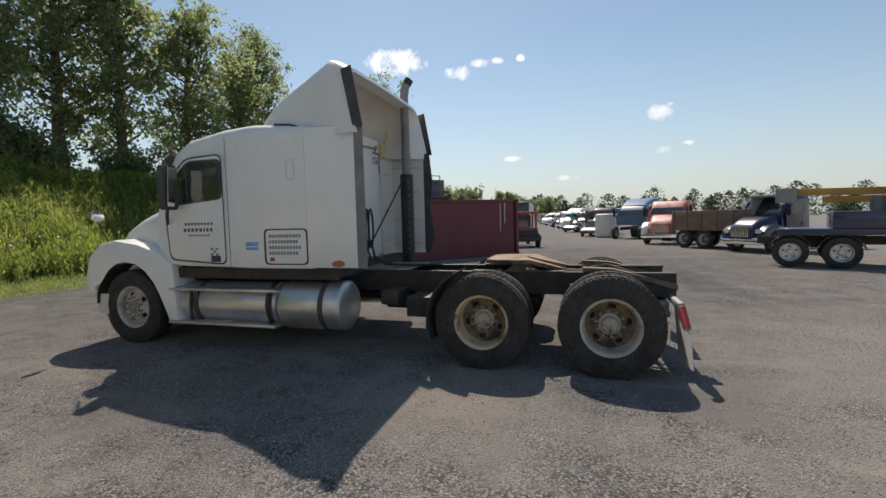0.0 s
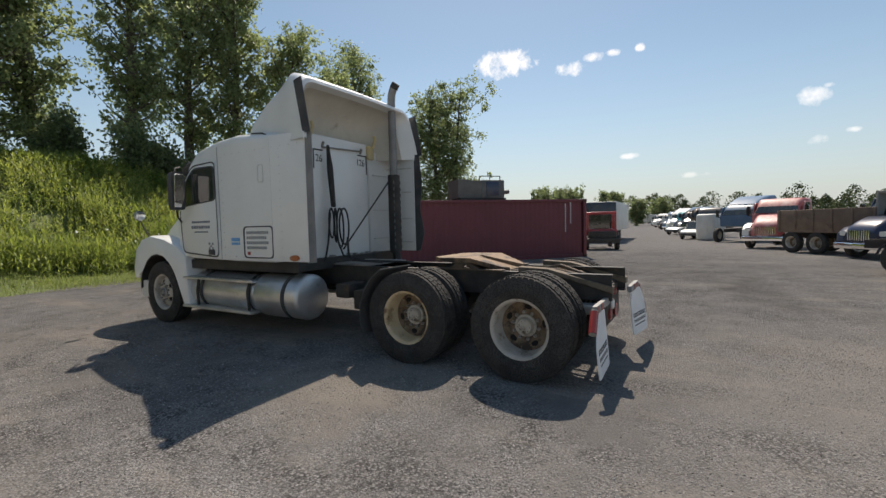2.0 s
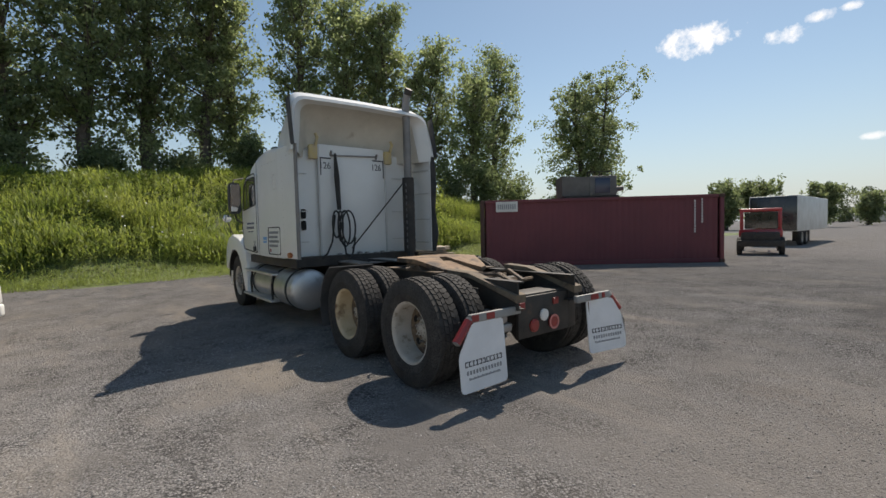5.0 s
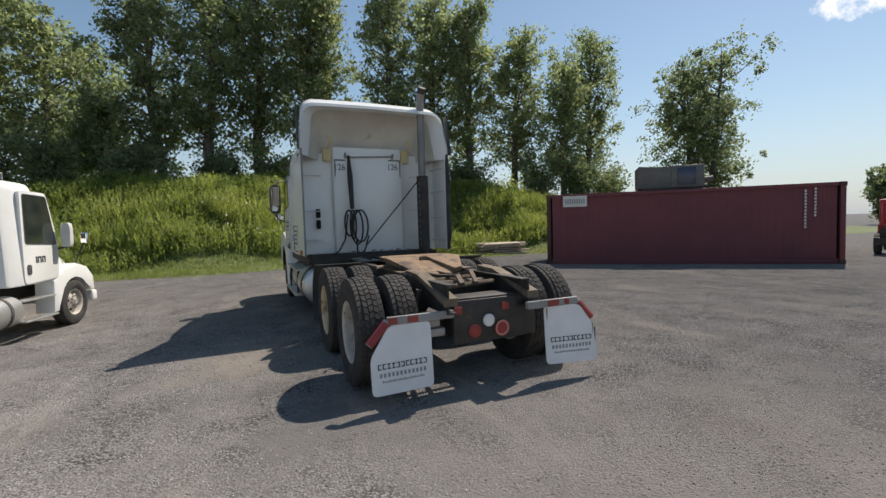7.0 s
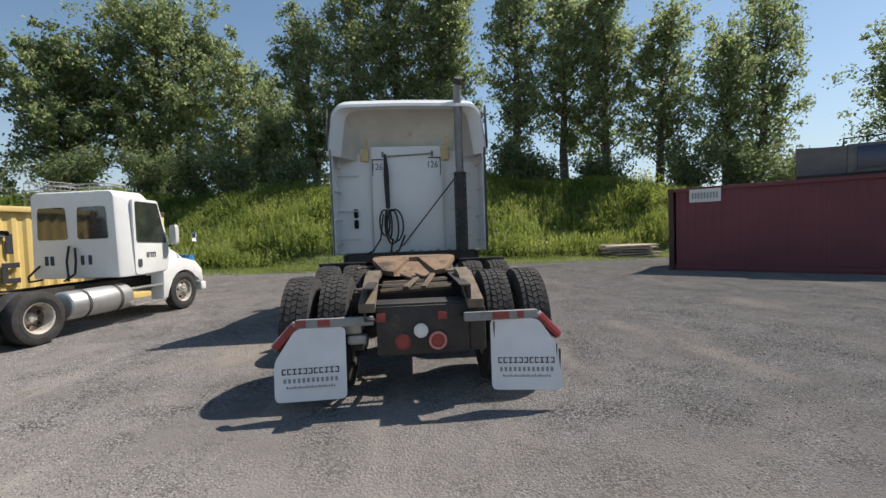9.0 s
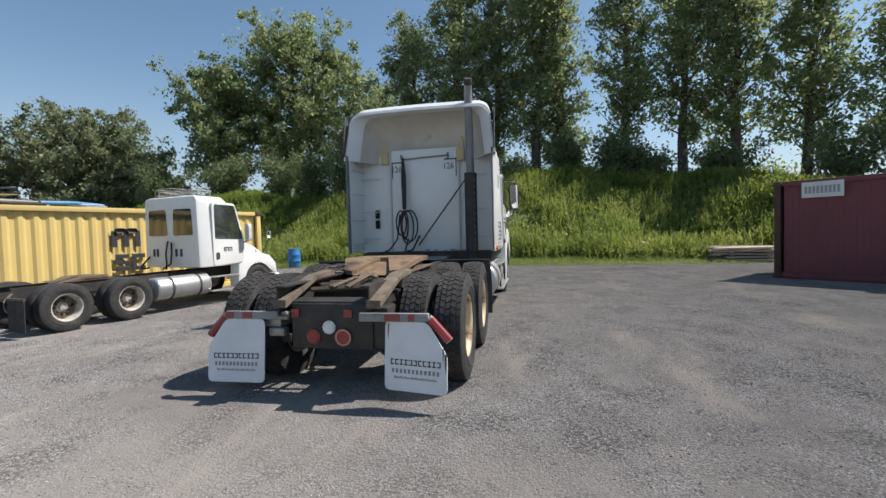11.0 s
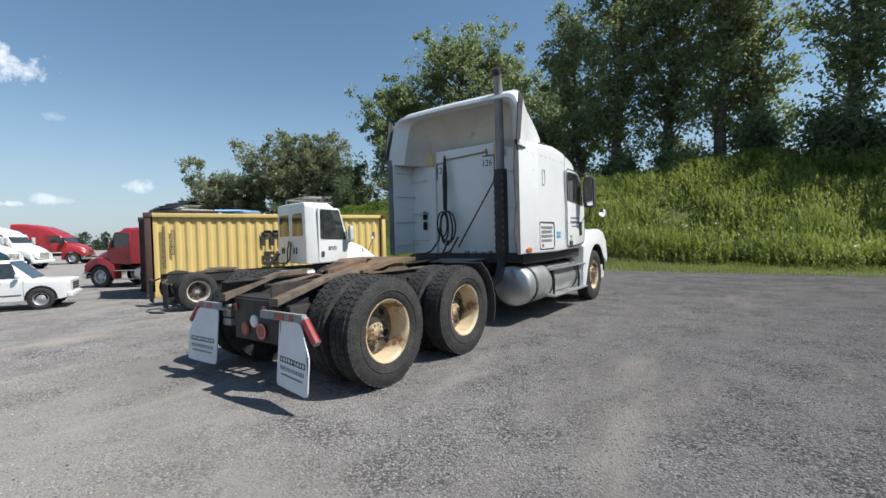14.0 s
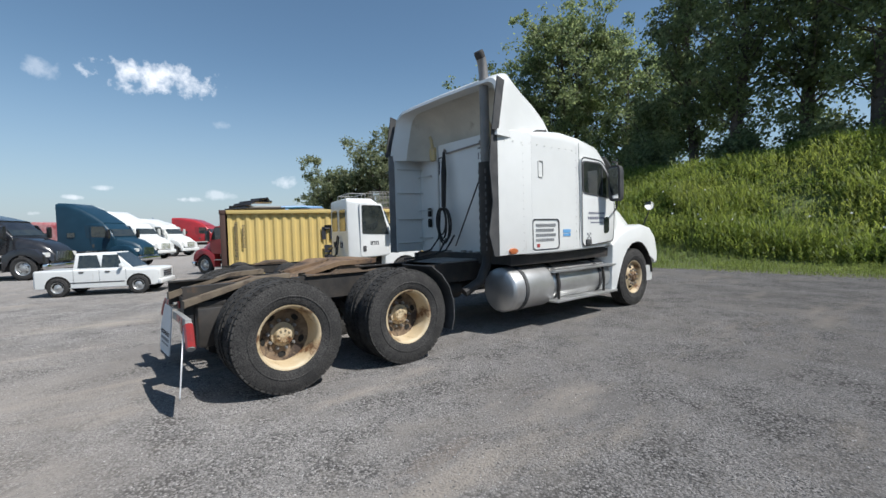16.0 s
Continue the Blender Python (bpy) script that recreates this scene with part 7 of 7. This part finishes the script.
PICKUP = car(at((-9.95, -1.6), 25, 0.6), "white crew cab pickup parked on the yard", WHITE, 1.72, True, "pickup_truck")
bm = bmesh.new()
for z in (0.7, 0.8, 0.9):
    box(bm, -0.46, 0.46, 2.36, 2.43, z, z + 0.055, 0.01)
part("grille", bm, STRIP, PICKUP)
for s in (-1, 1):
    for y0 in (-0.9, 0.08):
        bm = bmesh.new()
        prism_x(bm, round_poly([(y0 + 0.2, 1.0), (y0 + 0.38, 1.0), (y0 + 0.38, 1.05), (y0 + 0.2, 1.05)], 0.02), s * 0.915, s * 0.945)
        part("door_handle", bm, STRIP, PICKUP)
    for y0 in (-0.92, 0.05, 1.06):
        bm = bmesh.new()
        box(bm, s * 0.921 - 0.002, s * 0.921 + 0.002, y0, y0 + 0.012, 0.5, 1.12)
        part("door_seam", bm, STRIP, PICKUP)

T = thing("trailer_box", at((-21.5, 7.4), 58, 0.62), "white box trailer behind the red tractor", "trailer", "trucks parked beyond the pickup")
bm = bmesh.new()
box(bm, -1.2, 1.2, -2.6, 2.6, 0.8, 3.5, 0.04)
part("box_body", bm, WHITE_DIRTY, T)
for yy in (-1.6, -0.3):
    for s in (-1, 1):
        wheel(T, s * 1.09, yy, WZ, s, GREYRIM, DISC, STEEL, True, tread=False, plain=True)
bm = bmesh.new()
box(bm, -0.5, 0.5, 1.6, 1.8, 0.0, 0.82, 0.02)
part("landing_leg", bm, BLACK, T)

WROW = "trucks parked beyond the pickup"
conventional("semi_tractor", by_nose(west(-89.4, 28.2), 36, 0.84, 3.9), "dark teal sleeper semi tractor with a tall sloping roof", TEAL, 1.4, 2.75, 5.2, ALU, group=WROW, fairing=1.15)
conventional("semi_tractor", by_nose(west(-93.1, 23.1), 30, 0.88, 5.5), "black semi tractor with a long hood", CARBLACK, 1.0, 2.6, 4.6, ALU, group=WROW, fairing=0.4)
conventional("semi_tractor", by_nose(west(-84.6, 36.3), 42, 0.92, 5.7), "white semi tractor with a raised roof fairing", WHITE, 1.0, 2.75, 4.8, ALU, detail=False, group=WROW, fairing=0.9, stack=True)
conventional("semi_tractor", by_nose(west(-82.2, 40.4), 42, 0.92, 5.7), "white semi tractor with a chrome stack", WHITE, 0.8, 2.75, 4.8, ALU, detail=False, group=WROW, fairing=0.5, stack=True)
conventional("semi_tractor", by_nose(west(-78.4, 49.0), 38, 0.95, 6.0), "bright red sleeper semi tractor", REDPAINT, 2.2, 2.75, 5.2, ALU, detail=False, group=WROW, fairing=0.8)
conventional("semi_tractor", by_nose((-14.9, 1.9), 240, 0.72, 5.7), "red semi tractor beside the container", REDPAINT, 0.0, 2.75, 4.8, ALU, group=WROW)
conventional("semi_tractor", by_nose(west(-90.2, 43.3), 38, 0.95, 5.5), "dark red sleeper semi tractor", FADEDRED, 2.0, 2.75, 5.0, ALU, detail=False, group=WROW, fairing=0.3)

# the far end of the yard: small vehicles in a row and trailers
rngs = random.Random(14)
FAR = [(91.9, 40, CARBLACK, 0.0, True, "black bonneted truck in the parked row"), (90.8, 44, RUSTFRAME, 0.0, False, "rusty truck cab stripped of its hood"), (89.9, 48, CARBLACK, 1.2, True, "black sleeper truck with a dull finish"), (88.9, 53, AQUA, 0.0, False, "aqua truck cab without its hood"),
       (88.2, 58, WHITE, 0.9, True, "white sleeper truck in the parked row"), (87.6, 64, SLATE, 0.0, True, "slate blue truck in the parked row"), (87.0, 70, WHITE_DIRTY, 0.0, False, "dusty white truck cab in the parked row"), (86.5, 78, CARBLACK, 0.8, True, "dark sleeper truck far down the yard"),
       (86.0, 88, WHITE_DIRTY, 0.0, True, "dusty white truck far down the yard"), (85.6, 99, WHITE, 0.9, True, "white sleeper truck far down the yard"), (85.2, 112, CARBLACK, 0.0, True, "dark truck far down the yard")]
for az, d, pt, berth, bonnet, lb in FAR:
    conventional("truck", by_nose(east(az, d), 295 + rngs.uniform(-10, 10), 0.86, 5.2), lb, pt, berth, rngs.uniform(2.5, 2.8), 4.6, GREYRIM, tandem=False, hood=bonnet, detail=False, group=ROW, fairing=0.45)
for az, d, pt, lb in ((91.4, 38.5, WHITE_DIRTY, "dusty pale car in front of the stripped trucks"), (89.3, 49, WHITE, "white car in front of the parked trucks")):
    car(at(east(az, d), 295 + rngs.uniform(-12, 12), 0.8), lb, pt, 1.5)
for az, d, h in ((76.6, 62, 10), (77.4, 85, 12)):
    T = thing("trailer_box", at(east(90.1 + (az - 83.6) * 0.79, d * 1.92), h + 7, 0.8), "white box trailer far down the yard", "trailer", ROW)
    bm = bmesh.new()
    box(bm, -1.25, 1.25, -6, 6, 0.9, 3.3, 0.04)
    part("box_body", bm, WHITE_DIRTY, T)
    for yy in (-4.5, -3.2):
        for s in (-1, 1):
            wheel(T, s * 1.09, yy, WZ, s, GREYRIM, DISC, STEEL, True, tread=False, plain=True)
    bm = bmesh.new()
    box(bm, -0.5, 0.5, 3.6, 3.8, 0.0, 0.9, 0.02)
    part("landing_leg", bm, BLACK, T)

# stripped red cab beside the red container
T = thing("stripped_truck", at(east(82.7, 25.4), 253, 0.74), "stripped red truck cab with bare frame", "truck", ROW)
for s in (-1, 1):
    bm = bmesh.new()
    rail(bm, s * 0.43, -4.5, 1.2, 0.7, 0.95)
    part("frame_rail", bm, RUSTFRAME, T)
    for yy in (0.6, -3.6):
        wheel(T, s * 1.0, yy, WZ, s, GREYRIM, DISC, STEEL, False, tread=False, plain=False, nuts=False)
for x0, x1 in ((-1.0, -0.86), (0.86, 1.0)):
    for y0, y1 in ((-1.2, -1.06), (0.2, 0.34)):
        bm = bmesh.new()
        box(bm, x0, x1, y0, y1, 1.4, 2.55, 0.02)
        part("pillar", bm, REDPAINT, T)
bm = bmesh.new()
box(bm, -1.02, 1.02, -1.22, 0.36, 2.5, 2.68, 0.06, 3)
part("roof", bm, REDPAINT, T)
bm = bmesh.new()
box(bm, -1.05, 1.05, -1.25, 0.4, 1.0, 1.45, 0.04)
part("cab_body", bm, REDPAINT, T)
bm = bmesh.new()
box(bm, -0.9, 0.9, 0.4, 1.3, 0.7, 1.3, 0.06)
box(bm, -1.1, 1.1, 1.25, 1.45, 0.5, 0.85, 0.03)
part("engine", bm, BLACK, T)
bm = bmesh.new()
box(bm, -0.8, 0.8, -1.15, -1.1, 1.5, 2.45)
part("rear_glass", bm, GLASS, T)
for k in range(3):
    bm = bmesh.new()
    tube(bm, [(-0.5 + 0.5 * k, -1.8 - 0.6 * k, 0.95), (-0.5 + 0.5 * k, -1.8 - 0.6 * k, 1.5)], 0.3, 12)
    part("drum", bm, (BLACK, RUSTFRAME, GREYBODY)[k], T)
T = thing("trailer_box", at(east(82.1, 37.0), 86, 0.9), "white box trailer with a dark rear behind the stripped cab", "trailer", ROW)
bm = bmesh.new()
box(bm, -1.25, 1.25, -5, 5, 0.9, 3.1, 0.04)
part("box_body", bm, WHITE_DIRTY, T)
bm = bmesh.new()
box(bm, -1.2, 1.2, -5.05, -5.004, 0.95, 3.05, 0.01)
part("rear_door", bm, CARBLACK, T, "dark rear door")
for yy in (-3.5, -2.2):
    for s in (-1, 1):
        wheel(T, s * 1.09, yy, WZ, s, GREYRIM, DISC, STEEL, True, tread=False, plain=True)
bm = bmesh.new()
box(bm, -0.5, 0.5, 3.0, 3.2, 0.0, 0.9, 0.02)
part("landing_leg", bm, BLACK, T)


# ---- far tree lines ----
def far_trees(name, label, seed, az0, az1, d, h, n):
    rng = np.random.default_rng(seed)
    C = []
    a = az0
    while a < az1:
        x, y = spot(0, 0, a, d * rng.uniform(0.93, 1.1))
        hh = h * rng.uniform(0.45, 1.25)
        w = hh * rng.uniform(0.3, 0.55)
        for k in range(n):
            t = rng.uniform(0, 1)
            rr = w * math.sin(math.pi * min(1, 0.15 + 0.85 * t)) ** 0.5 * rng.uniform(0.2, 1)
            b = rng.uniform(0, 2 * math.pi)
            C.append((x + rr * math.cos(b), y + rr * math.sin(b), hh * t))
        a += math.degrees(w / d) * rng.uniform(0.4, 1.2)
    C = np.array(C) + rng.normal(0, 0.3, (len(C), 3))
    v, f = leaf_quads(rng, C, d * 0.003)
    tagged(new(name, mesh_from_arrays(name, v, f, FARTREE)), label, "trees", kind="stuff")


far_trees("far_woods", "line of distant green trees on the horizon", 71, 80, 150, 190, 9.5, 800)
far_trees("far_woods", "distant trees beyond the parked trucks", 72, -150, -66, 210, 5.5, 500)
for i, (az, d, top, r) in enumerate([(73.2, 80, 6.8, 2.0), (75.5, 85, 7.4, 2.4), (80.4, 96, 7.0, 2.1), (83.3, 114, 6.0, 1.9), (85.2, 136, 6.8, 2.2)]):
    x, y = east(az, d)
    tree("field_tree", x, y, top, r, 130 + i, 7000, 0.34, LEAF_DARK, "rounded green tree beyond the red container", 2, base=0.0, low=0.1, gap=0.8)
